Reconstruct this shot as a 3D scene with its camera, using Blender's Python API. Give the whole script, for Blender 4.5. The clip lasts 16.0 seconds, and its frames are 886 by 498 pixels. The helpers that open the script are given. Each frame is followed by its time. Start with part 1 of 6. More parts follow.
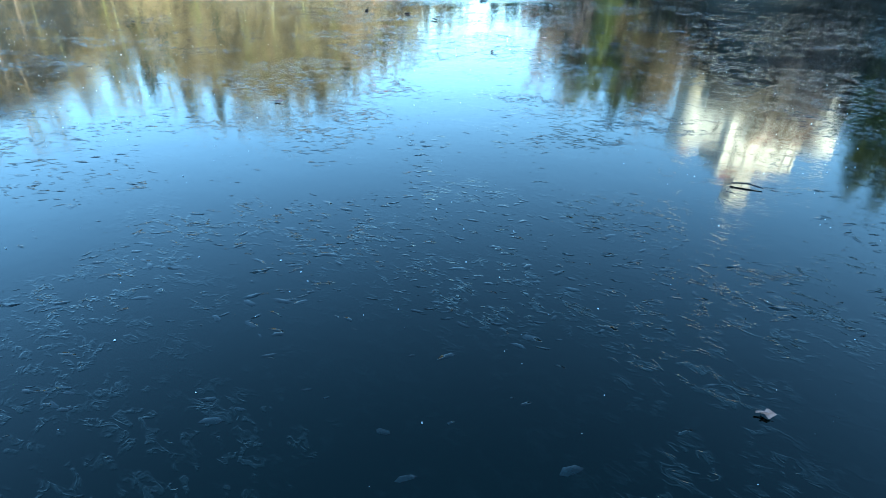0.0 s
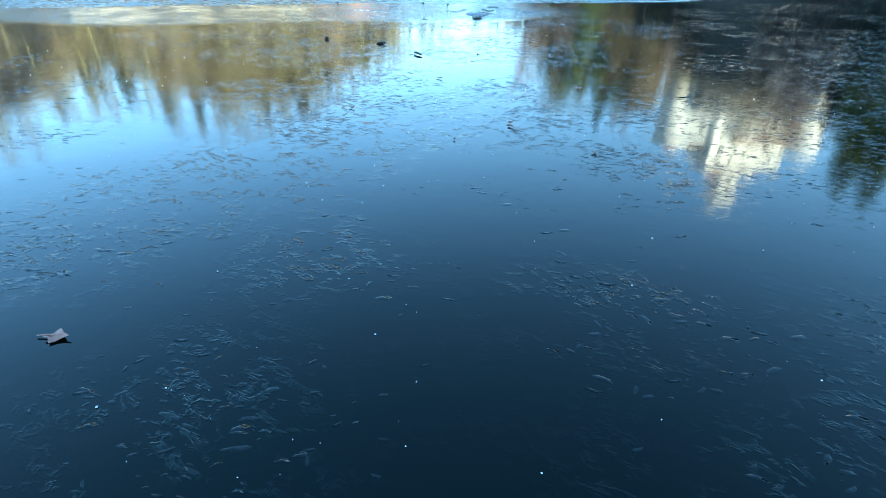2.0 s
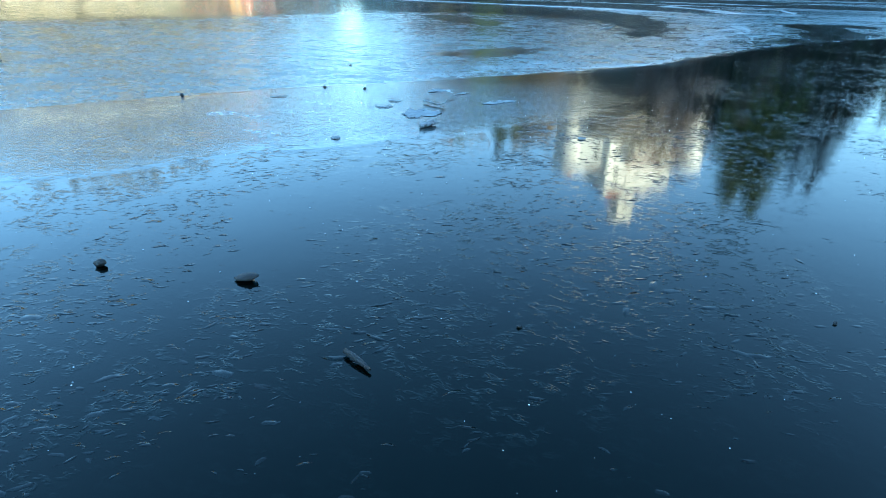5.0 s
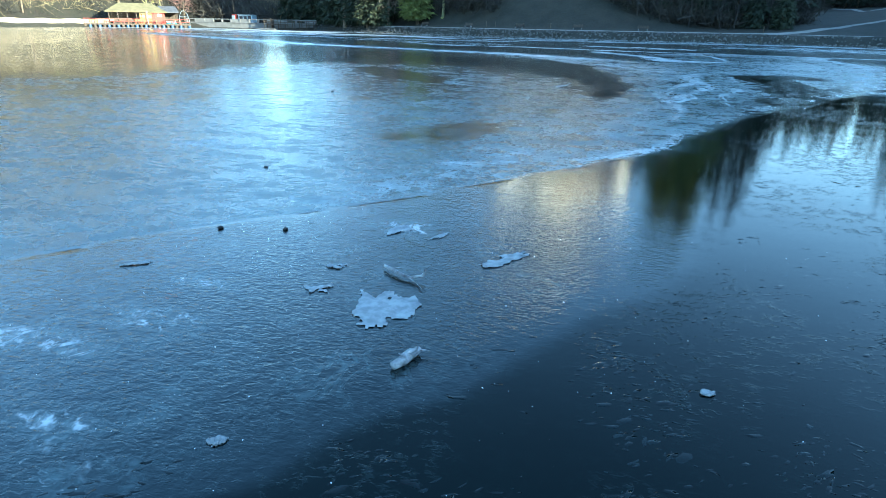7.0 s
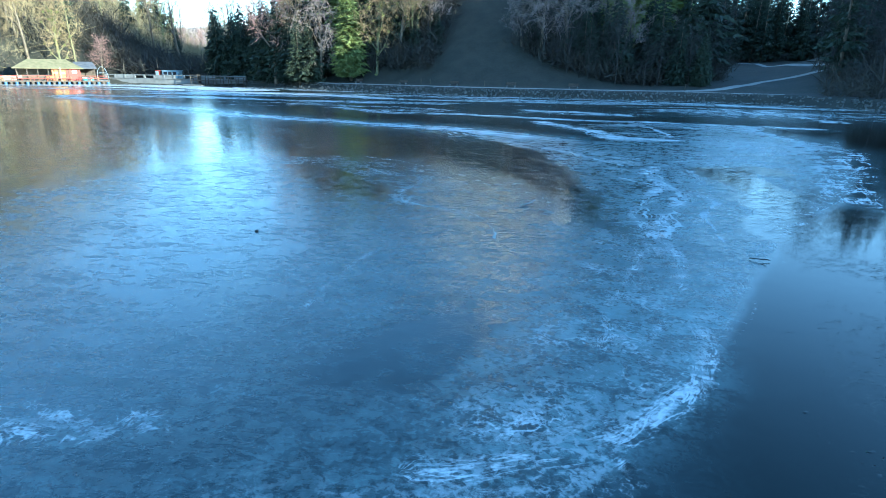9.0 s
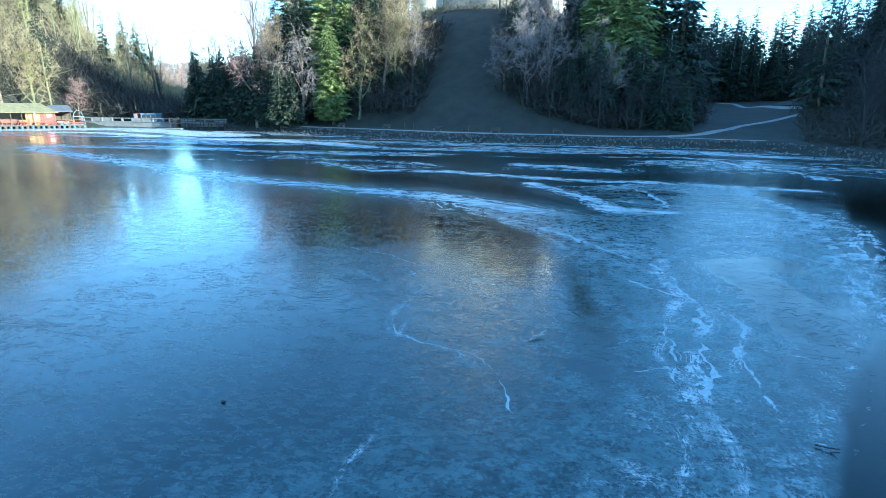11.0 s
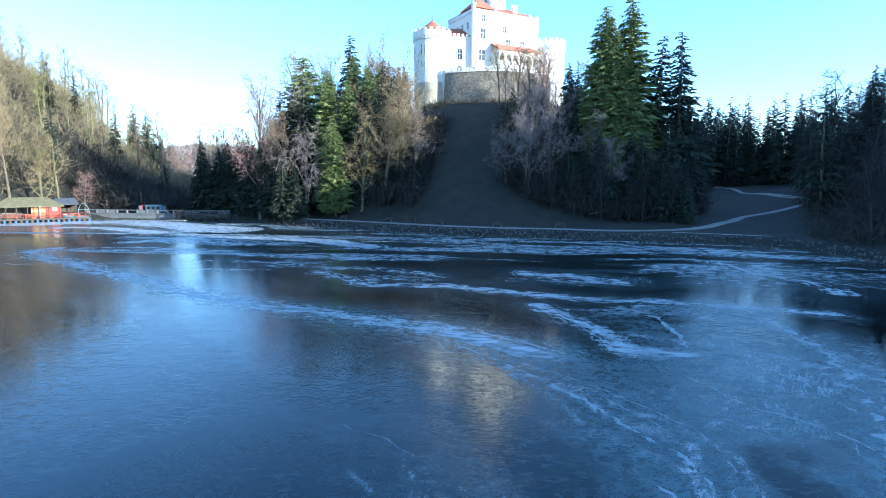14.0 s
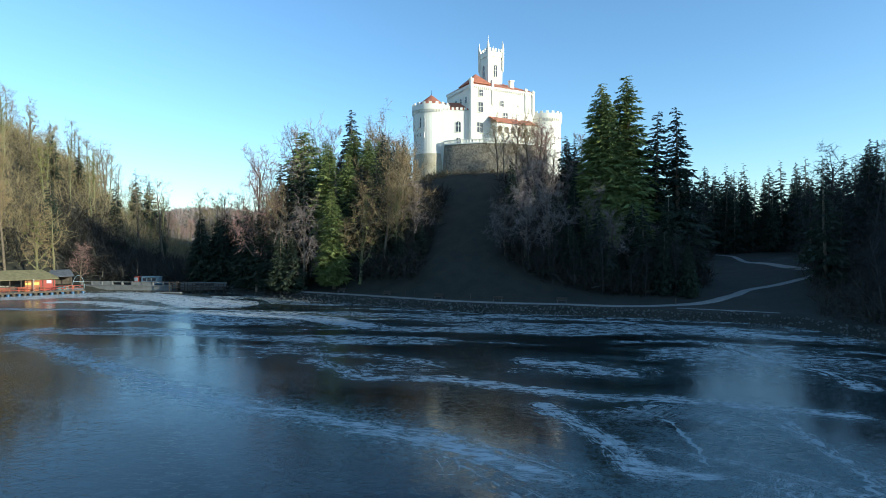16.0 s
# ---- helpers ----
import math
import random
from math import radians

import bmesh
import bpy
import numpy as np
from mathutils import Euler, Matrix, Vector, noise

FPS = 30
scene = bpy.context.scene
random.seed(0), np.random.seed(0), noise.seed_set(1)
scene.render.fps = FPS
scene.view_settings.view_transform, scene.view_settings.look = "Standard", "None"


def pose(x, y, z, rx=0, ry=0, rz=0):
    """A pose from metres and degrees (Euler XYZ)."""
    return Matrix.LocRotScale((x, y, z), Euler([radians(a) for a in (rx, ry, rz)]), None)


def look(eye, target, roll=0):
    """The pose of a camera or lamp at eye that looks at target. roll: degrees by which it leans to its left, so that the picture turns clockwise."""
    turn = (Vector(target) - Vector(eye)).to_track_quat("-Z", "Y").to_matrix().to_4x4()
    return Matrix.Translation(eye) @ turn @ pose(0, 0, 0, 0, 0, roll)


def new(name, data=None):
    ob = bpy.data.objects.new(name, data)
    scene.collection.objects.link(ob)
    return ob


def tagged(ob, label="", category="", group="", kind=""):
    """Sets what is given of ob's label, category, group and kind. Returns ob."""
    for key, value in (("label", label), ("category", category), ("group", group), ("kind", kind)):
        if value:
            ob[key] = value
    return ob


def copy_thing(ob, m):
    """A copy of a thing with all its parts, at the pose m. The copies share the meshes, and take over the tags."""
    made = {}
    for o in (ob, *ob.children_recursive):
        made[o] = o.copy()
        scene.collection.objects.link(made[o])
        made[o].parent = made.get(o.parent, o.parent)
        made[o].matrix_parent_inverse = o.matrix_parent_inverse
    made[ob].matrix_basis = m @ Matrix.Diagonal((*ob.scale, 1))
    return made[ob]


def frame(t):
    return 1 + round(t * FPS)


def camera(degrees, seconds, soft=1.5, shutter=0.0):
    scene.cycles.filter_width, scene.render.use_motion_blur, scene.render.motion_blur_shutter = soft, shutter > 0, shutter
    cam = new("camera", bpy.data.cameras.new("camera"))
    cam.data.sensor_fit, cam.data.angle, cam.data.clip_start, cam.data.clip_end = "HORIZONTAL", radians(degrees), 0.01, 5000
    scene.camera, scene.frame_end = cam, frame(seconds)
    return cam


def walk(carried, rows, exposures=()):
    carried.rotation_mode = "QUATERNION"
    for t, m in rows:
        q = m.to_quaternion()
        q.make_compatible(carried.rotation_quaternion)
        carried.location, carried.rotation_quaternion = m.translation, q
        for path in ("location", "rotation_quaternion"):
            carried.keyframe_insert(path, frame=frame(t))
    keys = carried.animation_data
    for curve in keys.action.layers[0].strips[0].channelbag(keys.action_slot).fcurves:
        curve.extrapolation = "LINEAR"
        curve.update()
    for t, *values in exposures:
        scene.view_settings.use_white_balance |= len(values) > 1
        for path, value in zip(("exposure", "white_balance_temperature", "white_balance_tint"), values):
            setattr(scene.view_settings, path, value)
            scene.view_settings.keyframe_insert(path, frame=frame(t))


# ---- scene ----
cam = camera(78.0, 16.0, soft=0.9)
PATH = [
    (0, (5.791, -8.634, 1.152), (4.812, -7.19, 0.175), 1.7),
    (0.5, (5.535, -8.263, 1.157), (4.553, -6.82, 0.181), 1.6),
    (1, (5.121, -7.684, 1.17), (4.14, -6.24, 0.194), 1.7),
    (1.5, (4.584, -6.942, 1.187), (3.622, -5.485, 0.211), 1.6),
    (2, (4.111, -6.295, 1.204), (3.17, -4.823, 0.23), 1.3),
    (2.5, (3.588, -5.615, 1.184), (2.675, -4.111, 0.233), 1.7),
    (3, (3.045, -4.96, 1.192), (2.173, -3.422, 0.258), 1.5),
    (3.5, (2.513, -4.264, 1.212), (1.685, -2.69, 0.297), 1.5),
    (4, (2.037, -3.581, 1.287), (1.255, -1.977, 0.383), 1.3),
    (4.2, (1.816, -3.283, 1.311), (1.054, -1.667, 0.411), 1.2),
    (6.3, (-0.004, -0.221, 1.606), (-0.55, 1.522, 0.792), 0.8),
    (6.5, (-0.139, 0.061, 1.642), (-0.669, 1.816, 0.845), 0.9),
    (7, (-0.522, 0.825, 1.794), (-0.997, 2.613, 1.033), 1.0),
    (7.5, (-0.862, 1.605, 2.117), (-1.287, 3.421, 1.393), 1.0),
    (8, (-1.181, 2.385, 2.549), (-1.555, 4.225, 1.86), 0.9),
    (8.5, (-1.462, 3.204, 2.999), (-1.783, 5.067, 2.348), 0.9),
    (9, (-1.696, 4.048, 3.481), (-1.972, 5.931, 2.866), 0.8),
    (9.5, (-1.918, 4.873, 4.028), (-2.157, 6.772, 3.449), 0.7),
    (9.7, (-2.03, 5.133, 4.287), (-2.254, 7.037, 3.716), 0.7),
    (11.8, (-2.504, 7.106, 6.213), (-2.727, 9.037, 5.743), 0.6),
    (12, (-2.496, 7.251, 6.448), (-2.725, 9.184, 5.987), 0.5),
    (12.5, (-2.556, 7.676, 6.982), (-2.788, 9.618, 6.564), 0.3),
    (13, (-2.625, 8.083, 7.549), (-2.859, 10.036, 7.19), 0.2),
    (13.5, (-2.665, 8.456, 8.074), (-2.902, 10.418, 7.768), 0.2),
    (14, (-2.706, 8.843, 8.659), (-2.944, 10.813, 8.41), 0.1),
    (14.5, (-2.72, 9.241, 9.221), (-2.959, 11.217, 9.025), -0.0),
    (15, (-2.769, 9.649, 9.757), (-3.007, 11.63, 9.621), -0.1),
    (15.5, (-2.796, 10.066, 10.275), (-3.036, 12.05, 10.192), -0.1),
    (16, (-2.826, 10.534, 10.815), (-3.065, 12.52, 10.786), -0.1),
]
walk(cam, [(t, look(eye, target, roll)) for t, eye, target, roll in PATH],
     [(0.0, 2.64, 4720, -7), (4.0, 2.62, 4720, -7), (7.0, 2.46, 4820, -4), (8.0, 2.38, 4700, -4), (9.5, 2.24, 4230, -5), (12.0, 2.22, 4180, -4), (14.0, 1.60, 4350, 7), (15.5, 0.81, 4950, 3), (16.0, 0.60, 4850, 0)])

SUN_TURN, SUN_HEIGHT = radians(71), radians(12)   # the sun stands behind the right shoulder, low
TO_SUN = Vector((math.sin(SUN_TURN) * math.cos(SUN_HEIGHT), -math.cos(SUN_TURN) * math.cos(SUN_HEIGHT), math.sin(SUN_HEIGHT)))

world = bpy.data.worlds.new("sky")
scene.world = world
world.use_nodes = True
wn = world.node_tree.nodes
sky = wn.new("ShaderNodeTexSky")
sky.sky_type, sky.sun_disc = "NISHITA", False
sky.sun_elevation, sky.sun_rotation = SUN_HEIGHT, math.pi - SUN_TURN
sky.air_density, sky.dust_density, sky.ozone_density = 1.0, 0.4, 1.0
wn["Background"].inputs["Strength"].default_value = 0.15
world.node_tree.links.new(sky.outputs["Color"], wn["Background"].inputs["Color"])

sun_data = bpy.data.lights.new("sun", "SUN")
sun_data.energy, sun_data.angle, sun_data.color = 5.0, radians(0.5), (1.0, 0.80, 0.51)
sun = new("sun", sun_data)
sun.rotation_mode = "QUATERNION"
sun.rotation_quaternion = TO_SUN.to_track_quat("Z", "Y")
sun.location = (90, -60, 120)


# ---------------------------------------------------------------- materials
class Nodes:
    """A short way to write node materials."""

    def __init__(self, name):
        self.mat = bpy.data.materials.new(name)
        self.mat.use_nodes = True
        self.tree = self.mat.node_tree
        self.bsdf = self.tree.nodes["Principled BSDF"]
        self.place = self.tree.nodes.new("ShaderNodeNewGeometry").outputs["Position"]

    def link(self, a, b):
        self.tree.links.new(a, b)

    def put(self, socket, value):
        if isinstance(value, bpy.types.NodeSocket):
            self.link(value, socket)
        else:
            socket.default_value = value

    def noise(self, scale, detail=4.0, rough=0.55, place=None, distort=0.0):
        n = self.tree.nodes.new("ShaderNodeTexNoise")
        self.link(place or self.place, n.inputs["Vector"])
        n.inputs["Scale"].default_value, n.inputs["Detail"].default_value = scale, detail
        n.inputs["Roughness"].default_value, n.inputs["Distortion"].default_value = rough, distort
        return n.outputs["Fac"]

    def stretch(self, x, y, z, turn=0.0):
        n = self.tree.nodes.new("ShaderNodeMapping")
        self.link(self.place, n.inputs["Vector"])
        n.inputs["Scale"].default_value = (x, y, z)
        n.inputs["Rotation"].default_value = (0, 0, turn)
        return n.outputs["Vector"]

    def math(self, op, a, b=0.0, clamp=False):
        n = self.tree.nodes.new("ShaderNodeMath")
        n.operation, n.use_clamp = op, clamp
        self.put(n.inputs[0], a)
        self.put(n.inputs[1], b)
        return n.outputs[0]

    def span(self, value, lo, hi, out_lo=0.0, out_hi=1.0):
        n = self.tree.nodes.new("ShaderNodeMapRange")
        n.interpolation_type = "SMOOTHSTEP"
        self.put(n.inputs["Value"], value)
        for key, v in (("From Min", lo), ("From Max", hi), ("To Min", out_lo), ("To Max", out_hi)):
            self.put(n.inputs[key], v)
        return n.outputs["Result"]

    def mix(self, fac, a, b):
        n = self.tree.nodes.new("ShaderNodeMix")
        n.data_type = "RGBA"
        self.put(n.inputs["Factor"], fac)
        self.put(n.inputs["A"] if False else n.inputs[6], a)
        self.put(n.inputs[7], b)
        return n.outputs[2]

    def attribute(self, name):
        n = self.tree.nodes.new("ShaderNodeAttribute")
        n.attribute_name = name
        return n.outputs["Fac"]

    def random(self):
        return self.tree.nodes.new("ShaderNodeObjectInfo").outputs["Random"]

    def bump(self, height, strength=0.5, distance=0.02, after=None):
        n = self.tree.nodes.new("ShaderNodeBump")
        self.put(n.inputs["Height"], height)
        self.put(n.inputs["Strength"], strength)
        n.inputs["Distance"].default_value = distance
        if after is not None:
            self.link(after, n.inputs["Normal"])
        self.link(n.outputs["Normal"], self.bsdf.inputs["Normal"])
        return n.outputs["Normal"]

    def done(self, colour, rough, metal=0.0):
        self.put(self.bsdf.inputs["Base Color"], colour)
        self.put(self.bsdf.inputs["Roughness"], rough)
        self.bsdf.inputs["Metallic"].default_value = metal
        return self.mat


def rgb(r, g, b):
    return (r, g, b, 1.0)


def surface(name, a, b, scale=3.0, rough=0.7, grain=0.3, stain=None, metal=0.0, vary=0.0, depth=0.01):
    """A plain surface: two shades mixed at two scales, with grain, and a stain colour here and there."""
    n = Nodes(name)
    big, fine = n.noise(scale, 5), n.noise(scale * 9, 4)
    fac = n.math("ADD", n.span(big, 0.3, 0.7, 0, 0.7), n.math("MULTIPLY", fine, 0.3), True)
    if vary:
        fac = n.math("ADD", fac, n.math("MULTIPLY", n.math("SUBTRACT", n.random(), 0.5), vary), True)
    colour = n.mix(fac, rgb(*a), rgb(*b))
    if stain:
        colour = n.mix(n.span(n.noise(scale * 0.45, 6, 0.65), 0.55, 0.72, 0, 0.7), colour, rgb(*stain))
    if grain:
        n.bump(fine, grain, depth)
    return n.done(colour, n.span(fine, 0.2, 0.8, max(0.05, rough - 0.12), min(1.0, rough + 0.12)), metal)


def ice_material():
    n = Nodes("lake_ice")
    frost_a, haze_a, relief_a, ripple_a = n.attribute("frost"), n.attribute("haze"), n.attribute("relief"), n.attribute("ripple")
    warp = n.noise(1.1, 5, 0.6)
    fine, mid, grain = n.noise(13.0, 6, 0.62, distort=0.6), n.noise(2.6, 6, 0.6, distort=0.8), n.noise(60.0, 4, 0.6)
    # white frost: branching threads drawn out along the veins, which close up in their middle
    flow = n.tree.nodes.new("ShaderNodeAttribute")
    flow.attribute_name = "flow"
    flow = flow.outputs["Vector"]
    strand, weft = n.noise(1.0, 5, 0.55, flow, 0.4), n.noise(0.45, 5, 0.6, flow, 0.8)
    thread = n.math("SUBTRACT", 1.0, n.math("MULTIPLY", n.math("ABSOLUTE", n.math("SUBTRACT", strand, 0.5)), 5.5), True)
    thick = n.math("SUBTRACT", 1.0, n.math("MULTIPLY", n.math("ABSOLUTE", n.math("SUBTRACT", weft, 0.48)), 5.0), True)
    lace = n.math("ADD", n.math("MULTIPLY", n.math("MAXIMUM", thread, n.math("MULTIPLY", thick, 0.9)), 0.75), n.math("ADD", n.math("MULTIPLY", n.math("SUBTRACT", fine, 0.5), 0.55), n.math("MULTIPLY", n.math("SUBTRACT", warp, 0.5), 0.6)))
    frost = n.math("MULTIPLY", n.span(n.math("ADD", n.math("MULTIPLY", frost_a, 0.62), lace), 0.82, 1.16), n.span(frost_a, 0.05, 0.3))
    core = n.span(n.math("ADD", frost_a, n.math("MULTIPLY", n.math("SUBTRACT", fine, 0.5), 0.5)), 0.62, 0.82, 0.0, 0.8)
    frost = n.math("MAXIMUM", frost, core)
    torn = n.noise(1.5, 6, 0.68, n.stretch(0.45, 1.5, 1.0, 0.0), 0.8)
    frost = n.math("MULTIPLY", frost, n.span(torn, 0.40, 0.53, 0.12, 1.0))
    # a honeycomb of frost beside the crack, drawn out along it
    lace_a = n.attribute("lace")
    cell = n.tree.nodes.new("ShaderNodeTexVoronoi")
    cell.feature = "DISTANCE_TO_EDGE"
    cells = n.tree.nodes.new("ShaderNodeAttribute")
    cells.attribute_name = "cells"
    bend = n.tree.nodes.new("ShaderNodeVectorMath")
    bend.operation = "ADD"
    n.link(cells.outputs["Vector"], bend.inputs[0])
    wob = n.tree.nodes.new("ShaderNodeTexNoise")
    wob.inputs["Scale"].default_value, wob.inputs["Detail"].default_value = 2.2, 5.0
    n.link(n.place, wob.inputs["Vector"])
    shift = n.tree.nodes.new("ShaderNodeVectorMath")
    shift.operation = "MULTIPLY"
    n.link(wob.outputs["Color"], shift.inputs[0])
    shift.inputs[1].default_value = (2.4, 2.4, 0.0)
    n.link(shift.outputs["Vector"], bend.inputs[1])
    n.link(bend.outputs["Vector"], cell.inputs["Vector"])
    cell.inputs["Scale"].default_value = 1.0
    comb = n.math("ADD", n.math("MULTIPLY", cell.outputs["Distance"], -1.0), n.math("ADD", n.math("MULTIPLY", n.math("SUBTRACT", fine, 0.5), 0.5), n.math("MULTIPLY", n.math("SUBTRACT", mid, 0.5), 0.35)))
    comb = n.math("MULTIPLY", n.span(comb, -0.10, 0.03), n.span(lace_a, 0.02, 0.5))
    frost = n.math("MAXIMUM", frost, n.math("MULTIPLY", comb, n.span(lace_a, 0.0, 1.0, 0.05, 0.37)))
    web = n.noise(3.2, 6, 0.65, None, 1.2)
    web = n.math("SUBTRACT", 1.0, n.math("MULTIPLY", n.math("ABSOLUTE", n.math("SUBTRACT", web, 0.5)), 14.0), True)
    haze_a = n.math("ADD", haze_a, n.math("MULTIPLY", n.math("MULTIPLY", web, n.span(warp, 0.42, 0.6)), n.math("MULTIPLY", ripple_a, 0.28)))
    curl = n.noise(14.0, 2, 0.5, n.stretch(1.0, 1.9, 1.0, 0.45), 1.2)
    ridge = n.math("SUBTRACT", 1.0, n.math("MULTIPLY", n.math("ABSOLUTE", n.math("SUBTRACT", curl, 0.5)), 9.0), True)
    broken = n.math("MULTIPLY", n.span(n.noise(5.0, 3), 0.42, 0.54), n.span(n.noise(13.0, 2, 0.5, n.stretch(1.0, 1.6, 1.0, -0.3), 0.5), 0.47, 0.56))
    flakes = n.math("MULTIPLY", n.math("MULTIPLY", ridge, broken), n.math("MULTIPLY", relief_a, 0.20))
    haze = n.math("MULTIPLY", haze_a, n.span(n.math("ADD", n.math("MULTIPLY", mid, 0.55), n.math("MULTIPLY", fine, 0.45)), 0.40, 0.60, 0.2, 1.15))
    # fine white flecks strewn over the rippled ice
    speck = n.span(n.noise(26.0, 4, 0.6, n.stretch(1.0, 2.4, 1.0, 0.2), 0.5), 0.60, 0.72)
    frost = n.math("MAXIMUM", frost, n.math("MULTIPLY", n.math("MULTIPLY", speck, n.span(mid, 0.45, 0.65)), n.math("MULTIPLY", ripple_a, 0.38)))
    haze = n.math("ADD", haze, n.math("MULTIPLY", flakes, 0.4), True)
    # blotches of thin frost, a hand wide, on the grey plate
    mottle = n.span(n.noise(3.6, 6, 0.62, n.stretch(1.0, 2.0, 1.0, 0.2), 0.7), 0.48, 0.55)
    haze = n.math("ADD", haze, n.math("MULTIPLY", n.math("MULTIPLY", mottle, n.attribute("rime")), 0.13), True)
    # low welts on the clear far ice, with a breath of frost on each
    dash = n.math("MAXIMUM", n.span(n.noise(3.2, 3, 0.5, n.stretch(0.9, 1.7, 1.0, 0.12), 0.5), 0.54, 0.63), n.span(n.noise(1.35, 5, 0.62, n.stretch(0.8, 1.25, 1.0, 0.1), 0.6), 0.53, 0.60))
    dash = n.math("MULTIPLY", dash, n.attribute("dash"))
    haze = n.math("ADD", haze, n.math("MULTIPLY", dash, 0.16), True)
    deep = n.mix(n.span(warp, 0.3, 0.7), rgb(0.0003, 0.0012, 0.0009), rgb(0.0007, 0.0022, 0.0018))
    milky = n.mix(grain, rgb(0.14, 0.20, 0.205), rgb(0.25, 0.32, 0.32))
    colour = n.mix(n.math("MULTIPLY", haze, 0.8, True), deep, milky)
    colour = n.mix(n.math("MULTIPLY", frost, 0.9), colour, n.mix(grain, rgb(0.50, 0.52, 0.52), rgb(0.68, 0.70, 0.70)))
    # relief: curled flakes frozen in, ripples on the grey plate, frost grain
    wave = n.math("ADD", n.math("MULTIPLY", n.noise(19.0, 3, 0.5, n.stretch(1.0, 2.0, 1.0, 0.4), 0.8), 1.5), n.math("MULTIPLY", n.noise(9.0, 4, 0.55, n.stretch(1.0, 1.6, 1.0, 0.3), 0.6), 1.6))
    ripple = n.math("MULTIPLY", wave, n.math("MULTIPLY", ripple_a, 0.5))
    height = n.math("ADD", n.math("ADD", flakes, ripple), n.math("MULTIPLY", n.math("MULTIPLY", grain, frost), 0.5))
    height = n.math("ADD", height, n.math("MULTIPLY", n.noise(1.6, 3, 0.5), 0.22))
    swell = n.math("ADD", n.noise(5.0, 4, 0.6, n.stretch(1.0, 1.9, 1.0, 0.15), 0.7), n.math("MULTIPLY", n.noise(1.3, 3, 0.5, n.stretch(1.0, 2.0, 1.0, 0.1), 0.5), 0.8))
    height = n.math("ADD", height, n.math("MULTIPLY", swell, n.span(ripple_a, 0.0, 0.25, 0.05, 0.35)))
    height = n.math("ADD", height, n.math("MULTIPLY", dash, 0.5))
    n.bump(height, 0.5, 0.012)
    rough = n.math("ADD", n.math("MULTIPLY", haze, 0.20), n.span(n.math("ADD", n.math("MULTIPLY", warp, 0.6), n.math("MULTIPLY", fine, 0.4)), 0.38, 0.62, 0.010, 0.05))
    rough = n.math("ADD", rough, n.math("MULTIPLY", n.math("SUBTRACT", 1.0, n.span(ripple_a, 0.0, 0.3)), 0.03))
    laid = n.span(ripple_a, 0.0, 0.3)
    patchy = n.span(n.noise(0.9, 6, 0.6, n.stretch(1.0, 2.2, 1.0, 0.25), 0.9), 0.47, 0.55)
    rough = n.math("ADD", rough, n.math("MULTIPLY", n.math("MULTIPLY", patchy, laid), 0.06))
    rough = n.math("ADD", rough, n.math("MULTIPLY", n.math("MULTIPLY", mottle, n.attribute("rime")), 0.07))
    rime_a = n.attribute("rime")
    cloud = n.math("MULTIPLY", rime_a, n.span(n.math("ADD", n.math("MULTIPLY", n.noise(0.75, 6, 0.62, n.stretch(1.0, 1.7, 1.0, 0.25), 0.8), 0.7), n.math("ADD", n.math("MULTIPLY", mid, 0.2), n.math("MULTIPLY", fine, 0.1))), 0.40, 0.58, 0.45, 1.0))
    rough = n.math("ADD", rough, n.math("MULTIPLY", cloud, 0.17))
    rough = n.math("ADD", rough, n.math("MULTIPLY", frost, 0.45), True)
    n.bsdf.inputs["IOR"].default_value = 1.31
    n.link(n.mix(laid, rgb(0.44, 0.58, 0.58), rgb(0.80, 0.95, 1.0)), n.bsdf.inputs["Specular Tint"])
    n.link(n.math("SUBTRACT", n.math("ADD", 0.55, n.math("MULTIPLY", laid, 0.45)), n.math("MULTIPLY", haze, 0.2), True), n.bsdf.inputs["Specular IOR Level"])
    return n.done(colour, rough)


def blister_material():
    """Ice with a breath of white in it."""
    n = Nodes("blistered_ice")
    grain = n.noise(45.0, 4, 0.6)
    n.bsdf.inputs["IOR"].default_value = 1.31
    n.bump(grain, 0.25, 0.002)
    return n.done(n.mix(n.span(n.noise(7.0, 4), 0.35, 0.65), rgb(0.001, 0.004, 0.004), rgb(0.007, 0.013, 0.014)), n.span(grain, 0.3, 0.7, 0.05, 0.16))


def leaf_material(name, a, b, vary=0.5):
    n = Nodes(name)
    isle = n.tree.nodes.new("ShaderNodeNewGeometry").outputs["Random Per Island"]
    fac = n.math("ADD", n.math("MULTIPLY", isle, 0.6), n.math("MULTIPLY", n.math("SUBTRACT", n.random(), 0.3), vary), True)
    return n.done(n.mix(fac, rgb(*a), rgb(*b)), 0.75)


M_ICE = ice_material()
M_BLISTER = blister_material()
# darker than dry grass: shade from the surrounding trees is painted into it
M_GRASS = surface("shade_dark_winter_grass", (0.015, 0.017, 0.010), (0.036, 0.032, 0.021), 0.35, 0.95, 0.5, (0.036, 0.028, 0.018), depth=0.05)
M_PATH = surface("pale_gravel", (0.20, 0.19, 0.17), (0.30, 0.28, 0.25), 1.5, 0.95, 0.4)
M_STONE = surface("bank_stone", (0.07, 0.07, 0.065), (0.15, 0.145, 0.13), 1.2, 0.9, 0.6, (0.08, 0.09, 0.06), vary=0.6)
M_WHITE = surface("white_render", (0.80, 0.755, 0.65), (0.85, 0.81, 0.72), 0.5, 0.85, 0.15, (0.70, 0.67, 0.58))
M_OCHRE = surface("weathered_base_stone", (0.42, 0.36, 0.24), (0.55, 0.49, 0.36), 0.8, 0.9, 0.5, (0.30, 0.26, 0.18))
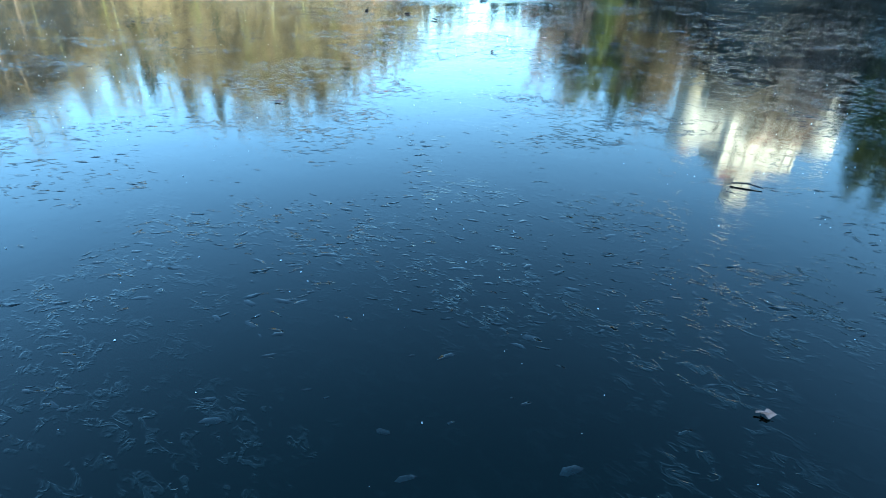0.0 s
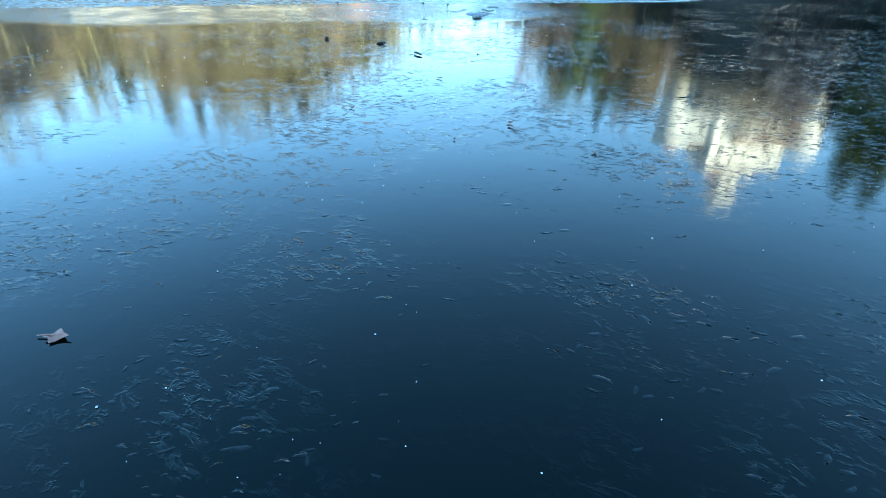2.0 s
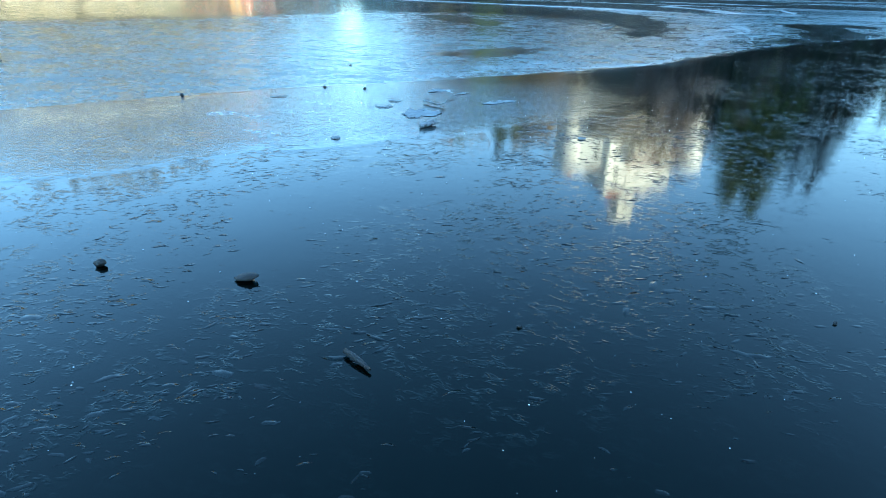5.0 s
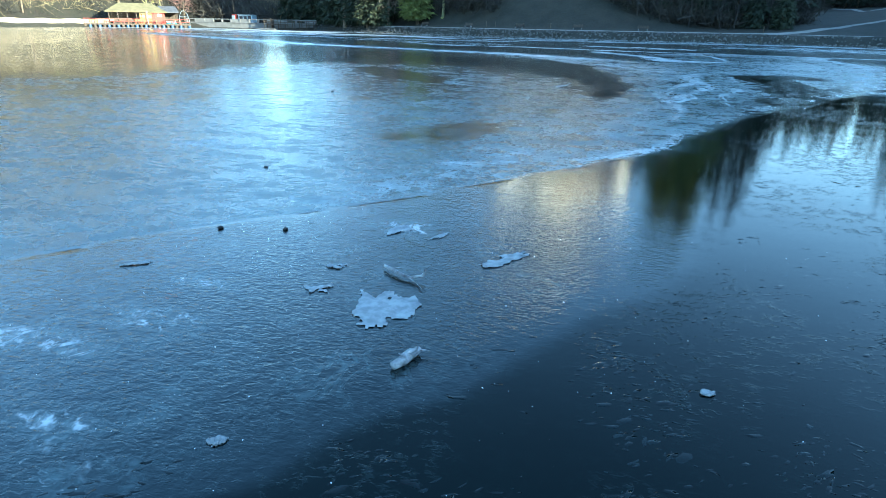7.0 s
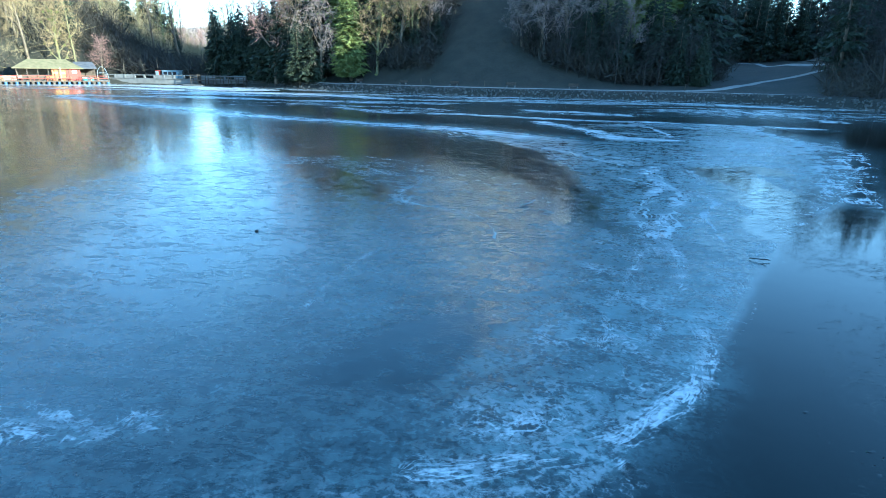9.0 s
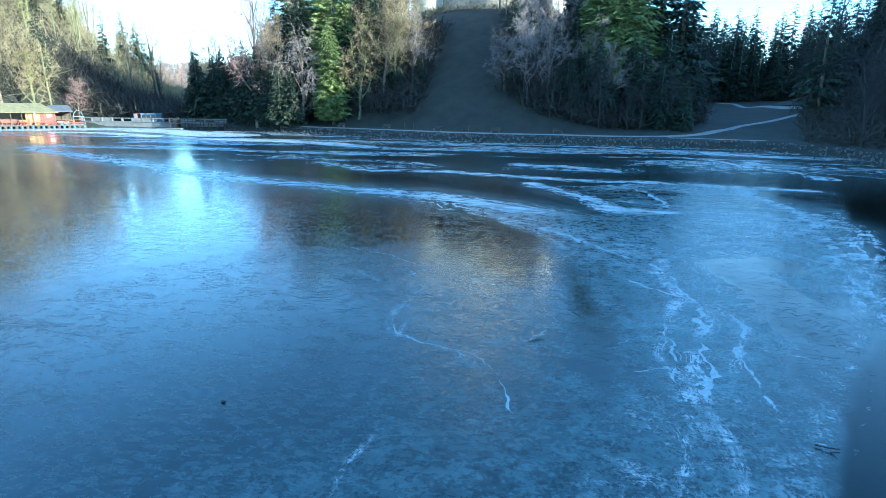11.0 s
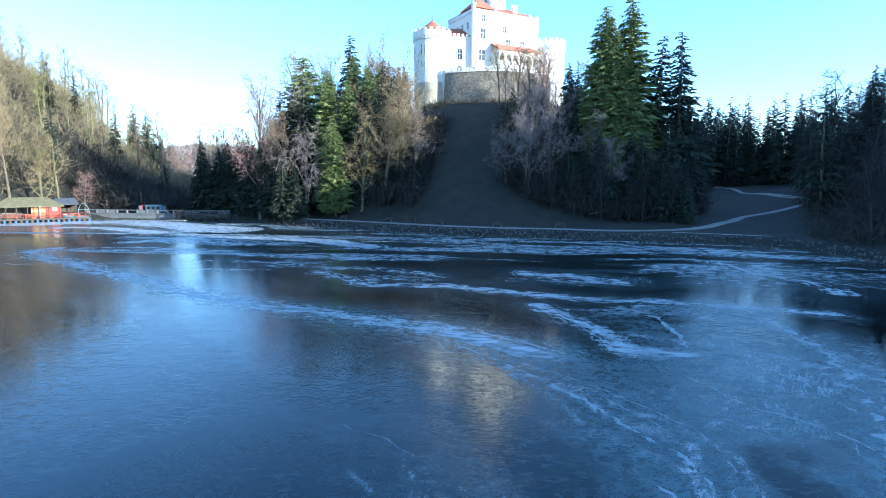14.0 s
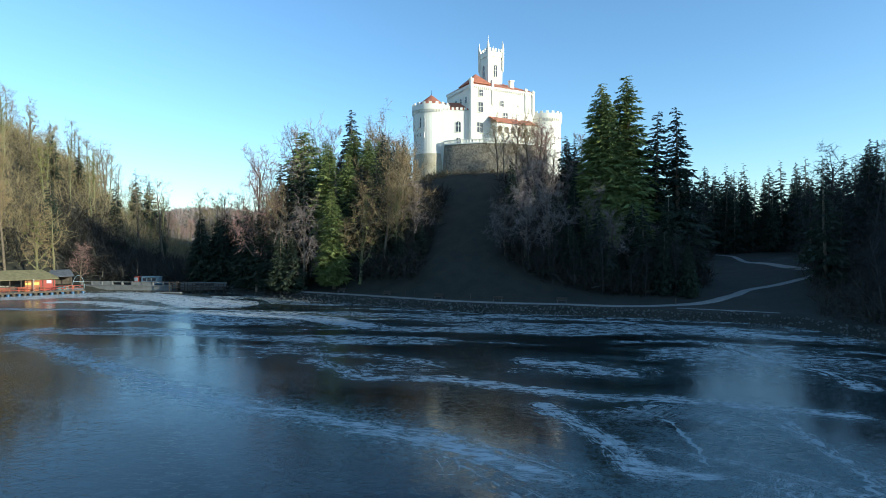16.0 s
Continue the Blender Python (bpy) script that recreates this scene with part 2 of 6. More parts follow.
M_BASTION = surface("rubble_masonry", (0.12, 0.10, 0.075), (0.40, 0.34, 0.25), 2.2, 0.95, 0.9, (0.07, 0.062, 0.05), depth=0.12)
M_TILE = surface("red_roof_tiles", (0.30, 0.10, 0.055), (0.44, 0.17, 0.09), 1.8, 0.8, 0.4, (0.30, 0.10, 0.06))
# dark copy of the bare twigs: shade is put into the colour
M_TWIG_DARK = leaf_material("shade_dark_twigs", (0.018, 0.016, 0.014), (0.045, 0.039, 0.032))
pane_nodes = Nodes("dark_window_glass")
M_GLASS = pane_nodes.done(pane_nodes.mix(pane_nodes.noise(2.0, 3), rgb(0.02, 0.025, 0.035), rgb(0.05, 0.055, 0.07)), 0.02)
M_BARK = surface("tree_bark", (0.10, 0.075, 0.05), (0.20, 0.16, 0.11), 2.0, 0.95, 0.6, vary=0.4)
# tree bark again, darkened to stand for shade on the shore
M_BARK_DARK = surface("shade_dark_bark", (0.03, 0.026, 0.022), (0.06, 0.052, 0.042), 2.0, 0.95, 0.6, vary=0.4)
M_MOSS = surface("ivy_grown_bark", (0.10, 0.105, 0.045), (0.24, 0.22, 0.11), 2.5, 0.95, 0.6)
M_TWIG = leaf_material("bare_twigs", (0.17, 0.12, 0.06), (0.36, 0.27, 0.13))
M_TWIG_GREY = leaf_material("grey_twigs", (0.19, 0.15, 0.13), (0.34, 0.27, 0.24))
M_TWIG_RED = leaf_material("reddish_twigs", (0.22, 0.13, 0.11), (0.36, 0.22, 0.19))
M_IVY = leaf_material("ivy_leaves", (0.11, 0.12, 0.025), (0.27, 0.25, 0.07))
# green needles darkened further to stand for the shaded woods
M_NEEDLE = leaf_material("shade_dark_spruce_needles", (0.014, 0.022, 0.012), (0.038, 0.050, 0.023))
# lighter needles for conifers in the sun: the sunlight is in the colour
M_NEEDLE_SUNLIT = leaf_material("sunlit_fir_needles", (0.11, 0.14, 0.035), (0.23, 0.25, 0.065))
M_FOREST = leaf_material("winter_wood_twigs", (0.14, 0.108, 0.052), (0.31, 0.25, 0.125))


# ---------------------------------------------------------------- building helpers
def mesh_object(name, verts, faces, material, parent=None, label="", smooth=False):
    me = bpy.data.meshes.new(name)
    me.from_pydata(verts, [], faces)
    if smooth:
        me.polygons.foreach_set("use_smooth", [True] * len(me.polygons))
    for m in material if isinstance(material, (list, tuple)) else [material]:
        me.materials.append(m)
    ob = new(name, me)
    ob.parent = parent
    if label:
        tagged(ob, label)
    return ob


def part(name, bm, material, parent, label="", smooth=False):
    """Links a bmesh as one mesh object under a thing or a part."""
    me = bpy.data.meshes.new(name)
    bm.to_mesh(me)
    bm.free()
    if smooth:
        me.polygons.foreach_set("use_smooth", [True] * len(me.polygons))
    me.materials.append(material)
    ob = new(name, me)
    ob.parent = parent
    if label:
        tagged(ob, label)
    return ob


def thing(name, m, label, category, group="", kind=""):
    ob = new(name)
    ob.matrix_basis = m
    return tagged(ob, label, category, group, kind)


def add_box(bm, x0, y0, z0, x1, y1, z1, bevel=0.0):
    r = bmesh.ops.create_cube(bm, size=1.0, matrix=Matrix.LocRotScale(((x0 + x1) / 2, (y0 + y1) / 2, (z0 + z1) / 2), None, (x1 - x0, y1 - y0, z1 - z0)))
    if bevel:
        edges = {e for v in r["verts"] for e in v.link_edges}
        bmesh.ops.bevel(bm, geom=list(edges), offset=bevel, segments=1, affect="EDGES")
    return bm


def box(x0, y0, z0, x1, y1, z1, bevel=0.0):
    return add_box(bmesh.new(), x0, y0, z0, x1, y1, z1, bevel)


def drum(radius, z0, z1, sides=40, top=None, cx=0.0, cy=0.0):
    bm = bmesh.new()
    bmesh.ops.create_cone(bm, cap_ends=True, segments=sides, radius1=radius, radius2=radius if top is None else top, depth=z1 - z0,
                          matrix=Matrix.Translation((cx, cy, (z0 + z1) / 2)))
    return bm


def tube(points, radii, sides=6):
    """Vertices and faces of a round rod along points."""
    verts, faces = [], []
    pts = [Vector(p) for p in points]
    for k, p in enumerate(pts):
        way = (pts[min(k + 1, len(pts) - 1)] - pts[max(k - 1, 0)]).normalized()
        a = way.orthogonal().normalized()
        b = way.cross(a)
        for i in range(sides):
            w = 2 * math.pi * i / sides
            verts.append(p + (a * math.cos(w) + b * math.sin(w)) * radii[k])
    for k in range(len(pts) - 1):
        for i in range(sides):
            j = (i + 1) % sides
            faces.append((k * sides + i, k * sides + j, (k + 1) * sides + j, (k + 1) * sides + i))
    faces.append(tuple(range(sides))[::-1])
    faces.append(tuple((len(pts) - 1) * sides + i for i in range(sides)))
    return verts, faces


def fbm(x, y, size, octaves=4, seed=1):
    """Smooth value noise on numpy arrays, about 0 to 1; size: the largest lumps in metres."""
    rng = np.random.default_rng(seed)
    table = rng.random((256, 256))
    out, total, amp = np.zeros_like(x, dtype=float), 0.0, 1.0
    for k in range(octaves):
        u, v = x / size * 2 ** k + 37.3 * k, y / size * 2 ** k + 11.9 * k
        i, j = np.floor(u).astype(int), np.floor(v).astype(int)
        f, g = u - i, v - j
        f, g = f * f * (3 - 2 * f), g * g * (3 - 2 * g)
        a, b = table[i % 256, j % 256], table[(i + 1) % 256, j % 256]
        c, d = table[i % 256, (j + 1) % 256], table[(i + 1) % 256, (j + 1) % 256]
        out += amp * ((a * (1 - f) + b * f) * (1 - g) + (c * (1 - f) + d * f) * g)
        total += amp
        amp *= 0.55
    return out / total


def spline(points, step=0.25):
    """Points along a smooth curve through the given ones."""
    p = np.array(points, float)
    p = np.vstack([2 * p[0] - p[1], p, 2 * p[-1] - p[-2]])
    out = []
    for k in range(1, len(p) - 2):
        n = max(2, int(np.linalg.norm(p[k + 1] - p[k]) / step))
        t = np.linspace(0, 1, n, endpoint=False)[:, None]
        out.append(0.5 * (2 * p[k] + (p[k + 1] - p[k - 1]) * t + (2 * p[k - 1] - 5 * p[k] + 4 * p[k + 1] - p[k + 2]) * t ** 2
                          + (3 * p[k] - p[k - 1] - 3 * p[k + 1] + p[k + 2]) * t ** 3))
    return np.vstack(out + [p[-2:-1]])


def smooth01(v):
    v = np.clip(v, 0, 1)
    return v * v * (3 - 2 * v)


# ---------------------------------------------------------------- lake outline and ground
SHORE_NORTH = [(-103, 108), (-97, 117), (-90, 120), (-75, 120), (-62, 119), (-45, 108.5), (-32, 103), (-21, 98), (-11.5, 94), (-3, 92.2), (5, 91.3), (13, 89.8), (20, 87.8), (27, 86.4), (32, 83.3), (34.8, 78.6)]
SHORE_EAST = [(36.5, 72), (40, 60), (44, 40), (48, 15), (46, -15), (35, -35)]
SHORE_SOUTH = [(10, -45), (-20, -50), (-55, -45), (-85, -30), (-105, 0), (-116, 40), (-114, 75), (-108, 95)]
SHORE = np.array(SHORE_NORTH + SHORE_EAST + SHORE_SOUTH, float)


def lake_distance(x, y):
    """Metres from the shoreline: positive on land, negative on the lake."""
    x, y = np.asarray(x, float), np.asarray(y, float)
    best, inside = np.full(x.shape, 1e9), np.zeros(x.shape, bool)
    for (ax, ay), (bx, by) in zip(SHORE, np.roll(SHORE, -1, 0)):
        dx, dy = bx - ax, by - ay
        t = np.clip(((x - ax) * dx + (y - ay) * dy) / (dx * dx + dy * dy), 0, 1)
        best = np.minimum(best, np.hypot(x - ax - t * dx, y - ay - t * dy))
        cross = (ay > y) != (by > y)
        inside ^= cross & (x < dx * (y - ay) / (dy if dy else 1e-9) + ax)
    return np.where(inside, -best, best)


def ground(x, y):
    """Height of the land."""
    x, y = np.asarray(x, float), np.asarray(y, float)
    d = lake_distance(x, y)
    z = np.where(d < 0, np.maximum(-2.0, d * 0.8), 1.15 * smooth01(d / 2.2))
    land = smooth01((d - 5.5) / 10)
    rise = np.maximum(0, d - 6)
    z = z + land * np.minimum(rise * 0.07, 9)
    # the castle's mound
    e = np.hypot((x + 7) / np.where(x < -7, 58, 46), (y - 172) / 76)
    z = z + 23.5 * smooth01((1.02 - e) / 0.68) ** 0.85 * smooth01((d - 4.5) / 6)
    # the wooded hills west and east of the lake, the ridge south-east of it, and hills far off
    valley = smooth01((-(x + 3) / np.maximum(y - 10, 20) - 0.56) / 0.32)
    z = z + land * np.where(y > 90, valley, 1.0) * np.maximum(50 * smooth01(1 - np.hypot((x + 195) / 114, (y - 150) / 130)), 46 * smooth01(1 - np.hypot((x + 205) / 105, (y - 30) / 120)))
    z = z + land * 24 * smooth01(1 - np.hypot((x - 108) / 74, (y - 108) / 66))
    along, across = 0.225 * x + 0.974 * y, 0.225 * y - 0.974 * x
    # unseen ridge placed to shade the lake; crest dips are cut to let sun through
    crest = 38 - 12 * smooth01((along - 96) / 5) * smooth01((113 - along) / 5) - 7 * smooth01((along - 112) / 5) * smooth01((158 - along) / 8) - 10 * smooth01((along - 52) / 6) * smooth01((82 - along) / 6) + 3 * np.sin(along / 17.0) + 2 * np.sin(along / 5.3)
    z = z + land * crest * smooth01(1 - np.abs(across + 112) / 68) * smooth01((along + 150) / 80) * smooth01((260 - along) / 90)
    z = z + 50 * smooth01(1 - np.hypot((x + 510) / 300, (y - 900) / 280)) + 70 * smooth01(1 - np.hypot((x - 500) / 300, (y - 700) / 300))
    return z + land * 1.2 * (fbm(x, y, 24.0, 3, 5) - 0.5)


def gz(x, y):
    return float(ground(np.array([x]), np.array([y]))[0])


def axis(*stretches):
    return np.unique(np.concatenate([np.arange(a, b, s) for a, b, s in stretches]).round(4))


def grid_object(name, xs, ys, height, material, smooth=True):
    gx, gy = np.meshgrid(xs, ys)
    gh = height(gx, gy)
    nx, ny = len(xs), len(ys)
    verts = np.stack([gx, gy, gh], -1).reshape(-1, 3)
    k = (np.arange(ny - 1)[:, None] * nx + np.arange(nx - 1)[None]).reshape(-1)
    faces = np.stack([k, k + 1, k + nx + 1, k + nx], -1)
    me = bpy.data.meshes.new(name)
    me.vertices.add(len(verts))
    me.vertices.foreach_set("co", verts.reshape(-1))
    me.loops.add(faces.size)
    me.loops.foreach_set("vertex_index", faces.reshape(-1))
    me.polygons.add(len(faces))
    me.polygons.foreach_set("loop_start", np.arange(0, faces.size, 4))
    me.update(calc_edges=True)
    me.polygons.foreach_set("use_smooth", [smooth] * len(faces))
    me.materials.append(material)
    return new(name, me), gx, gy


land_x = axis((-3000, -400, 100), (-400, -140, 8), (-140, 70, 2), (70, 260, 8), (260, 3001, 100))
land_y = axis((-3000, -300, 100), (-300, -60, 8), (-60, 80, 4), (80, 180, 2), (180, 420, 8), (420, 3001, 60))
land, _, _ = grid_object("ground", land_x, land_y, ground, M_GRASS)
tagged(land, "rolling winter meadow and woodland floor round a lake", "ground", kind="structure")


# ---------------------------------------------------------------- the frozen lake
ice_x = axis((-132, -40, 1.2), (-40, -9, 0.55), (-9, 10, 0.12), (10, 34, 0.4), (34, 56, 1.2))
ice_y = axis((-56, -10, 1.2), (-10, 24, 0.125), (24, 60, 0.36), (60, 126, 0.8))
lake, IX, IY = grid_object("frozen_lake", ice_x, ice_y, lambda x, y: np.zeros_like(x), M_ICE)
tagged(lake, "frozen lake with dark clear ice, grey plates and white frost", "lake ice", kind="structure")

warp_x = IX + (0.9 + 0.03 * np.maximum(IY, 0)) * (fbm(IX, IY, 3.5, 4, 11) - 0.5)
warp_y = IY + (0.9 + 0.03 * np.maximum(IY, 0)) * (fbm(IX, IY, 3.5, 4, 12) - 0.5)
far_x = IX + 7.0 * (fbm(IX, IY, 16.0, 4, 13) - 0.5)
far_y = IY + 7.0 * (fbm(IX, IY, 16.0, 4, 14) - 0.5)


def to_curve(points, x, y, step=0.4):
    """Distance of each vertex from a smooth curve, on which side it lies, and how far along."""
    c = spline(points, step)
    best, side, along, run = np.full(x.shape, 1e9), np.zeros(x.shape), np.zeros(x.shape), 0.0
    for (ax, ay), (bx, by) in zip(c[:-1], c[1:]):
        dx, dy = bx - ax, by - ay
        length = math.hypot(dx, dy)
        t = np.clip(((x - ax) * dx + (y - ay) * dy) / (length * length + 1e-12), 0, 1)
        d = np.hypot(x - ax - t * dx, y - ay - t * dy)
        nearer = d < best
        best = np.where(nearer, d, best)
        side = np.where(nearer, dx * (y - ay) - dy * (x - ax), side)
        along = np.where(nearer, run + t * length, along)
        run += length
    return best, np.sign(side), along


frost, haze, relief = np.zeros_like(IX), np.zeros_like(IX), np.zeros_like(IX)


flow_u, flow_v, flow_w = IX * np.where(IY > 40, 0.35, 3.0), IY * np.where(IY > 40, 1.2, 3.4), np.full_like(IX, 0.12)


def band(points, width, strength, near=False, skirt=0.5):
    """A braid of frost threads along a curve, on a skirt of haze."""
    strength = strength + (0.04 if near else 0.04)
    x, y = (warp_x, warp_y) if near else (0.5 * (warp_x + far_x), 0.5 * (warp_y + far_y))
    reach = 4 * width + 4
    pick = (IX > min(p[0] for p in points) - reach) & (IX < max(p[0] for p in points) + reach) \
        & (IY > min(p[1] for p in points) - reach) & (IY < max(p[1] for p in points) + reach)
    d, s, l = to_curve(points, x[pick], y[pick], max(0.3, width * 0.5))
    env = np.exp(-(d / width) ** 2) * (0.7 + 0.6 * fbm(IX[pick], IY[pick], 3 * width, 3, 17))
    win = env > flow_w[pick]
    flow_u[pick] = np.where(win, 0.42 * l / width + 31 * points[0][0], flow_u[pick])
    flow_v[pick] = np.where(win, 1.6 * d * s / width, flow_v[pick])
    flow_w[pick] = np.maximum(flow_w[pick], env)
    frost[pick] = np.maximum(frost[pick], strength * env)
    haze[pick] = np.maximum(haze[pick], skirt * np.exp(-(d / (1.7 * width)) ** 2))


def blob(field, x, y, rx, ry, strength, turn=0.0):
    """A soft uneven patch."""
    c, s = math.cos(turn), math.sin(turn)
    lim = 2.6 * max(rx, ry)
    pick = (np.abs(IX - x) < lim) & (np.abs(IY - y) < lim)
    px, py = IX[pick], IY[pick]
    size = 1.1 * min(rx, ry) + 0.1 * max(rx, ry)
    px, py = px + 1.5 * size * (fbm(px, py, 1.3 * size, 5, 15) - 0.5), py + 1.5 * size * (fbm(px, py, 1.3 * size, 5, 16) - 0.5)
    u, v = ((px - x) * c + (py - y) * s) / rx, ((py - y) * c - (px - x) * s) / ry
    field[pick] = np.maximum(field[pick], strength * np.exp(-(u * u + v * v) ** 1.5))
    return field


# the grey plate: beyond the crack that sweeps up to the right
CRACK = [(-16, -9), (-9.5, -2.5), (-6.7, 1.2), (-5.2, 3.3), (-4.1, 4.7), (-2.5, 6.2), (-1.3, 7.6), (0.0, 9.3), (0.9, 10.6), (2.2, 12.9), (3.6, 15.2), (6.2, 19.0), (9.5, 24), (12.6, 31), (16, 38)]
crack_d, crack_s, crack_l = to_curve(CRACK, IX + 0.25 * (warp_x - IX), IY + 0.25 * (warp_y - IY))
plate = np.where(crack_s > 0, smooth01(crack_d / (0.12 + 0.5 * smooth01((IY - 8.5) / 6) * smooth01((26 - IY) / 8))), 0)
lumps = fbm(IX, IY, 5.0, 5, 21)
flecks = fbm(IX, IY, 1.2, 4, 22)
# milky near the crack, clearer towards the middle of the lake
milky = np.exp(-(crack_d / 5.5) ** 2) * smooth01((lumps - 0.15) / 0.5)
blotch = smooth01((fbm(IX, IY, 2.6, 5, 24) - 0.44) / 0.2)
haze = plate * (0.02 + 0.06 * np.exp(-(crack_d / 12) ** 2) + 0.17 * blotch * (0.12 + 0.88 * np.exp(-(crack_d / 11) ** 2)) + 0.36 * milky + 0.20 * np.exp(-(crack_d / 2.2) ** 2))
# rippled strip on the near side of the crack
strip_edge = [(-9, -4), (-4.5, -1.3), (-3.0, 0.6), (-2.3, 1.9), (-1.6, 2.45), (-1.27, 2.96), (-0.94, 3.2), (-0.55, 3.7), (-0.19, 4.2), (0.2, 4.5), (0.65, 4.96), (1.3, 6.5), (1.6, 9.0), (2.2, 12.0), (4.5, 15.5), (8, 20)]
strip_d, strip_s, _ = to_curve(strip_edge, warp_x + 0.5 * (flecks - 0.5), warp_y + 0.5 * (lumps - 0.5))
strip = np.where((crack_s <= 0) & (strip_s > 0), smooth01(strip_d / 0.7), 0)
ripple = np.maximum(strip * (0.85 + 0.4 * flecks) * (1 - 0.88 * smooth01((IX + 1.3) / 2.2)) * (1 - 0.7 * smooth01((IY - 4.5) / 3.0)), plate * (0.72 + 0.2 * milky) * (1 - 0.65 * smooth01((IY - 22) / 26)))
haze = np.maximum(haze, 0.10 * strip * smooth01((flecks - 0.3) / 0.4) * smooth01((-0.4 - IX) / 2.5))

def region(points, soft=0.8, x=None, y=None):
    """1 inside an outline with an uneven, soft edge."""
    x, y = (0.5 * (warp_x + far_x) if x is None else x), (0.5 * (warp_y + far_y) if y is None else y)
    inside, best = np.zeros(x.shape, bool), np.full(x.shape, 1e9)
    ring = np.array(points, float)
    for (ax, ay), (bx, by) in zip(ring, np.roll(ring, -1, 0)):
        dx, dy = bx - ax, by - ay
        t = np.clip(((x - ax) * dx + (y - ay) * dy) / (dx * dx + dy * dy), 0, 1)
        best = np.minimum(best, np.hypot(x - ax - t * dx, y - ay - t * dy))
        inside ^= ((ay > y) != (by > y)) & (x < dx * (y - ay) / (dy if dy else 1e-9) + ax)
    return smooth01(0.5 + np.where(inside, best, -best) / (2 * soft))


# dark clear windows in the plate
clear, clear_small = np.zeros_like(IX), np.zeros_like(IX)
for x, y, rx, ry, turn in ((-7, 42.5, 12, 2.6, -0.1), (-0.5, 39.5, 4, 1.8, -0.6), (-22, 66, 13, 7, -0.2), (-4, 64, 9, 4, -0.15), (6.6, 27.0, 1.9, 0.6, 0.1), (6.9, 21.8, 0.7, 1.8, -0.4),
                           (5.4, 22.8, 1.1, 3.4, 0.0), (-4.6, 30.0, 4.2, 3.4, -0.2), (-2.2, 25.8, 1.7, 2.6, 0.5), (-10, 30, 5, 4, 0.0), (10, 62, 11, 3, -0.1),
                           (24, 48, 9, 13, 0.2), (12, 78, 22, 5, -0.1), (-40, 66, 14, 5, -0.5), (-70, 88, 20, 10, 0.0), (5, 44.5, 4.5, 0.9, -0.25), (8, 54, 7, 1.2, -0.1)):
    clear = blob(clear, x, y, rx, ry, 1.0, turn)
for points, soft in (([(-8.0, 33.4), (-3.5, 32.2), (-1.3, 29.0), (-0.5, 24.5), (0.3, 18.4), (0.1, 16.6), (-0.4, 18.5), (-1.2, 21.5), (-2.6, 25.0), (-4.6, 27.0), (-7.0, 30.0)], 0.6),
                     ([(-18, 50.4), (-9.4, 49.6), (-1.7, 44.8), (2.4, 40.0), (2.5, 37.6), (-2.8, 39.6), (-9.6, 42.8), (-16.5, 45.4), (-24, 48)], 0.5),
                     ([(-10.8, 24.0), (-8.6, 23.4), (-5.9, 20.4), (-5.7, 18.8), (-7.4, 20.0), (-9.6, 22.2)], 0.5),
                     ([(-3.9, 9.2), (-3.9, 10.3), (-3.2, 11.3), (-2.3, 11.6), (-2.1, 10.7), (-2.5, 9.4)], 0.35),
                     ([(4.5, 26.5), (7.6, 27.6), (8.7, 25.9), (7.9, 25.5), (6.7, 26.0), (5.2, 25.9)], 0.2),
                     ([(-22, 39.5), (-12, 30), (-8.5, 25.5), (-6.2, 21.6), (-5.2, 18.0), (-5.2, 14.5), (-8, 12), (-16, 12), (-34, 16), (-46, 46)], 2.2)):
    hole = region(points, soft, warp_x, warp_y)
    clear = np.maximum(clear, hole * (0.75 if soft > 2 else 1.0))
    if soft < 2:
        clear_small = np.maximum(clear_small, hole * (0.35 if soft == 0.35 else 1.0))
ripple = ripple * (1 - 0.7 * smooth01(clear * 1.6))
veil = np.zeros_like(IX)
for x, y, rx, ry, s in ((9.5, 36, 5.5, 8, 0.65), (3.0, 26, 3.5, 6, 0.6), (-14, 56, 7, 3, 0.65), (6, 57, 8, 3.5, 0.6), (20, 64, 8, 6, 0.5), (-35, 84, 16, 5, 0.7), (-85, 108, 22, 7, 1.0), (-58, 96, 12, 6, 0.8), (-3.0, 18.5, 3.5, 4.0, 0.4), (10, 48, 7, 3, 0.6)):
    veil = blob(veil, x, y, rx, ry, s, -0.1)
veil = veil * (0.25 + 0.75 * smooth01((fbm(far_x * 0.6, far_y * 1.4, 2.6, 6, 33) - 0.40) / 0.2))
# the broad milky fan on the right, inside the pale rim, and the smooth pale sheet within it
FAN = [(-5, 39.0), (2, 35.5), (4.5, 37), (3.6, 42), (1.2, 45), (5, 48), (12, 49.5), (16, 47), (13.6, 44), (13.4, 38), (11.8, 31.5), (9, 25.5), (6, 19.5), (3, 15.5), (0.9, 17), (0.3, 23.5), (-1.0, 30.2), (-3.2, 35)]
fan = region(FAN, 1.2)
fan = fan * (0.6 + 0.4 * smooth01((fbm(far_x * 0.8, far_y, 2.2, 6, 36) - 0.36) / 0.26))
sheet = region([(4.6, 25.6), (5.6, 26.9), (7.4, 26.8), (6.9, 25.0), (6.8, 22.7), (5.8, 18.5), (4.6, 15.2), (3.9, 15.6), (4.3, 19.0), (5.2, 22.5)], 0.16, warp_x, warp_y)
veil = np.maximum(veil * (1 - sheet), 0.62 * fan * (1 - sheet))
haze = np.maximum(haze, plate * veil) * (1 - 0.8 * smooth01(clear * 1.6)) * (1 - 0.75 * sheet)
ripple = ripple * (1 - 0.75 * sheet)
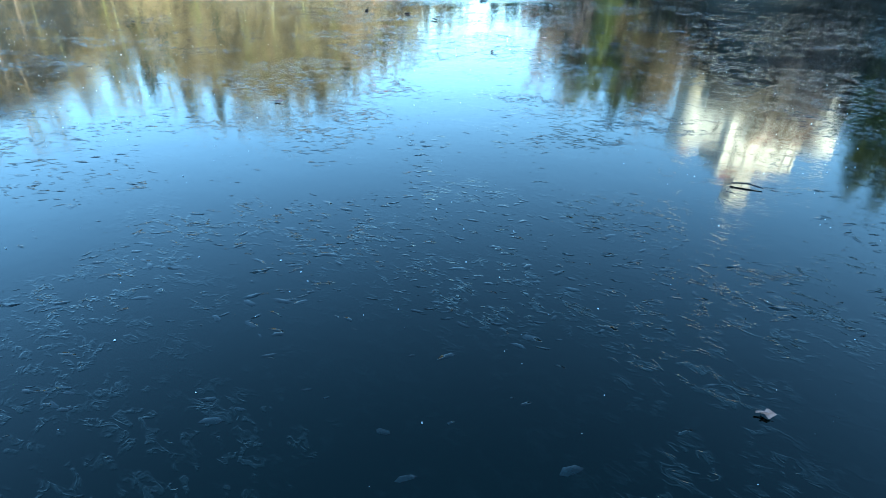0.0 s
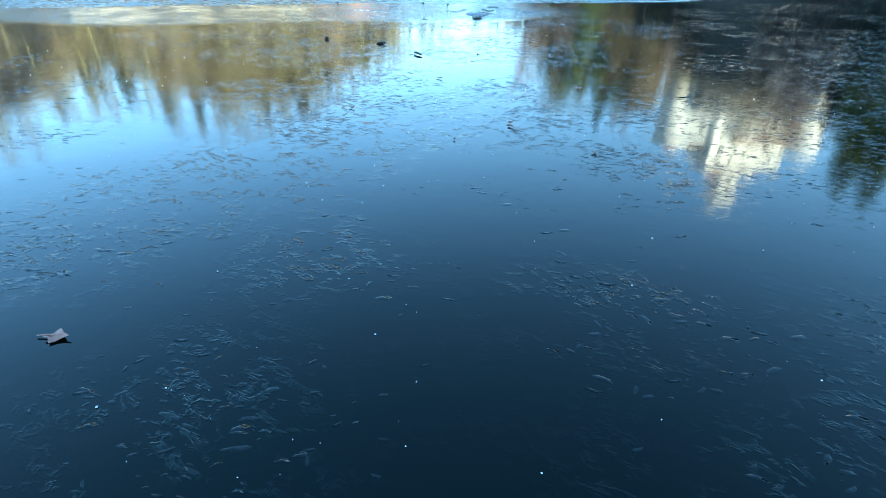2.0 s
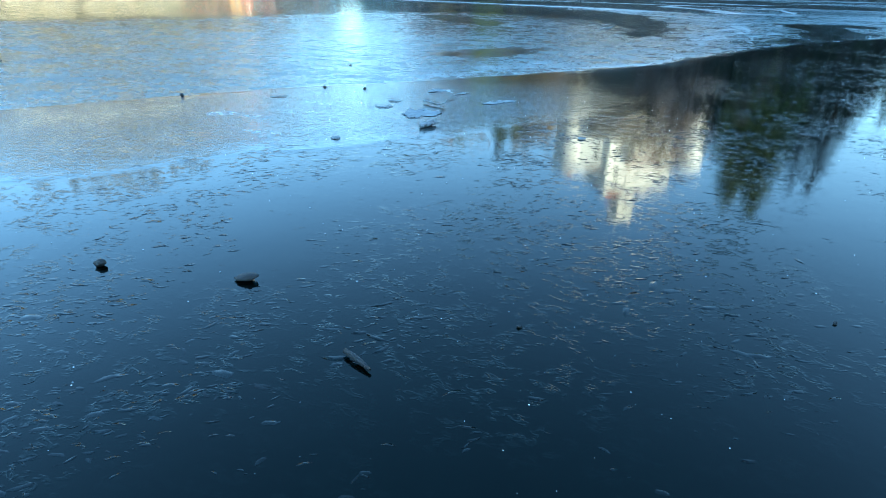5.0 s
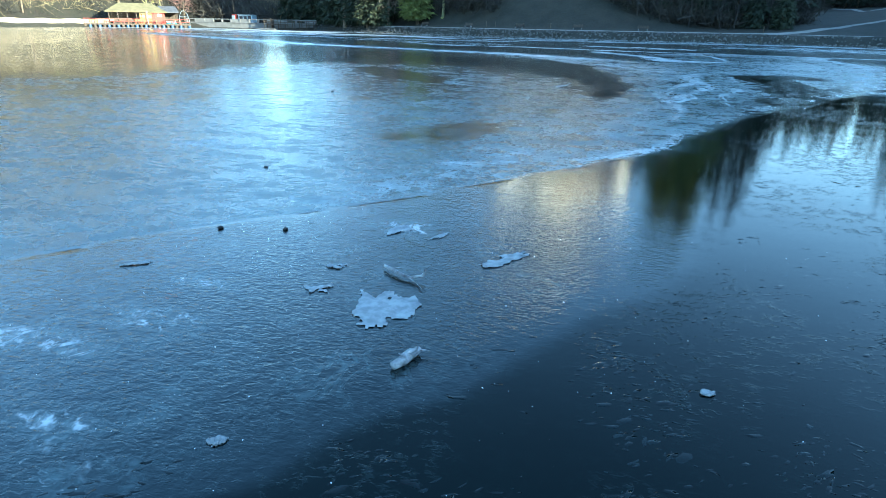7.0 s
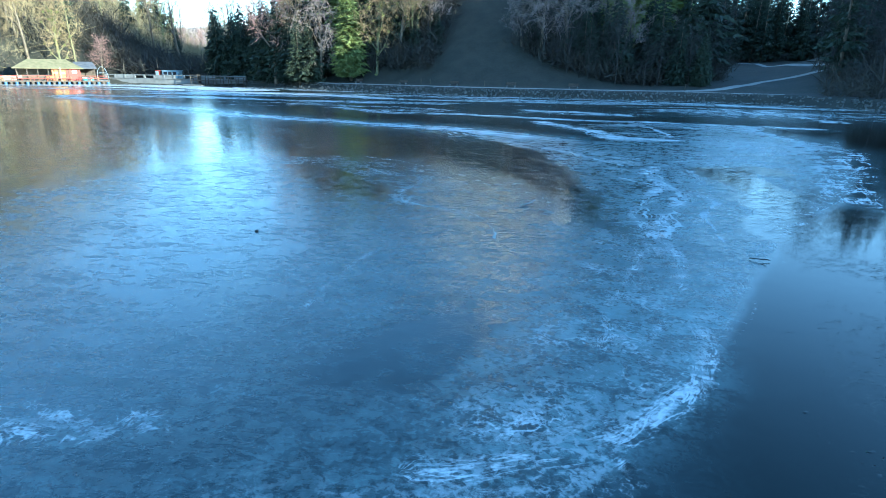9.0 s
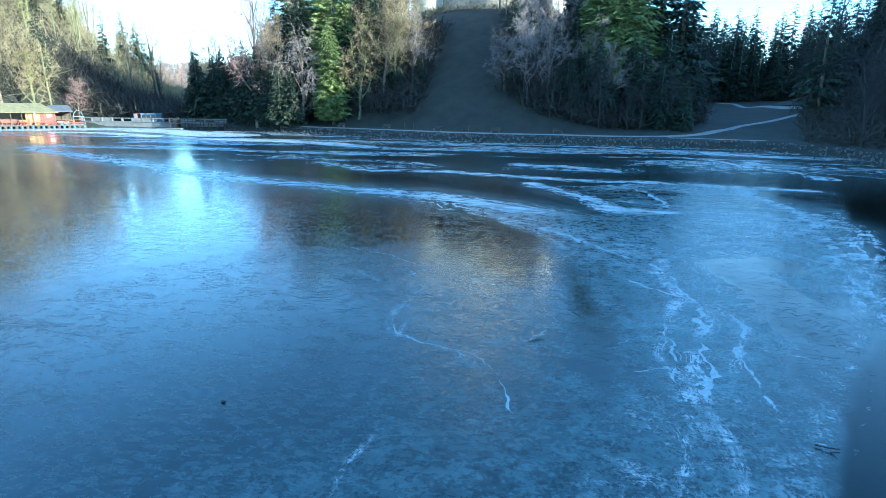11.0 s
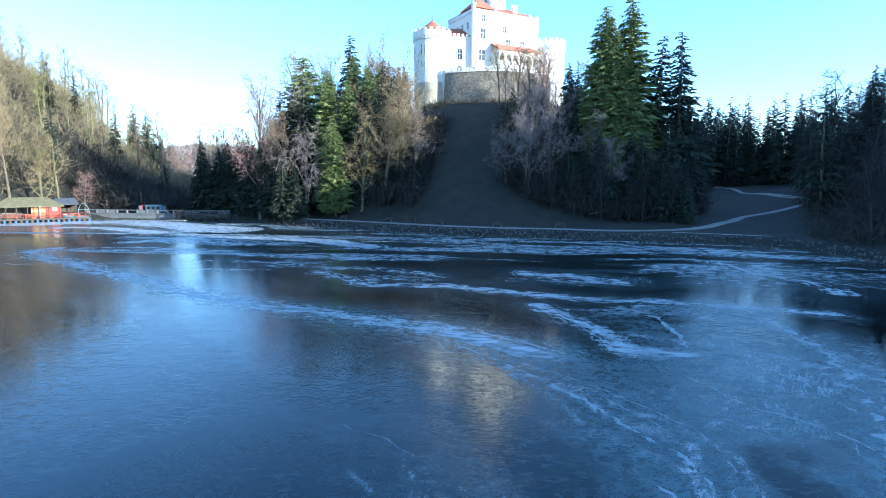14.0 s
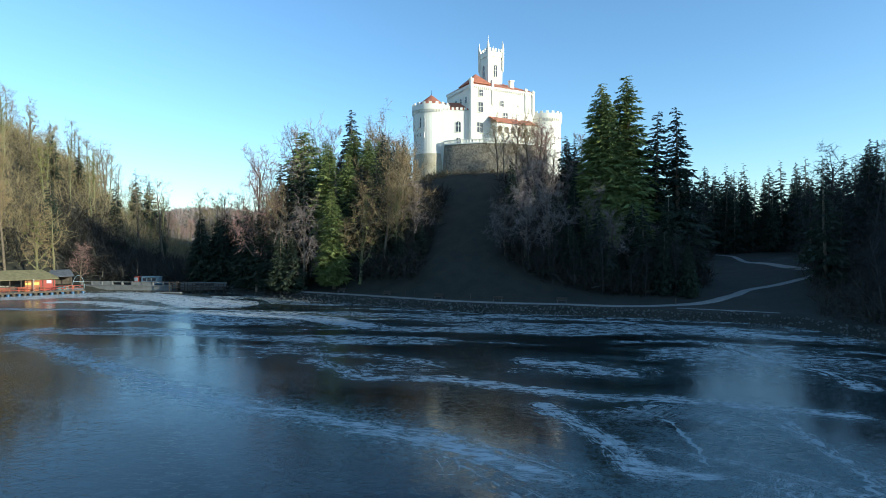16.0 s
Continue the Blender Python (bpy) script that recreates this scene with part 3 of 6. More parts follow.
# the dull skin of rime on the near half of the plate and on the fan; beyond it the ice is clear, with low welts
near_plate = region([(-19, 16), (-16.5, 20), (-14.5, 24), (-12, 26.5), (-9.5, 27.6), (-6.6, 27.6), (-5.6, 26.2), (-4.4, 23.5), (-1.4, 22), (0.2, 18), (2.4, 17), (6.5, 20), (4, 14), (0, 8), (-6, 1), (-16, -10), (-30, -6)], 2.4, warp_x, warp_y)
fan_area = region(FAN, 0.8)
holes = smooth01(np.maximum(clear_small, sheet) * 1.5)
rime = plate * np.maximum(near_plate, fan_area) * (1 - 0.9 * holes)
dash = plate * (1 - smooth01(rime * 1.5)) * smooth01((IY - 12) / 8)
# streaks and rims of frost
band([(-61, 69), (-41.6, 57), (-29, 48.5), (-19.5, 43.9), (-11, 41.0), (-4.3, 38.6), (-0.2, 35.9)], 1.7, 0.66, False, 1.0)
band([(-2.6, 33.7), (0.98, 30.2), (2.6, 27.8), (3.7, 26.9), (2.8, 25.2), (2.6, 24.0), (3.1, 22.0), (2.7, 20.3), (2.3, 18.5), (1.9, 17.0), (1.2, 15.0)], 0.34, 0.6, True, 0.45)
band([(-4.0, 34.6), (-1.6, 31.8), (0.6, 28.2), (2.0, 26.0), (3.0, 24.4)], 0.3, 0.5, True, 0.4)
band([(1.35, 23.9), (2.2, 23.1), (3.1, 22.0), (3.8, 20.9), (3.4, 19.2), (3.0, 18.1)], 0.2, 0.5, True, 0.4)
band([(2.5, 22.3), (1.97, 21.2), (1.6, 19.4), (1.5, 18.0), (1.9, 16.9), (1.6, 15.2), (0.9, 13.2)], 0.24, 0.58, True, 0.4)
band([(0.9, 30.2), (3.3, 29.0), (4.6, 26.6), (4.3, 24.7), (3.9, 23.4)], 0.22, 0.5, True, 0.35)
band([(-21, 58.5), (-15.5, 53), (-10.2, 53.3), (-4.3, 52.6), (2, 50.6), (8.2, 49.6), (13.8, 48.5), (18.5, 46.8)], 1.2, 0.7)
band([(-21.2, 58), (-18.5, 60.5), (-14, 60), (-10, 57.5)], 1.5, 0.6)
band([(-0.8, 47.7), (2.7, 40.5), (4, 37), (7, 36.4)], 1.2, 0.7)
band([(4, 40.5), (7.5, 38.5), (10.5, 36.5), (12.9, 32.4)], 0.7, 0.5)
band([(13.6, 48), (13.2, 41.9), (13.2, 36.7), (12.9, 32.4), (10.4, 26.7), (8.2, 21.5)], 1.0, 0.5)
band([(-1.9, 60.6), (3, 59.4), (6.3, 56.8)], 1.8, 0.7)
band([(-55, 80), (-45.7, 87), (-32, 85), (-20.3, 78)], 3.0, 0.85)
band([(-21.4, 66.9), (-19, 66.6)], 1.5, 0.7)
band([(-100, 104), (-92, 110), (-80, 113), (-66, 108), (-52, 98)], 6.5, 1.05)
band([(-84, 99), (-74, 98), (-60, 92)], 2.6, 0.9)
band([(-88, 88.5), (-76, 89.5), (-65, 90.5)], 1.3, 0.95)
band([(-61, 85.8), (-54, 84.6), (-48.9, 83.4)], 0.9, 0.95)
band([(-73.6, 106.0), (-66, 107.5), (-58.5, 107.5)], 1.5, 0.9)
band([(6.5, 87.9), (18.2, 81.7), (28.6, 76)], 1.7, 0.65)
band([(-6, 84), (6, 80), (16, 74)], 1.2, 0.45)
band([(20, 69), (21.3, 62.7), (23, 59.6), (22.9, 54.2)], 1.6, 0.65)
band([(10, 66), (20, 63), (28, 56)], 1.0, 0.45)
band([(-6.5, 25.4), (-5.1, 23.9), (-4.9, 22.1), (-5.2, 20.9), (-5.3, 19.5), (-4.9, 18.6), (-3.85, 18.5)], 0.10, 0.22, True, 0.25)
band([(-3.9, 18.6), (-3.0, 17.8), (-2.5, 17.0), (-2.2, 15.8), (-2.2, 14.6)], 0.15, 0.28, True, 0.25)
band([(-7.4, 23.9), (-6.4, 23.0)], 0.10, 0.55, True, 0.3)
band([(0.7, 12.0), (0.75, 11.0), (0.1, 9.9), (-0.6, 8.9), (-1.3, 8.3), (-2.3, 8.0)], 0.24, 0.62, True)
band([(-4.6, 14.6), (-4.9, 13.4), (-5.0, 11.3)], 0.09, 0.45, True, 0.2)
band([(0.6, 27.5), (3.6, 28.2), (7.0, 30.0)], 0.3, 0.45, True, 0.35)
for x, y, rx, ry, s in ((-0.9, 10.6, 1.3, 1.7, 0.40), (-0.2, 13.0, 1.5, 2.4, 0.36), (1.0, 16.0, 1.6, 2.8, 0.32), (-1.4, 8.7, 1.0, 0.8, 0.42), (-3.2, 3.87, 0.3, 0.16, 0.6), (-2.85, 2.36, 0.24, 0.14, 0.62), (-2.44, 2.17, 0.2, 0.12, 0.6), (-3.1, 3.3, 0.5, 0.14, 0.45), (-3.6, 2.9, 0.6, 0.14, 0.42), (-2.1, 5.45, 0.4, 0.2, 0.5), (-6.5, 8.3, 0.6, 0.4, 0.6), (-5.6, 8.2, 0.8, 0.3, 0.48),
                        (9.0, 36, 3.5, 5.0, 0.5), (6.0, 31.0, 3.5, 3.0, 0.42), (7, 46, 6, 2, 0.5), (-14, 55.5, 6, 2, 0.55), (4, 57, 7, 2.5, 0.55), (20, 66, 8, 5, 0.46)):
    frost = blob(frost, x, y, rx, ry, s)
# thin threads that wander beside the veins
tr = random.Random(52)
for main, spread, count in (([(-2.6, 33.7), (1.0, 30.2), (3.2, 27.2), (2.7, 24.6), (3.0, 22.0), (2.4, 19.0), (3.0, 16.6)], 1.3, 7),
                            ([(-6.5, 25.4), (-5.1, 23.9), (-5.0, 21.0), (-4.9, 18.6), (-2.8, 17.5), (-2.2, 15.2)], 0.6, 2),
                            ([(1.6, 17.5), (1.2, 14.5), (0.6, 12.0), (0.0, 10.0), (-1.2, 8.5)], 1.0, 6),
                            ([(-8, 36.5), (-3, 35), (1, 32), (5, 30.5), (9, 28)], 1.6, 6),
                            ([(13.4, 44), (13.0, 36), (11.5, 29.5), (8.5, 22)], 1.5, 5)):
    for _ in range(count):
        a, b = sorted((tr.uniform(0, 0.5), tr.uniform(0.4, 1.0)))
        path_pts = spline(main, 0.6)
        path_pts = path_pts[int(a * len(path_pts)):max(int(a * len(path_pts)) + 4, int(b * len(path_pts)))]
        off, sway, phase, pace = tr.uniform(-spread, spread), tr.uniform(0.1, 0.5) * spread, tr.uniform(0, 6.28), tr.uniform(0.4, 1.4)
        pts = [(p[0] + off + sway * math.sin(pace * k + phase), p[1] + 0.5 * sway * math.cos(0.7 * k + phase)) for k, p in enumerate(path_pts[::3])]
        if len(pts) > 2:
            band(pts, tr.uniform(0.07, 0.13), tr.uniform(0.34, 0.5), True, 0.2)
# faint streaks that sweep round with the crack
sweep = fbm(crack_l * 0.26 + 2.0 * (lumps - 0.5), crack_d * 1.3, 2.2, 6, 35)
zone = plate * smooth01((IY - 17) / 6) * smooth01((54 - IY) / 10) * np.exp(-(crack_d / 12) ** 2) * (1 - smooth01(clear * 1.6))
frost = np.maximum(frost, zone * 0.28 * smooth01((sweep - 0.5) / 0.1))
haze = np.maximum(haze, zone * 0.6 * smooth01((sweep - 0.42) / 0.16))
loose = (flow_w < 0.2) & (zone > 0.1)
flow_u, flow_v = np.where(loose, crack_l * 0.45, flow_u), np.where(loose, crack_d * 2.2, flow_v)
# the far third is streaked along the shore
streaks = fbm(far_x * 0.30, far_y * 1.5, 6.0, 5, 31)
frost = np.maximum(frost, smooth01((IY - 46) / 22) * 0.6 * smooth01((streaks - 0.47) / 0.12) * (IX > -62))
haze = np.maximum(haze, smooth01((IY - 40) / 30) * 0.65 * smooth01((streaks - 0.42) / 0.16))
haze = np.maximum(haze, np.clip(frost * 0.7, 0, 0.5))
# the crack's own rim
frost = np.maximum(frost, np.where(crack_s > 0, 0.30 * np.exp(-(crack_d / 0.08) ** 2), 0))
frost = np.maximum(frost, plate * 0.36 * np.exp(-((crack_d - 0.55) / 0.6) ** 2) * smooth01((IY - 3.5) / 3))
# the honeycomb: strongest beside the crack, thinning out over four metres
lace = plate * smooth01((IY - 4.6) / 2.2) * smooth01((19 - IY) / 6) * np.exp(-(np.maximum(crack_d - 0.2, 0) / 1.7) ** 2) * (0.2 + 0.8 * smooth01((fbm(warp_x, warp_y, 1.4, 4, 37) - 0.36) / 0.24)) * (1 - clear)
haze = np.maximum(haze, 0.28 * lace)
# curled flakes frozen into the clear ice
FLOCKS = ((4.95, -7.15, 0.48, 0.24), (5.95, -6.4, 0.4, 0.3), (4.2, -7.1, 0.42, 0.22), (3.8, -7.9, 0.25, 0.25), (5.2, -6.2, 0.35, 0.25), (4.4, -6.35, 0.25, 0.16),
                     (3.7, -7.3, 0.4, 0.2), (2.95, -5.7, 0.42, 0.28), (4.5, -5.1, 0.3, 0.25), (1.6, -5.4, 0.55, 0.42), (2.6, -4.85, 0.4, 0.3), (3.7, -4.4, 0.38, 0.25), (3.14, -6.1, 0.3, 0.16),
                     (2.4, -6.3, 0.25, 0.2), (2.36, -2.2, 0.36, 0.55), (0.9, -2.85, 0.36, 0.26), (1.37, -2.55, 0.22, 0.3), (1.7, -1.6, 0.42, 0.4), (0.3, -1.85, 0.42, 0.5), (3.0, -1.6, 0.3, 0.45),
                     (1.3, -3.55, 0.25, 0.14), (-0.2, -3.0, 0.4, 0.5), (1.67, -1.4, 0.35, 0.4), (0.16, -2.6, 0.2, 0.16), (1.5, 0.25, 0.4, 0.45), (-0.98, 2.05, 0.34, 0.34), (0.0, 1.95, 0.22, 0.2),
                     (-0.15, 2.5, 0.34, 0.3), (-1.6, 1.75, 0.3, 0.26), (0.05, 3.5, 0.4, 0.4), (1.6, 3.8, 0.5, 0.9), (1.1, 2.5, 0.2, 0.2), (2.4, 5.4, 0.5, 0.7), (3.4, 7.4, 0.6, 0.8), (3.0, 9.6, 0.7, 1.0))
for x, y, rx, ry in FLOCKS:
    relief = blob(relief, x, y, rx, ry, 1.0, 0.5)
sparse = fbm(warp_x, warp_y, 1.5, 4, 41)
relief = np.maximum(relief, 0.10 + 0.55 * smooth01((sparse - 0.515) / 0.07)) * (1 - 0.88 * plate) * (1 - 0.92 * strip)
cell_data = np.stack([crack_l / 0.60, crack_d / 0.26, np.zeros_like(crack_d)], -1).astype(np.float32).reshape(-1)
lake.data.attributes.new("cells", "FLOAT_VECTOR", "POINT").data.foreach_set("vector", cell_data)
flow_data = np.stack([flow_u, flow_v, np.zeros_like(flow_u)], -1).astype(np.float32).reshape(-1)
lake.data.attributes.new("flow", "FLOAT_VECTOR", "POINT").data.foreach_set("vector", flow_data)
for name, field in (("frost", frost), ("haze", haze), ("relief", relief), ("ripple", ripple), ("lace", lace), ("rime", rime), ("dash", dash)):
    lake.data.attributes.new(name, "FLOAT", "POINT").data.foreach_set("value", np.clip(field, 0, 1).astype(np.float32).reshape(-1))


# ---------------------------------------------------------------- trees
def sliver(verts, faces, a, b, width, side):
    """A twig or spray as one long thin triangle pair."""
    k = len(verts)
    verts += [a - side * width, a + side * width, b]
    faces.append((k, k + 1, k + 2))


def random_dir(rng, up=0.0):
    v = Vector((rng.gauss(0, 1), rng.gauss(0, 1), rng.gauss(0, 1) + up))
    return v.normalized()


def bare_tree_meshes(seed, twigs=9, spread=0.75, droop=0.0, trunk_share=0.32, limbs=11, thick=0.018, tall=0.78, reach=0.36, steep=0.75, forks=(6, 4)):
    """Trunk and crown of a leafless tree one metre tall, to be scaled."""
    rng = random.Random(seed)
    wood_v, wood_f, tw_v, tw_f = [], [], [], []

    def grow(start, way, length, radius, level):
        pts, p, w = [start], start.copy(), way.copy()
        for _ in range(4):
            w = (w + random_dir(rng) * (0.09 if level == 0 else 0.22) + Vector((0, 0, 0.10 if level < 2 else -droop))).normalized()
            p = p + w * length / 4
            pts.append(p.copy())
        if level == 2:
            side = random_dir(rng)
            sliver(tw_v, tw_f, pts[0], pts[2] + (pts[2] - pts[0]) * 0.3, radius * 0.8, side)
            sliver(tw_v, tw_f, pts[2], pts[4], radius * 0.45, side)
        if level < 2:
            some = pts if level == 0 else (pts[0], pts[2], pts[4])
            v, f = tube(some, [radius * (1 - 0.72 * k / (len(some) - 1)) for k in range(len(some))], 6 if level == 0 else 3)
            k = len(wood_v)
            wood_v.extend(v)
            wood_f.extend(tuple(i + k for i in q) for q in f[:-2])
        if level == 0:
            return pts
        if level < 3:
            for k in range(forks[level - 1]):
                t = 0.25 + 0.75 * rng.random()
                i = min(3, int(t * 4))
                base = pts[i].lerp(pts[i + 1], t * 4 - i)
                grow(base, (w * 0.7 + random_dir(rng, 0.25) * spread).normalized(), length * rng.uniform(0.42, 0.62), radius * 0.45, level + 1)
        else:
            side = random_dir(rng)
            for k in range(4):
                sliver(tw_v, tw_f, pts[k], pts[k + 1] + (pts[k + 1] - pts[k]) * 0.5, 0.0016, side)
            for k in range(twigs):
                t = rng.random() * 3.99
                base = pts[int(t)].lerp(pts[int(t) + 1], t - int(t))
                way2 = (w + random_dir(rng, 0.1 - 2 * droop) * 0.9).normalized()
                sliver(tw_v, tw_f, base, base + way2 * length * rng.uniform(0.5, 1.25), 0.0011, random_dir(rng))
        return pts

    trunk = grow(Vector((0, 0, 0)), Vector((0.03, 0.02, 1)).normalized(), tall, thick, 0)
    for k in range(limbs):
        t = trunk_share + (1 - trunk_share) * (k + rng.random()) / limbs
        i = min(3, int(t * 4))
        base = trunk[i].lerp(trunk[i + 1], t * 4 - i)
        w = 2.4 * k + rng.uniform(-0.5, 0.5)
        lean = steep + 0.6 * t
        way = Vector((math.cos(w), math.sin(w), lean)).normalized()
        grow(base, way, (reach - 0.45 * reach * t) * rng.uniform(0.7, 1.2), thick * (0.62 - 0.35 * t), 1)
    return wood_v, wood_f, tw_v, tw_f


def conifer_meshes(seed, boughs=300, width=0.17, droop=0.35, base=0.06, ragged=0.25, taper=1.0):
    """Trunk and needle boughs of a conifer one metre tall."""
    rng = random.Random(seed)
    wood_v, wood_f = tube([(0, 0, 0), (0.004, 0.002, 0.5), (0, 0, 0.955)], [0.014, 0.009, 0.001], 6)
    v, f = [], []
    lumps = [1 + ragged * rng.uniform(-1, 0.6) for _ in range(400)]
    for k in range(boughs):
        t = 1 - (1 - 0.992 * (k + rng.random()) / boughs) ** 0.74
        z = base + (1 - base) * t
        reach = width * ((1 - t) ** (0.8 * taper)) * (0.7 + 0.3 * math.sin(min(1, t * 5) * 1.57)) + 0.011
        w = rng.uniform(0, 6.283)
        length = reach * lumps[int(t * 45) * 8 + min(7, int(w / 0.7854))] * rng.uniform(0.8, 1.15)
        out = Vector((math.cos(w), math.sin(w), 0))
        side = Vector((-math.sin(w), math.cos(w), 0))
        p = Vector((0, 0, z))
        for s in range(3):
            fall = -droop * (s + 0.3) / 3 + 0.18 * (1 - t)
            q = p + (out + Vector((0, 0, fall))).normalized() * length / 3
            for sign in (-1, 1, -1, 1, 0):
                a = p.lerp(q, rng.random())
                tip = a + (out * rng.uniform(0.3, 1.0) + side * sign * rng.uniform(0.2, 0.9) + Vector((0, 0, -droop * rng.uniform(-0.6, 2.4)))) * length * 0.36
                sliver(v, f, a, tip, length * 0.085 * min(1, 300 / boughs) ** 0.4 + 0.0014, (out * 0.3 + Vector((0, 0, 1)) * rng.uniform(-1.2, 1.3) + side * 0.5).normalized())
            p = q
    return wood_v, wood_f, v, f


def ivy_leaves(wood_v, seed, count, size=0.012):
    """Leaf clumps that cling to the wood."""
    rng = random.Random(seed)
    v, f = [], []
    lower = [p for p in wood_v if p.z < 0.8]
    for _ in range(count):
        p = rng.choice(lower) + random_dir(rng) * size * 0.8
        sliver(v, f, p, p + random_dir(rng) * size * rng.uniform(0.7, 1.6), size * 0.45, random_dir(rng))
    return v, f


def tree_kind(name, meshes, wood, leaves, label, category, ivy=None):
    root = thing(name, Matrix.Translation((0, -400, -60)), label, category)
    mesh_object("trunk", meshes[0], meshes[1], wood, root, smooth=True)
    mesh_object("crown", meshes[2], meshes[3], leaves, root)
    if ivy:
        mesh_object("ivy", ivy[0], ivy[1], M_IVY, root, "yellow-green ivy")
    return root


PLANTED = {}


def plant(kind, x, y, height, rng, wide=1.0, group=""):
    """Sets a tree of a kind on the ground: the first takes the model itself, the others are copies."""
    root = KINDS[kind]
    s = Vector((height * wide, height * wide, height))
    m = Matrix.LocRotScale((x, y, gz(x, y) - 0.15), Euler((rng.uniform(-0.03, 0.03), rng.uniform(-0.03, 0.03), rng.uniform(0, 6.283))), None)
    if kind in PLANTED:
        root.scale = (1, 1, 1)
        ob = copy_thing(root, m)
    else:
        PLANTED[kind] = ob = root
        ob.matrix_basis = m
    FINAL_SCALE.append((ob, s))
    if group:
        ob["group"] = group
    return ob


FINAL_SCALE = []
KINDS = {}
B0 = bare_tree_meshes(3, 10, 0.75, 0.0, 0.3, 12)
B1 = bare_tree_meshes(4, 10, 0.9, 0.05, 0.2, 13, reach=0.34, steep=0.6)
B2 = bare_tree_meshes(5, 10, 0.7, -0.05, 0.25, 12, tall=0.85, reach=0.30, steep=0.9)
B3 = bare_tree_meshes(6, 10, 1.0, 0.12, 0.15, 13, tall=0.7)
KINDS["bare_a"] = tree_kind("bare_tree", B0, M_BARK, M_TWIG, "tall leafless tree with brown twigs", "tree")
KINDS["bare_b"] = tree_kind("bare_tree", B1, M_BARK, M_TWIG_RED, "leafless tree with reddish brown twigs", "tree")
KINDS["grey_a"] = tree_kind("bare_tree", B2, M_BARK, M_TWIG_GREY, "leafless tree with grey twigs", "tree")
KINDS["grey_b"] = tree_kind("bare_tree", B3, M_BARK, M_TWIG_GREY, "broad leafless tree with grey hanging twigs", "tree")
KINDS["ivy_a"] = tree_kind("ivy_tree", B1, M_MOSS, M_TWIG, "leafless tree overgrown with yellow-green ivy", "tree", ivy_leaves(B1[0], 7, 2200))
KINDS["ivy_b"] = tree_kind("ivy_tree", B0, M_MOSS, M_FOREST, "leafless tree with ivy climbing its trunk", "tree", ivy_leaves(B0[0], 8, 1000))
KINDS["spruce_a"] = tree_kind("spruce", conifer_meshes(11, 280, 0.150, 0.42, ragged=0.2), M_BARK, M_NEEDLE, "dark green spruce on the slope", "spruce")
KINDS["spruce_b"] = tree_kind("spruce", conifer_meshes(12, 280, 0.185, 0.5, 0.03, 0.25), M_BARK, M_NEEDLE, "broad dark green spruce with hanging boughs", "spruce")
KINDS["fir_a"] = tree_kind("fir_tree", conifer_meshes(13, 800, 0.135, 0.34, 0.05, 0.22, 0.85), M_BARK, M_NEEDLE_SUNLIT, "tall fir on the slope, coloured light green for sunlight", "fir")
KINDS["fir_b"] = tree_kind("fir_tree", conifer_meshes(14, 380, 0.115, 0.4, 0.05, 0.25, 0.9), M_BARK, M_NEEDLE, "tall slender dark fir", "fir")
KINDS["pine"] = tree_kind("pine_tree", conifer_meshes(15, 420, 0.12, 0.2, 0.3, 0.5, 0.55), M_BARK, M_NEEDLE_SUNLIT, "pine with a bare lower trunk", "pine")
W0 = bare_tree_meshes(21, 6, 0.75, 0.0, 0.3, 10, 0.014, 0.88, 0.27, 1.0, (5, 4))
KINDS["wood_a"] = tree_kind("woodland_tree", W0, M_BARK, M_FOREST, "leafless woodland tree with tawny twigs", "tree")
KINDS["ivy_c"] = tree_kind("ivy_tree", W0, M_MOSS, M_FOREST, "woodland tree with ivy climbing its trunk", "tree", ivy_leaves(W0[0], 9, 600, 0.016))
KINDS["wood_b"] = tree_kind("mossy_tree", bare_tree_meshes(22, 6, 0.85, 0.0, 0.25, 10, 0.013, 0.9, 0.24, 0.9, (5, 4)), M_MOSS, M_FOREST, "leafless woodland tree with mossy trunk", "tree")
# shaded copy of a bare tree: its darkness is painted, not lit
KINDS["dark"] = tree_kind("shore_tree", bare_tree_meshes(24, 8, 0.95, 0.05, 0.15, 10, 0.013, forks=(5, 4)), M_BARK_DARK, M_TWIG_DARK, "leafless tree with bark and twigs coloured dark for shade", "tree")
KINDS["wood_c"] = tree_kind("spruce", conifer_meshes(23, 130, 0.15, 0.4, 0.05, 0.3), M_BARK, M_NEEDLE, "dark spruce among woodland trees", "spruce")

rng = random.Random(77)
for kind, x, y, height, wide in (("ivy_a", -104.0, 117.5, 18, 0.9), ("bare_a", -110.5, 116, 22, 0.8), ("bare_b", -99.5, 124, 10, 1.1), ("ivy_b", -115, 110, 21, 0.8), ("ivy_b", -120, 104, 22, 0.9), ("bare_a", -118, 120, 22, 0.8)):
    plant(kind, x, y, height, rng, wide)
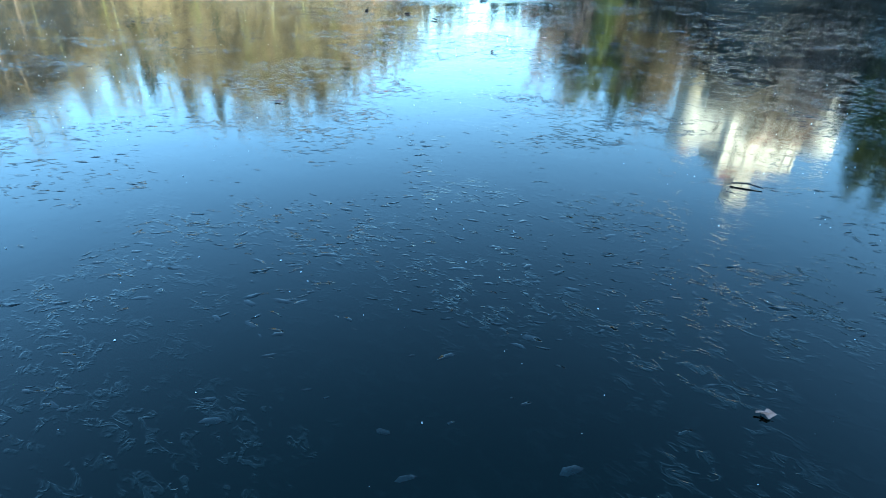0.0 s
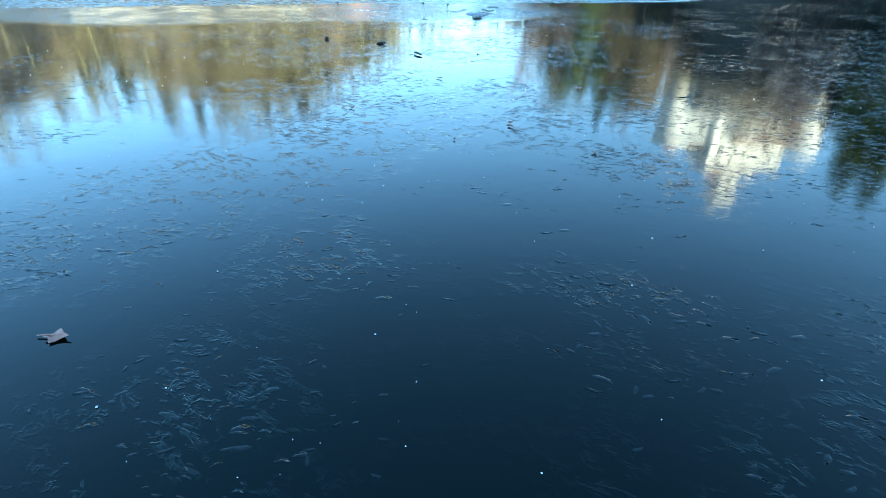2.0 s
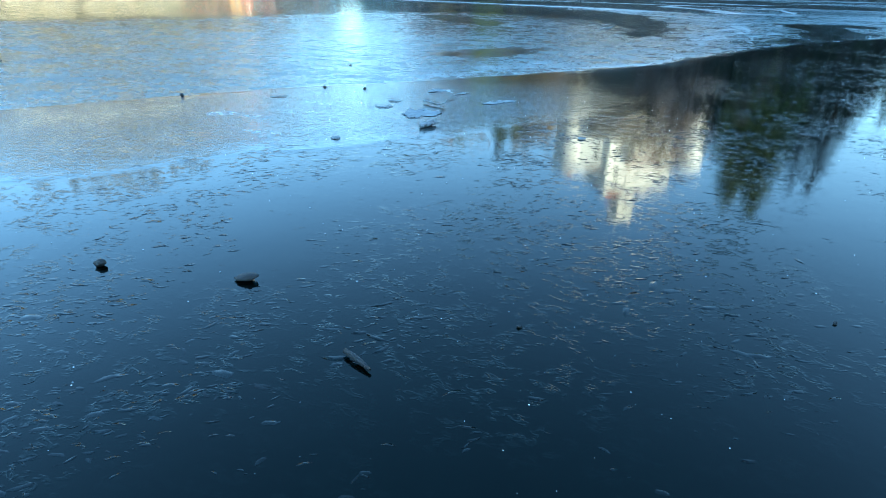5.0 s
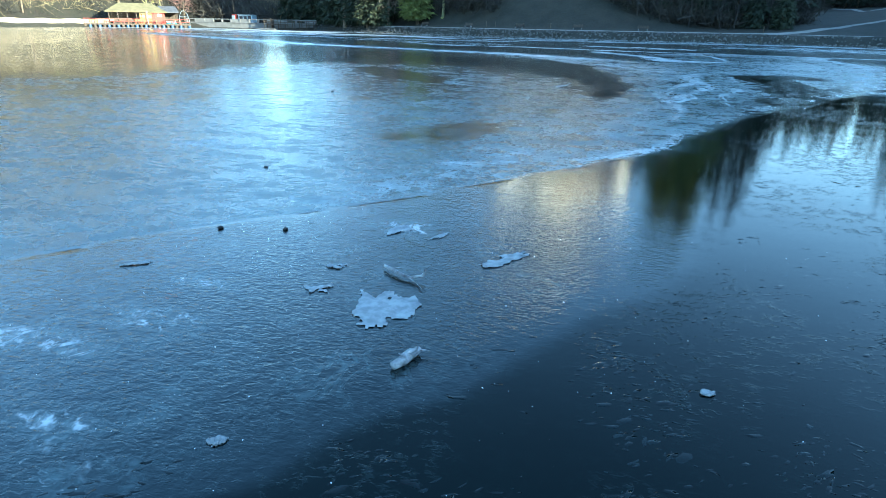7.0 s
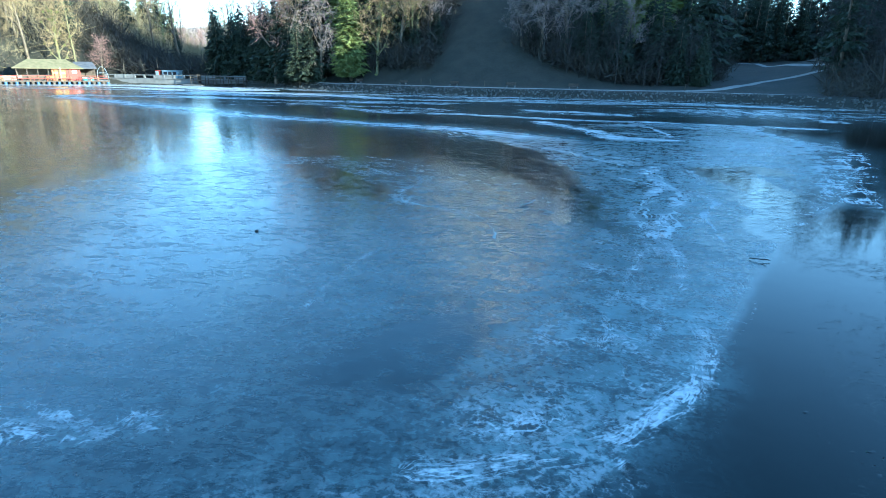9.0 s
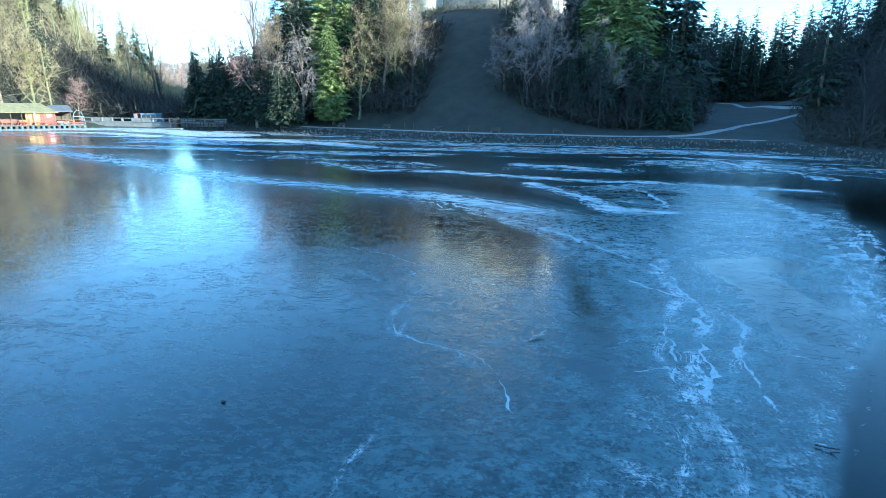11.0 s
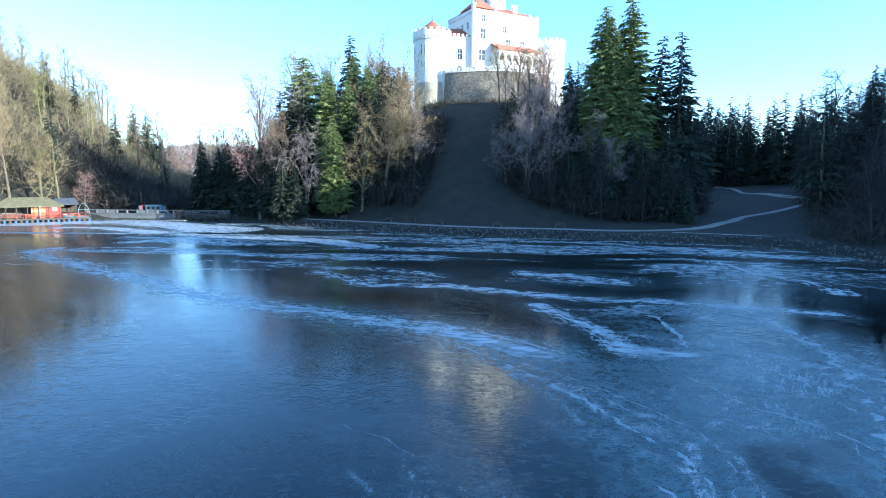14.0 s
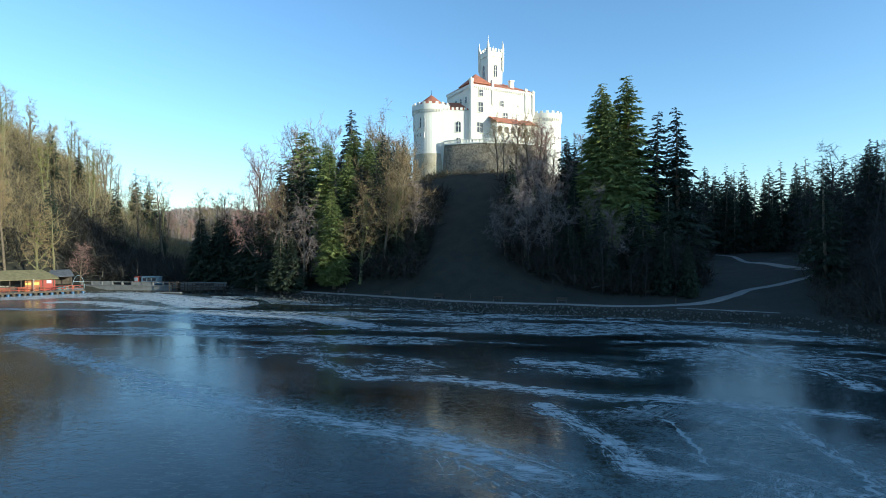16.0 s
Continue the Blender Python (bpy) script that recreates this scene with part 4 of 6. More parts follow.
# single trees on the castle's mound: kind, place, height of the top above the ice
for kind, x, y, top, wide in (
        ("bare_b", -53.0, 115, 32.0, 0.75), ("spruce_b", -55.5, 117.5, 17.5, 1.1), ("spruce_a", -51.5, 116.0, 19.5, 1.2), ("spruce_b", -58.5, 121, 16.5, 1.1), ("spruce_b", -49.5, 113.5, 14.0, 1.2), ("spruce_b", -44.0, 111.5, 13.0, 1.2), ("bare_a", -48.8, 114, 23, 0.8), ("grey_b", -42.3, 112, 22.5, 0.8), ("fir_a", -36.1, 112, 21.4, 1.2), ("ivy_a", -30.6, 111, 24.5, 0.8), ("ivy_b", -24.0, 112, 23.3, 0.75),
        ("spruce_b", -19.6, 113, 15.8, 1.2), ("spruce_a", -46.3, 111, 13.8, 1.2), ("spruce_b", -27.3, 114, 16, 1.2),
        ("grey_a", -48.6, 122, 34.5, 0.8), ("pine", -44.9, 122, 34.6, 1.1), ("fir_a", -40.6, 122, 31.9, 1.1), ("fir_a", -32.1, 122, 32.9, 1.3), ("spruce_b", -27.3, 122, 25.7, 1.1), ("bare_a", -53.7, 122, 26.2, 0.8), 
        ("fir_b", -39.6, 134, 42.2, 1.2), ("bare_a", -34.5, 134, 41.0, 0.7), ("bare_b", -28.2, 135, 35.5, 0.8), ("bare_a", -30.5, 131, 36.5, 0.8), ("bare_b", -26.0, 128, 31.0, 0.8), ("grey_a", -43.3, 134, 36.7, 0.7), ("bare_a", -46.0, 134, 38.8, 0.7), ("fir_a", -36.5, 128, 36.0, 1.2), ("fir_a", -43.0, 128, 33.5, 1.1), ("spruce_a", -47.5, 118, 27.0, 1.1), ("fir_b", -44.0, 117, 28.0, 1.2), ("pine", -39.0, 117, 27.0, 1.2), ("fir_a", -34.0, 117, 29.0, 1.2), ("fir_a", -28.5, 117, 27.5, 1.2), ("ivy_a", -25.5, 117, 25.5, 1.0), ("fir_b", -50.5, 120, 28.0, 1.2), ("spruce_b", -21.5, 120, 22.5, 1.0), ("fir_a", -30.0, 126, 33.0, 1.2), ("fir_b", -25.5, 129, 32.0, 1.1),
        ("grey_b", 0.1, 109, 23.4, 1.1), ("grey_a", 4.5, 109, 24.4, 1.0), ("grey_b", -3.4, 110, 20.5, 1.0), ("spruce_b", 7.5, 108, 14.5, 1.2), ("spruce_b", 12.7, 108, 17.4, 1.2), ("spruce_a", 20.2, 108, 18.3, 1.2), ("spruce_b", 24.0, 108, 19.2, 1.2),
        # bare_a before the bastion: its golden twigs stand in for warm sunlight
        ("bare_b", 4.2, 136, 39.0, 1.0), ("bare_a", 1.5, 135, 39.0, 1.1), ("bare_b", -1.2, 136, 40.5, 1.0), ("bare_a", -5.4, 136, 39.0, 0.9), ("grey_b", 7.0, 134, 34.0, 1.0),  
        ("grey_a", -3.9, 131, 33.7, 0.9), ("bare_b", 3.1, 131, 36.6, 1.0), ("grey_b", 0.1, 130, 32.4, 1.0), ("bare_b", 11.5, 130, 28.9, 1.0), 
        ("spruce_b", 9.8, 132, 34.5, 1.0), ("fir_a", 14.2, 120, 42.2, 1.2), ("fir_a", 16.7, 118, 40.0, 1.15), ("fir_a", 20.6, 120, 44.0, 1.25), ("fir_b", 25.0, 120, 36.5, 1.2), ("fir_b", 29.4, 119, 37.2, 1.2), ("fir_a", 18.3, 117, 32.3, 1.3)):
    plant(kind, x, y, max(5.0, top - gz(x, y)), rng, wide)
for x, y, top in ((-72.5, 128, 18), (-70, 130.5, 17), (-67.5, 129, 18.5), (-65, 131, 17.5), (-62, 129, 16.5), (-76, 136, 14.5)):
    plant("spruce_b", x, y, top - gz(x, y), rng, 1.0, "trees in the valley")


def wood_lot(count, kinds, inside, low, high, seed, group, gap=3.2, box=(-150, -60, 90, 190)):
    """Fills a stretch of land with trees that keep their distance."""
    r = random.Random(seed)
    placed, tries = [], 0
    while len(placed) < count and tries < count * 60:
        tries += 1
        x, y = r.uniform(box[0], box[2]), r.uniform(box[1], box[3])
        if not inside(x, y) or clearing(x, y) or any((x - a) ** 2 + (y - b) ** 2 < gap * gap for a, b in placed):
            continue
        placed.append((x, y))
        plant(r.choice(kinds), x, y, r.uniform(low, high) * r.uniform(0.85, 1.15), r, r.uniform(0.75, 1.15), group)


def shore_off(x, y):
    return float(lake_distance(np.array([x]), np.array([y]))[0])


def meadow(x, y):
    """The open grass between the two roads."""
    return x - 37 < (y - 85) * 0.42 and y < 150 - (x - 37)


def clearing(x, y):
    """The open ground through which the upper road runs down to the lake, and the valley's mouth in the west."""
    r = (x + 2.8) / (y - 10)
    return (0.34 < r < 0.50 and y < 173) or (-0.665 < r < -0.60 and 118 < y < 240) or (-25 < x < 9 and 121 < y < 150)


def flat(x, y):
    """The open flat behind the dam."""
    return -(x + 2.8) / (y - 10) < 0.90 and y < 148 and x < -76


def lane(x, y):
    return abs(x + 11.5 - 0.06 * (y - 110)) < 8.5 - 0.05 * (y - 100)


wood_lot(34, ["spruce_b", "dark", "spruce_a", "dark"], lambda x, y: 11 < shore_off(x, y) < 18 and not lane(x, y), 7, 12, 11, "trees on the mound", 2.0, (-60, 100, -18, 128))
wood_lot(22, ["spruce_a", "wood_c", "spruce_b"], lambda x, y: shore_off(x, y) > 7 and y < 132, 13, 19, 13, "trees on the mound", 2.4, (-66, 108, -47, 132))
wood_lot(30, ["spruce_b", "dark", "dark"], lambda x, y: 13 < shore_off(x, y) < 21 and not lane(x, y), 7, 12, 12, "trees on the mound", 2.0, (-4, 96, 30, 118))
wood_lot(46, ["spruce_a", "spruce_b", "grey_a", "bare_a", "spruce_b"], lambda x, y: shore_off(x, y) > 9 and not lane(x, y) and (x + 35) ** 2 / 22 ** 2 + (y - 124) ** 2 / 16 ** 2 < 1 and not (y > 132 and x > -28) and not (y > 114 and x > -23), 12, 22, 1, "trees on the mound", 3.0, (-60, 100, -16, 145))
wood_lot(40, ["spruce_a", "spruce_b", "grey_b", "grey_a"], lambda x, y: shore_off(x, y) > 13 and not lane(x, y) and (x - 12) ** 2 / 18 ** 2 + (y - 122) ** 2 / 14 ** 2 < 1, 9, 16, 2, "trees on the mound", 2.8, (-6, 100, 32, 140))
# mostly hidden filler conifers, added to cast shade on the west slope
wood_lot(42, ["spruce_a", "fir_b", "wood_c"], lambda x, y: (x + 39) ** 2 / 15 ** 2 + (y - 125) ** 2 / 9 ** 2 < 1, 17, 21, 14, "trees on the mound", 2.6, (-56, 114, -22, 136))
wood_lot(60, ["spruce_a", "wood_c", "wood_c", "wood_a", "spruce_b"], lambda x, y: shore_off(x, y) > 9 and not flat(x, y) and -100 < x < -56 and 128 < y < 178, 11, 15, 3, "trees in the valley", 2.9, (-100, 125, -55, 180))
wood_lot(215, ["wood_a", "wood_b", "wood_a", "ivy_c", "wood_c", "wood_b"], lambda x, y: shore_off(x, y) > 6 and not flat(x, y) and not (-110 < x < -86 and y < 122), 15, 21, 4, "trees on the west slope", 3.1, (-215, 60, -84, 235))
wood_lot(50, ["wood_a", "wood_b", "wood_a", "ivy_c"], lambda x, y: 6 < shore_off(x, y) < 60, 13, 19, 5, "trees on the west slope", 4.5, (-190, -30, -105, 60))
wood_lot(120, ["wood_c", "wood_c", "wood_c", "fir_b", "dark", "dark", "spruce_b"], lambda x, y: shore_off(x, y) > 20 and not meadow(x, y), 14, 20, 6, "trees on the east slope", 3.2, (33, 86, 100, 185))
wood_lot(62, ["wood_c", "wood_c", "wood_c", "fir_b"], lambda x, y: True, 18, 26, 15, "trees on the east slope", 3.0, (36, 172, 90, 196))
wood_lot(26, ["wood_a", "wood_b", "bare_b"], lambda x, y: -0.70 < (x + 2.8) / (y - 10) < -0.57, 11, 15, 16, "trees in the valley", 4.5, (-250, 245, -130, 360))
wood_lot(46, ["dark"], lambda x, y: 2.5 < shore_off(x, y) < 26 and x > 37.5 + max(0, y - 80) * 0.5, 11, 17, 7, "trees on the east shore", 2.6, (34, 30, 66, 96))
# out-of-view trees, added only to break up the ridge's shadow edge
wood_lot(46, ["wood_c"], lambda x, y: abs(0.225 * y - 0.974 * x + 112) < 16, 10, 14, 8, "trees on the south ridge", 6.0, (20, -170, 230, 120))
for ob, s in FINAL_SCALE:
    ob.scale = s
for kind, root in KINDS.items():
    if kind not in PLANTED:
        for o in (*root.children_recursive, root):
            bpy.data.objects.remove(o)


# ---------------------------------------------------------------- the castle
TURN = math.degrees(math.atan2(0.57, 0.82))
castle = thing("castle", pose(-12.3, 150, 0, 0, 0, TURN), "white castle with red tile roofs, battlements and a square tower", "castle")
INTO = castle.matrix_basis.inverted()


def local(x, y):
    p = INTO @ Vector((x, y, 0))
    return p.x, p.y


def merlon_mesh(size):
    bm = box(-size[0] / 2, -size[1] / 2, 0, size[0] / 2, size[1] / 2, size[2], 0.04)
    me = bpy.data.meshes.new("merlon")
    bm.to_mesh(me)
    bm.free()
    me.materials.append(M_WHITE)
    return me


def merlon(mesh, parent, x, y, z, turn):
    ob = new("merlon", mesh)
    ob.parent = parent
    ob.matrix_basis = Matrix.LocRotScale((x, y, z), Euler((0, 0, turn)), None)


def merlons_line(parent, p, q, z, count, size=(0.55, 0.45, 0.8)):
    """Battlement teeth along a straight wall top."""
    me, p, q = merlon_mesh(size), Vector((*p, 0)), Vector((*q, 0))
    for k in range(count):
        c = p.lerp(q, (k + 0.5) / count)
        merlon(me, parent, c.x, c.y, z, math.atan2(q.y - p.y, q.x - p.x))


def merlons_ring(parent, cx, cy, radius, z, count, size=(0.75, 0.4, 0.6)):
    me = merlon_mesh(size)
    for k in range(count):
        w = 2 * math.pi * k / count
        merlon(me, parent, cx + radius * math.cos(w), cy + radius * math.sin(w), z, w + math.pi / 2)


def arch_outline(width, height, n=8):
    """A pointed or round-headed opening, seen from the front: x, z."""
    pts = [(-width / 2, 0), (width / 2, 0), (width / 2, height - width / 2)]
    pts += [(width / 2 * math.cos(math.pi * k / n), height - width / 2 + width / 2 * math.sin(math.pi * k / n)) for k in range(1, n)]
    return pts + [(-width / 2, height - width / 2)]


def slab(outline, depth):
    """A flat shape x, z thickened along y from -depth to 0."""
    bm = bmesh.new()
    face = bm.faces.new([bm.verts.new((x, 0, z)) for x, z in outline])
    r = bmesh.ops.extrude_face_region(bm, geom=[face])
    bmesh.ops.translate(bm, verts=[v for v in r["geom"] if isinstance(v, bmesh.types.BMVert)], vec=(0, -depth, 0))
    bmesh.ops.recalc_face_normals(bm, faces=bm.faces[:])
    return bm


def window(parent, m, width, height, arched=False, bars=True):
    """A window: dark pane set behind a white moulded frame with a cross of bars. m: foot of the opening, its y pointing into the wall."""
    outline = arch_outline(width, height) if arched else [(-width / 2, 0), (width / 2, 0), (width / 2, height), (-width / 2, height)]
    pane = part("window", slab(outline, 0.03), M_GLASS, parent, "dark glazed window")
    pane.matrix_basis = m
    grow = 1.22
    ring = bmesh.new()
    outer = [(x * grow, (z - height / 2) * 1.12 + height / 2) for x, z in outline]
    a = [ring.verts.new((x, -0.12, z)) for x, z in outline]
    b = [ring.verts.new((x, -0.12, z)) for x, z in outer]
    c = [ring.verts.new((x, 0.0, z)) for x, z in outer]
    d = [ring.verts.new((x, 0.0, z)) for x, z in outline]
    n = len(outline)
    for k in range(n):
        j = (k + 1) % n
        ring.faces.new((a[k], a[j], b[j], b[k]))
        ring.faces.new((b[k], b[j], c[j], c[k]))
        ring.faces.new((d[k], d[j], a[j], a[k]))
    if bars:
        add_box(ring, -0.05, -0.07, 0, 0.05, -0.02, height * 0.95)
        add_box(ring, -width / 2, -0.07, height * 0.55, width / 2, -0.02, height * 0.55 + 0.09)
    frame_ob = part("window_frame", ring, M_WHITE, pane)
    add = box(-width * 0.65, -0.25, -0.16, width * 0.65, 0.02, -0.02)
    part("window_sill", add, M_WHITE, pane)
    return pane


def pyramid_roof(x0, y0, x1, y1, z, rise, ridge=0.0, over=0.35):
    """Hipped roof; ridge: its length along x."""
    bm = bmesh.new()
    x0, y0, x1, y1 = x0 - over, y0 - over, x1 + over, y1 + over
    cx, cy = (x0 + x1) / 2, (y0 + y1) / 2
    low = [bm.verts.new(p) for p in ((x0, y0, z), (x1, y0, z), (x1, y1, z), (x0, y1, z))]
    under = [bm.verts.new((v.co.x, v.co.y, z - 0.18)) for v in low]
    if ridge:
        a, b = bm.verts.new((cx - ridge / 2, cy, z + rise)), bm.verts.new((cx + ridge / 2, cy, z + rise))
        bm.faces.new((low[0], low[1], b, a))
        bm.faces.new((low[1], low[2], b))
        bm.faces.new((low[2], low[3], a, b))
        bm.faces.new((low[3], low[0], a))
    else:
        a = bm.verts.new((cx, cy, z + rise))
        for k in range(4):
            bm.faces.new((low[k], low[(k + 1) % 4], a))
    for k in range(4):
        bm.faces.new((under[k], under[(k + 1) % 4], low[(k + 1) % 4], low[k]))
    bm.faces.new(under[::-1])
    return bm


# main block, its stub of a gable house at the corner, and the eaves
block = part("main_block", box(0, 0, 28, 19.4, 13, 50.9), M_WHITE, castle)
part("cornice", box(-0.15, -0.15, 50.4, 19.55, 13.15, 50.95), M_WHITE, block)
corbels = bmesh.new()
for k in range(32):
    add_box(corbels, 0.3 + 0.6 * k, -0.3, 49.8, 0.55 + 0.6 * k, 0.0, 50.4)
for k in range(20):
    add_box(corbels, -0.3, 0.4 + 0.62 * k, 49.8, 0.0, 0.65 + 0.62 * k, 50.4)
tagged(part("corbel_band", corbels, M_WHITE, block), kind="stuff")
part("roof", pyramid_roof(0.2, 0.2, 19.2, 12.8, 50.98, 3.2, 9), M_TILE, castle, "red tiled hipped roof")
part("corner_roof", pyramid_roof(0.2, 0.2, 6.0, 6.0, 51.4, 3.1), M_TILE, castle, "red tiled pyramid roof")
for u, v, z0, z1, r in ((0, 0, 28, 51.6, 0.55), (6.4, 0.0, 46.5, 52.0, 0.42), (17.0, 0.0, 45.5, 50.9, 0.42), (19.4, 0.0, 45.0, 50.6, 0.45)):
    shaft = drum(r, z0, z1, 8, cx=u, cy=v)
    turret = part("corner_turret", shaft, M_WHITE, castle)
    part("turret_cap", drum(r * 1.3, z1, z1 + 0.5, 8, cx=u, cy=v), M_WHITE, turret)
    part("turret_point", drum(r * 0.8, z1 + 0.5, z1 + 0.9, 8, 0.1, cx=u, cy=v), M_WHITE, turret)
    if z0 > 40:
        part("turret_foot", drum(0.1, z0 - 0.8, z0, 8, r, cx=u, cy=v), M_WHITE, turret)
chimney = part("chimney", box(13.2, 1.6, 50, 14.3, 2.6, 53.6), M_WHITE, castle)
part("chimney_cap", box(13.05, 1.45, 53.6, 14.45, 2.75, 53.9), M_WHITE, chimney)
for u, z, w, h in ((2.9, 48.0, 1.2, 1.6), (2.8, 43.9, 1.5, 2.5), (2.5, 38.6, 1.7, 2.6), (9.3, 46.0, 1.1, 1.5), (10.4, 42.3, 1.4, 2.2), (14.8, 42.3, 1.3, 2.2)):
    window(block, pose(u, -0.03, z), w, h)
for v, z, w, h in ((2.6, 46.4, 1.0, 1.8), (5.2, 46.4, 1.0, 1.8), (7.8, 46.4, 1.0, 1.8), (10.4, 46.4, 1.0, 1.8), (3.0, 40.5, 1.1, 2.0)):
    window(block, pose(-0.03, v, z, 0, 0, -90), w, h, True)

# the square tower
tx, ty = local(-8.3, 158)
TW, TD = 4.5, 4.3
tower = part("square_tower", box(tx, ty, 44, tx + TW, ty + TD, 61.7), M_WHITE, castle)
part("tower_gallery", box(tx - 0.18, ty - 0.18, 60.4, tx + TW + 0.18, ty + TD + 0.18, 61.8), M_WHITE, tower)
for p, q, n in (((tx - 0.1, ty - 0.1), (tx + TW + 0.1, ty - 0.1), 5), ((tx + TW + 0.1, ty), (tx + TW + 0.1, ty + TD), 4), ((tx + TW, ty + TD + 0.1), (tx, ty + TD + 0.1), 5), ((tx - 0.1, ty + TD), (tx - 0.1, ty), 4)):
    merlons_line(tower, p, q, 61.8, n, (0.5, 0.4, 0.85))
for u, v in ((tx - 0.1, ty - 0.1), (tx + TW + 0.1, ty - 0.1), (tx + TW + 0.1, ty + TD + 0.1), (tx - 0.1, ty + TD + 0.1)):
    pin = part("pinnacle", drum(0.36, 57.5, 63.0, 8, cx=u, cy=v), M_WHITE, tower)
    part("pinnacle_point", drum(0.36, 63.0, 65.0, 8, 0.04, cx=u, cy=v), M_WHITE, pin)
    part("pinnacle_foot", drum(0.06, 56.4, 57.5, 8, 0.36, cx=u, cy=v), M_WHITE, pin)
for u, v, m in ((tx + TW / 2, ty - 0.03, 0), ):
    window(tower, pose(u, v, 55.0), 1.1, 3.2, True)
window(tower, pose(tx - 0.03, ty + TD / 2, 55.0, 0, 0, -90), 1.1, 3.2, True)
part("flagpole", drum(0.06, 64.5, 65.8, 6, cx=tx - 0.1, cy=ty - 0.1), M_WHITE, tower)


def round_tower(wx, wy, radius, z_stone, z_top, cone, lights):
    """A drum tower on a stone foot, with a corbelled parapet, teeth and perhaps a cone roof."""
    u, v = local(wx, wy)
    body = part("round_tower", drum(radius, z_stone, z_top, 44, cx=u, cy=v), M_WHITE, castle)
    part("tower_foot", drum(radius + 0.35, 24, z_stone + 0.05, 44, radius + 0.05, cx=u, cy=v), M_OCHRE, body, "weathered ochre stone foot")
    part("parapet", drum(radius + 0.38, z_top - 1.3, z_top + 0.05, 44, cx=u, cy=v), M_WHITE, body)
    ring = bmesh.new()
    for k in range(40):
        w = 2 * math.pi * k / 40
        bmesh.ops.create_cube(ring, size=1.0, matrix=Matrix.LocRotScale((u + (radius + 0.18) * math.cos(w), v + (radius + 0.18) * math.sin(w), z_top - 1.65), Euler((0, 0, w)), (0.4, 0.3, 0.7)))
    tagged(part("corbel_band", ring, M_WHITE, body), kind="stuff")
    merlons_ring(body, u, v, radius + 0.16, z_top + 0.05, 18)
    if cone:
        hat = part("cone_roof", drum(radius * 0.93, z_top + 0.1, z_top + cone, 32, 0.08, cx=u, cy=v), M_TILE, castle, "red tiled cone roof")
        part("finial", drum(0.07, z_top + cone, z_top + cone + 1.3, 6, 0.02, cx=u, cy=v), M_GLASS, hat)
    for turn, z, w, h, arched in lights:
        a = math.radians(turn) - castle.matrix_basis.to_euler().z
        m = Matrix.Translation((u + (radius - 0.06) * math.cos(a), v + (radius - 0.06) * math.sin(a), z)) @ pose(0, 0, 0, 0, 0, math.degrees(a) + 90)
        window(body, m, w, h, arched)
    return body


round_tower(-22.9, 152.5, 4.65, 33.0, 45.5, 3.4, ((-112, 39.6, 1.3, 2.9, True), (-112, 37.2, 1.1, 1.1, False), (-165, 39.6, 1.3, 2.9, True)))
round_tower(7.2, 166.5, 4.3, 28.5, 45.6, 0, ((-112, 38.6, 1.4, 3.2, True), (-70, 34.0, 0.9, 1.4, False)))

# wing between the drum tower and the main block, with its lean-to roof
ax, ay = local(-20.7, 148.7)
wing = bmesh.new()
p, q = Vector((ax, ay, 0)), Vector((0.4, 0.4, 0))
way = (q - p).normalized()
side = Vector((-way.y, way.x, 0)) * 5
for z0, z1 in ((28, 44.1),):
    ring = [p, q, q + side, p + side]
    lo = [wing.verts.new((w.x, w.y, z0)) for w in ring]
    hi = [wing.verts.new((w.x, w.y, z1)) for w in ring]
    for k in range(4):
        wing.faces.new((lo[k], lo[(k + 1) % 4], hi[(k + 1) % 4], hi[k]))
    wing.faces.new(hi)
    wing.faces.new(lo[::-1])
wing_ob = part("wing", wing, M_WHITE, castle)
merlons_line(wing_ob, (p.x, p.y), (q.x, q.y), 44.1, 8, (0.6, 0.4, 0.7))
lean = bmesh.new()
out = -side.normalized()
rp = [p + side * 0.15 + Vector((0, 0, 44.4)), q + side * 0.15 + Vector((0, 0, 44.4)), q + side + Vector((0, 0, 47.0)), p + side + Vector((0, 0, 47.0))]
lo = [lean.verts.new(v) for v in rp]
hi = [lean.verts.new(v + Vector((0, 0, 0.25))) for v in rp]
lean.faces.new(lo[::-1])
lean.faces.new(hi)
for k in range(4):
    lean.faces.new((lo[k], lo[(k + 1) % 4], hi[(k + 1) % 4], hi[k]))
part("wing_roof", lean, M_TILE, castle, "red tiled lean-to roof")
wturn = math.degrees(math.atan2(way.y, way.x))
for t, z, w, h in ((0.60, 38.6, 1.2, 2.7), (0.60, 35.2, 1.5, 1.9)):
    c = p.lerp(q, t) + out * 0.03
    window(wing_ob, pose(c.x, c.y, z, 0, 0, wturn), w, h, True)

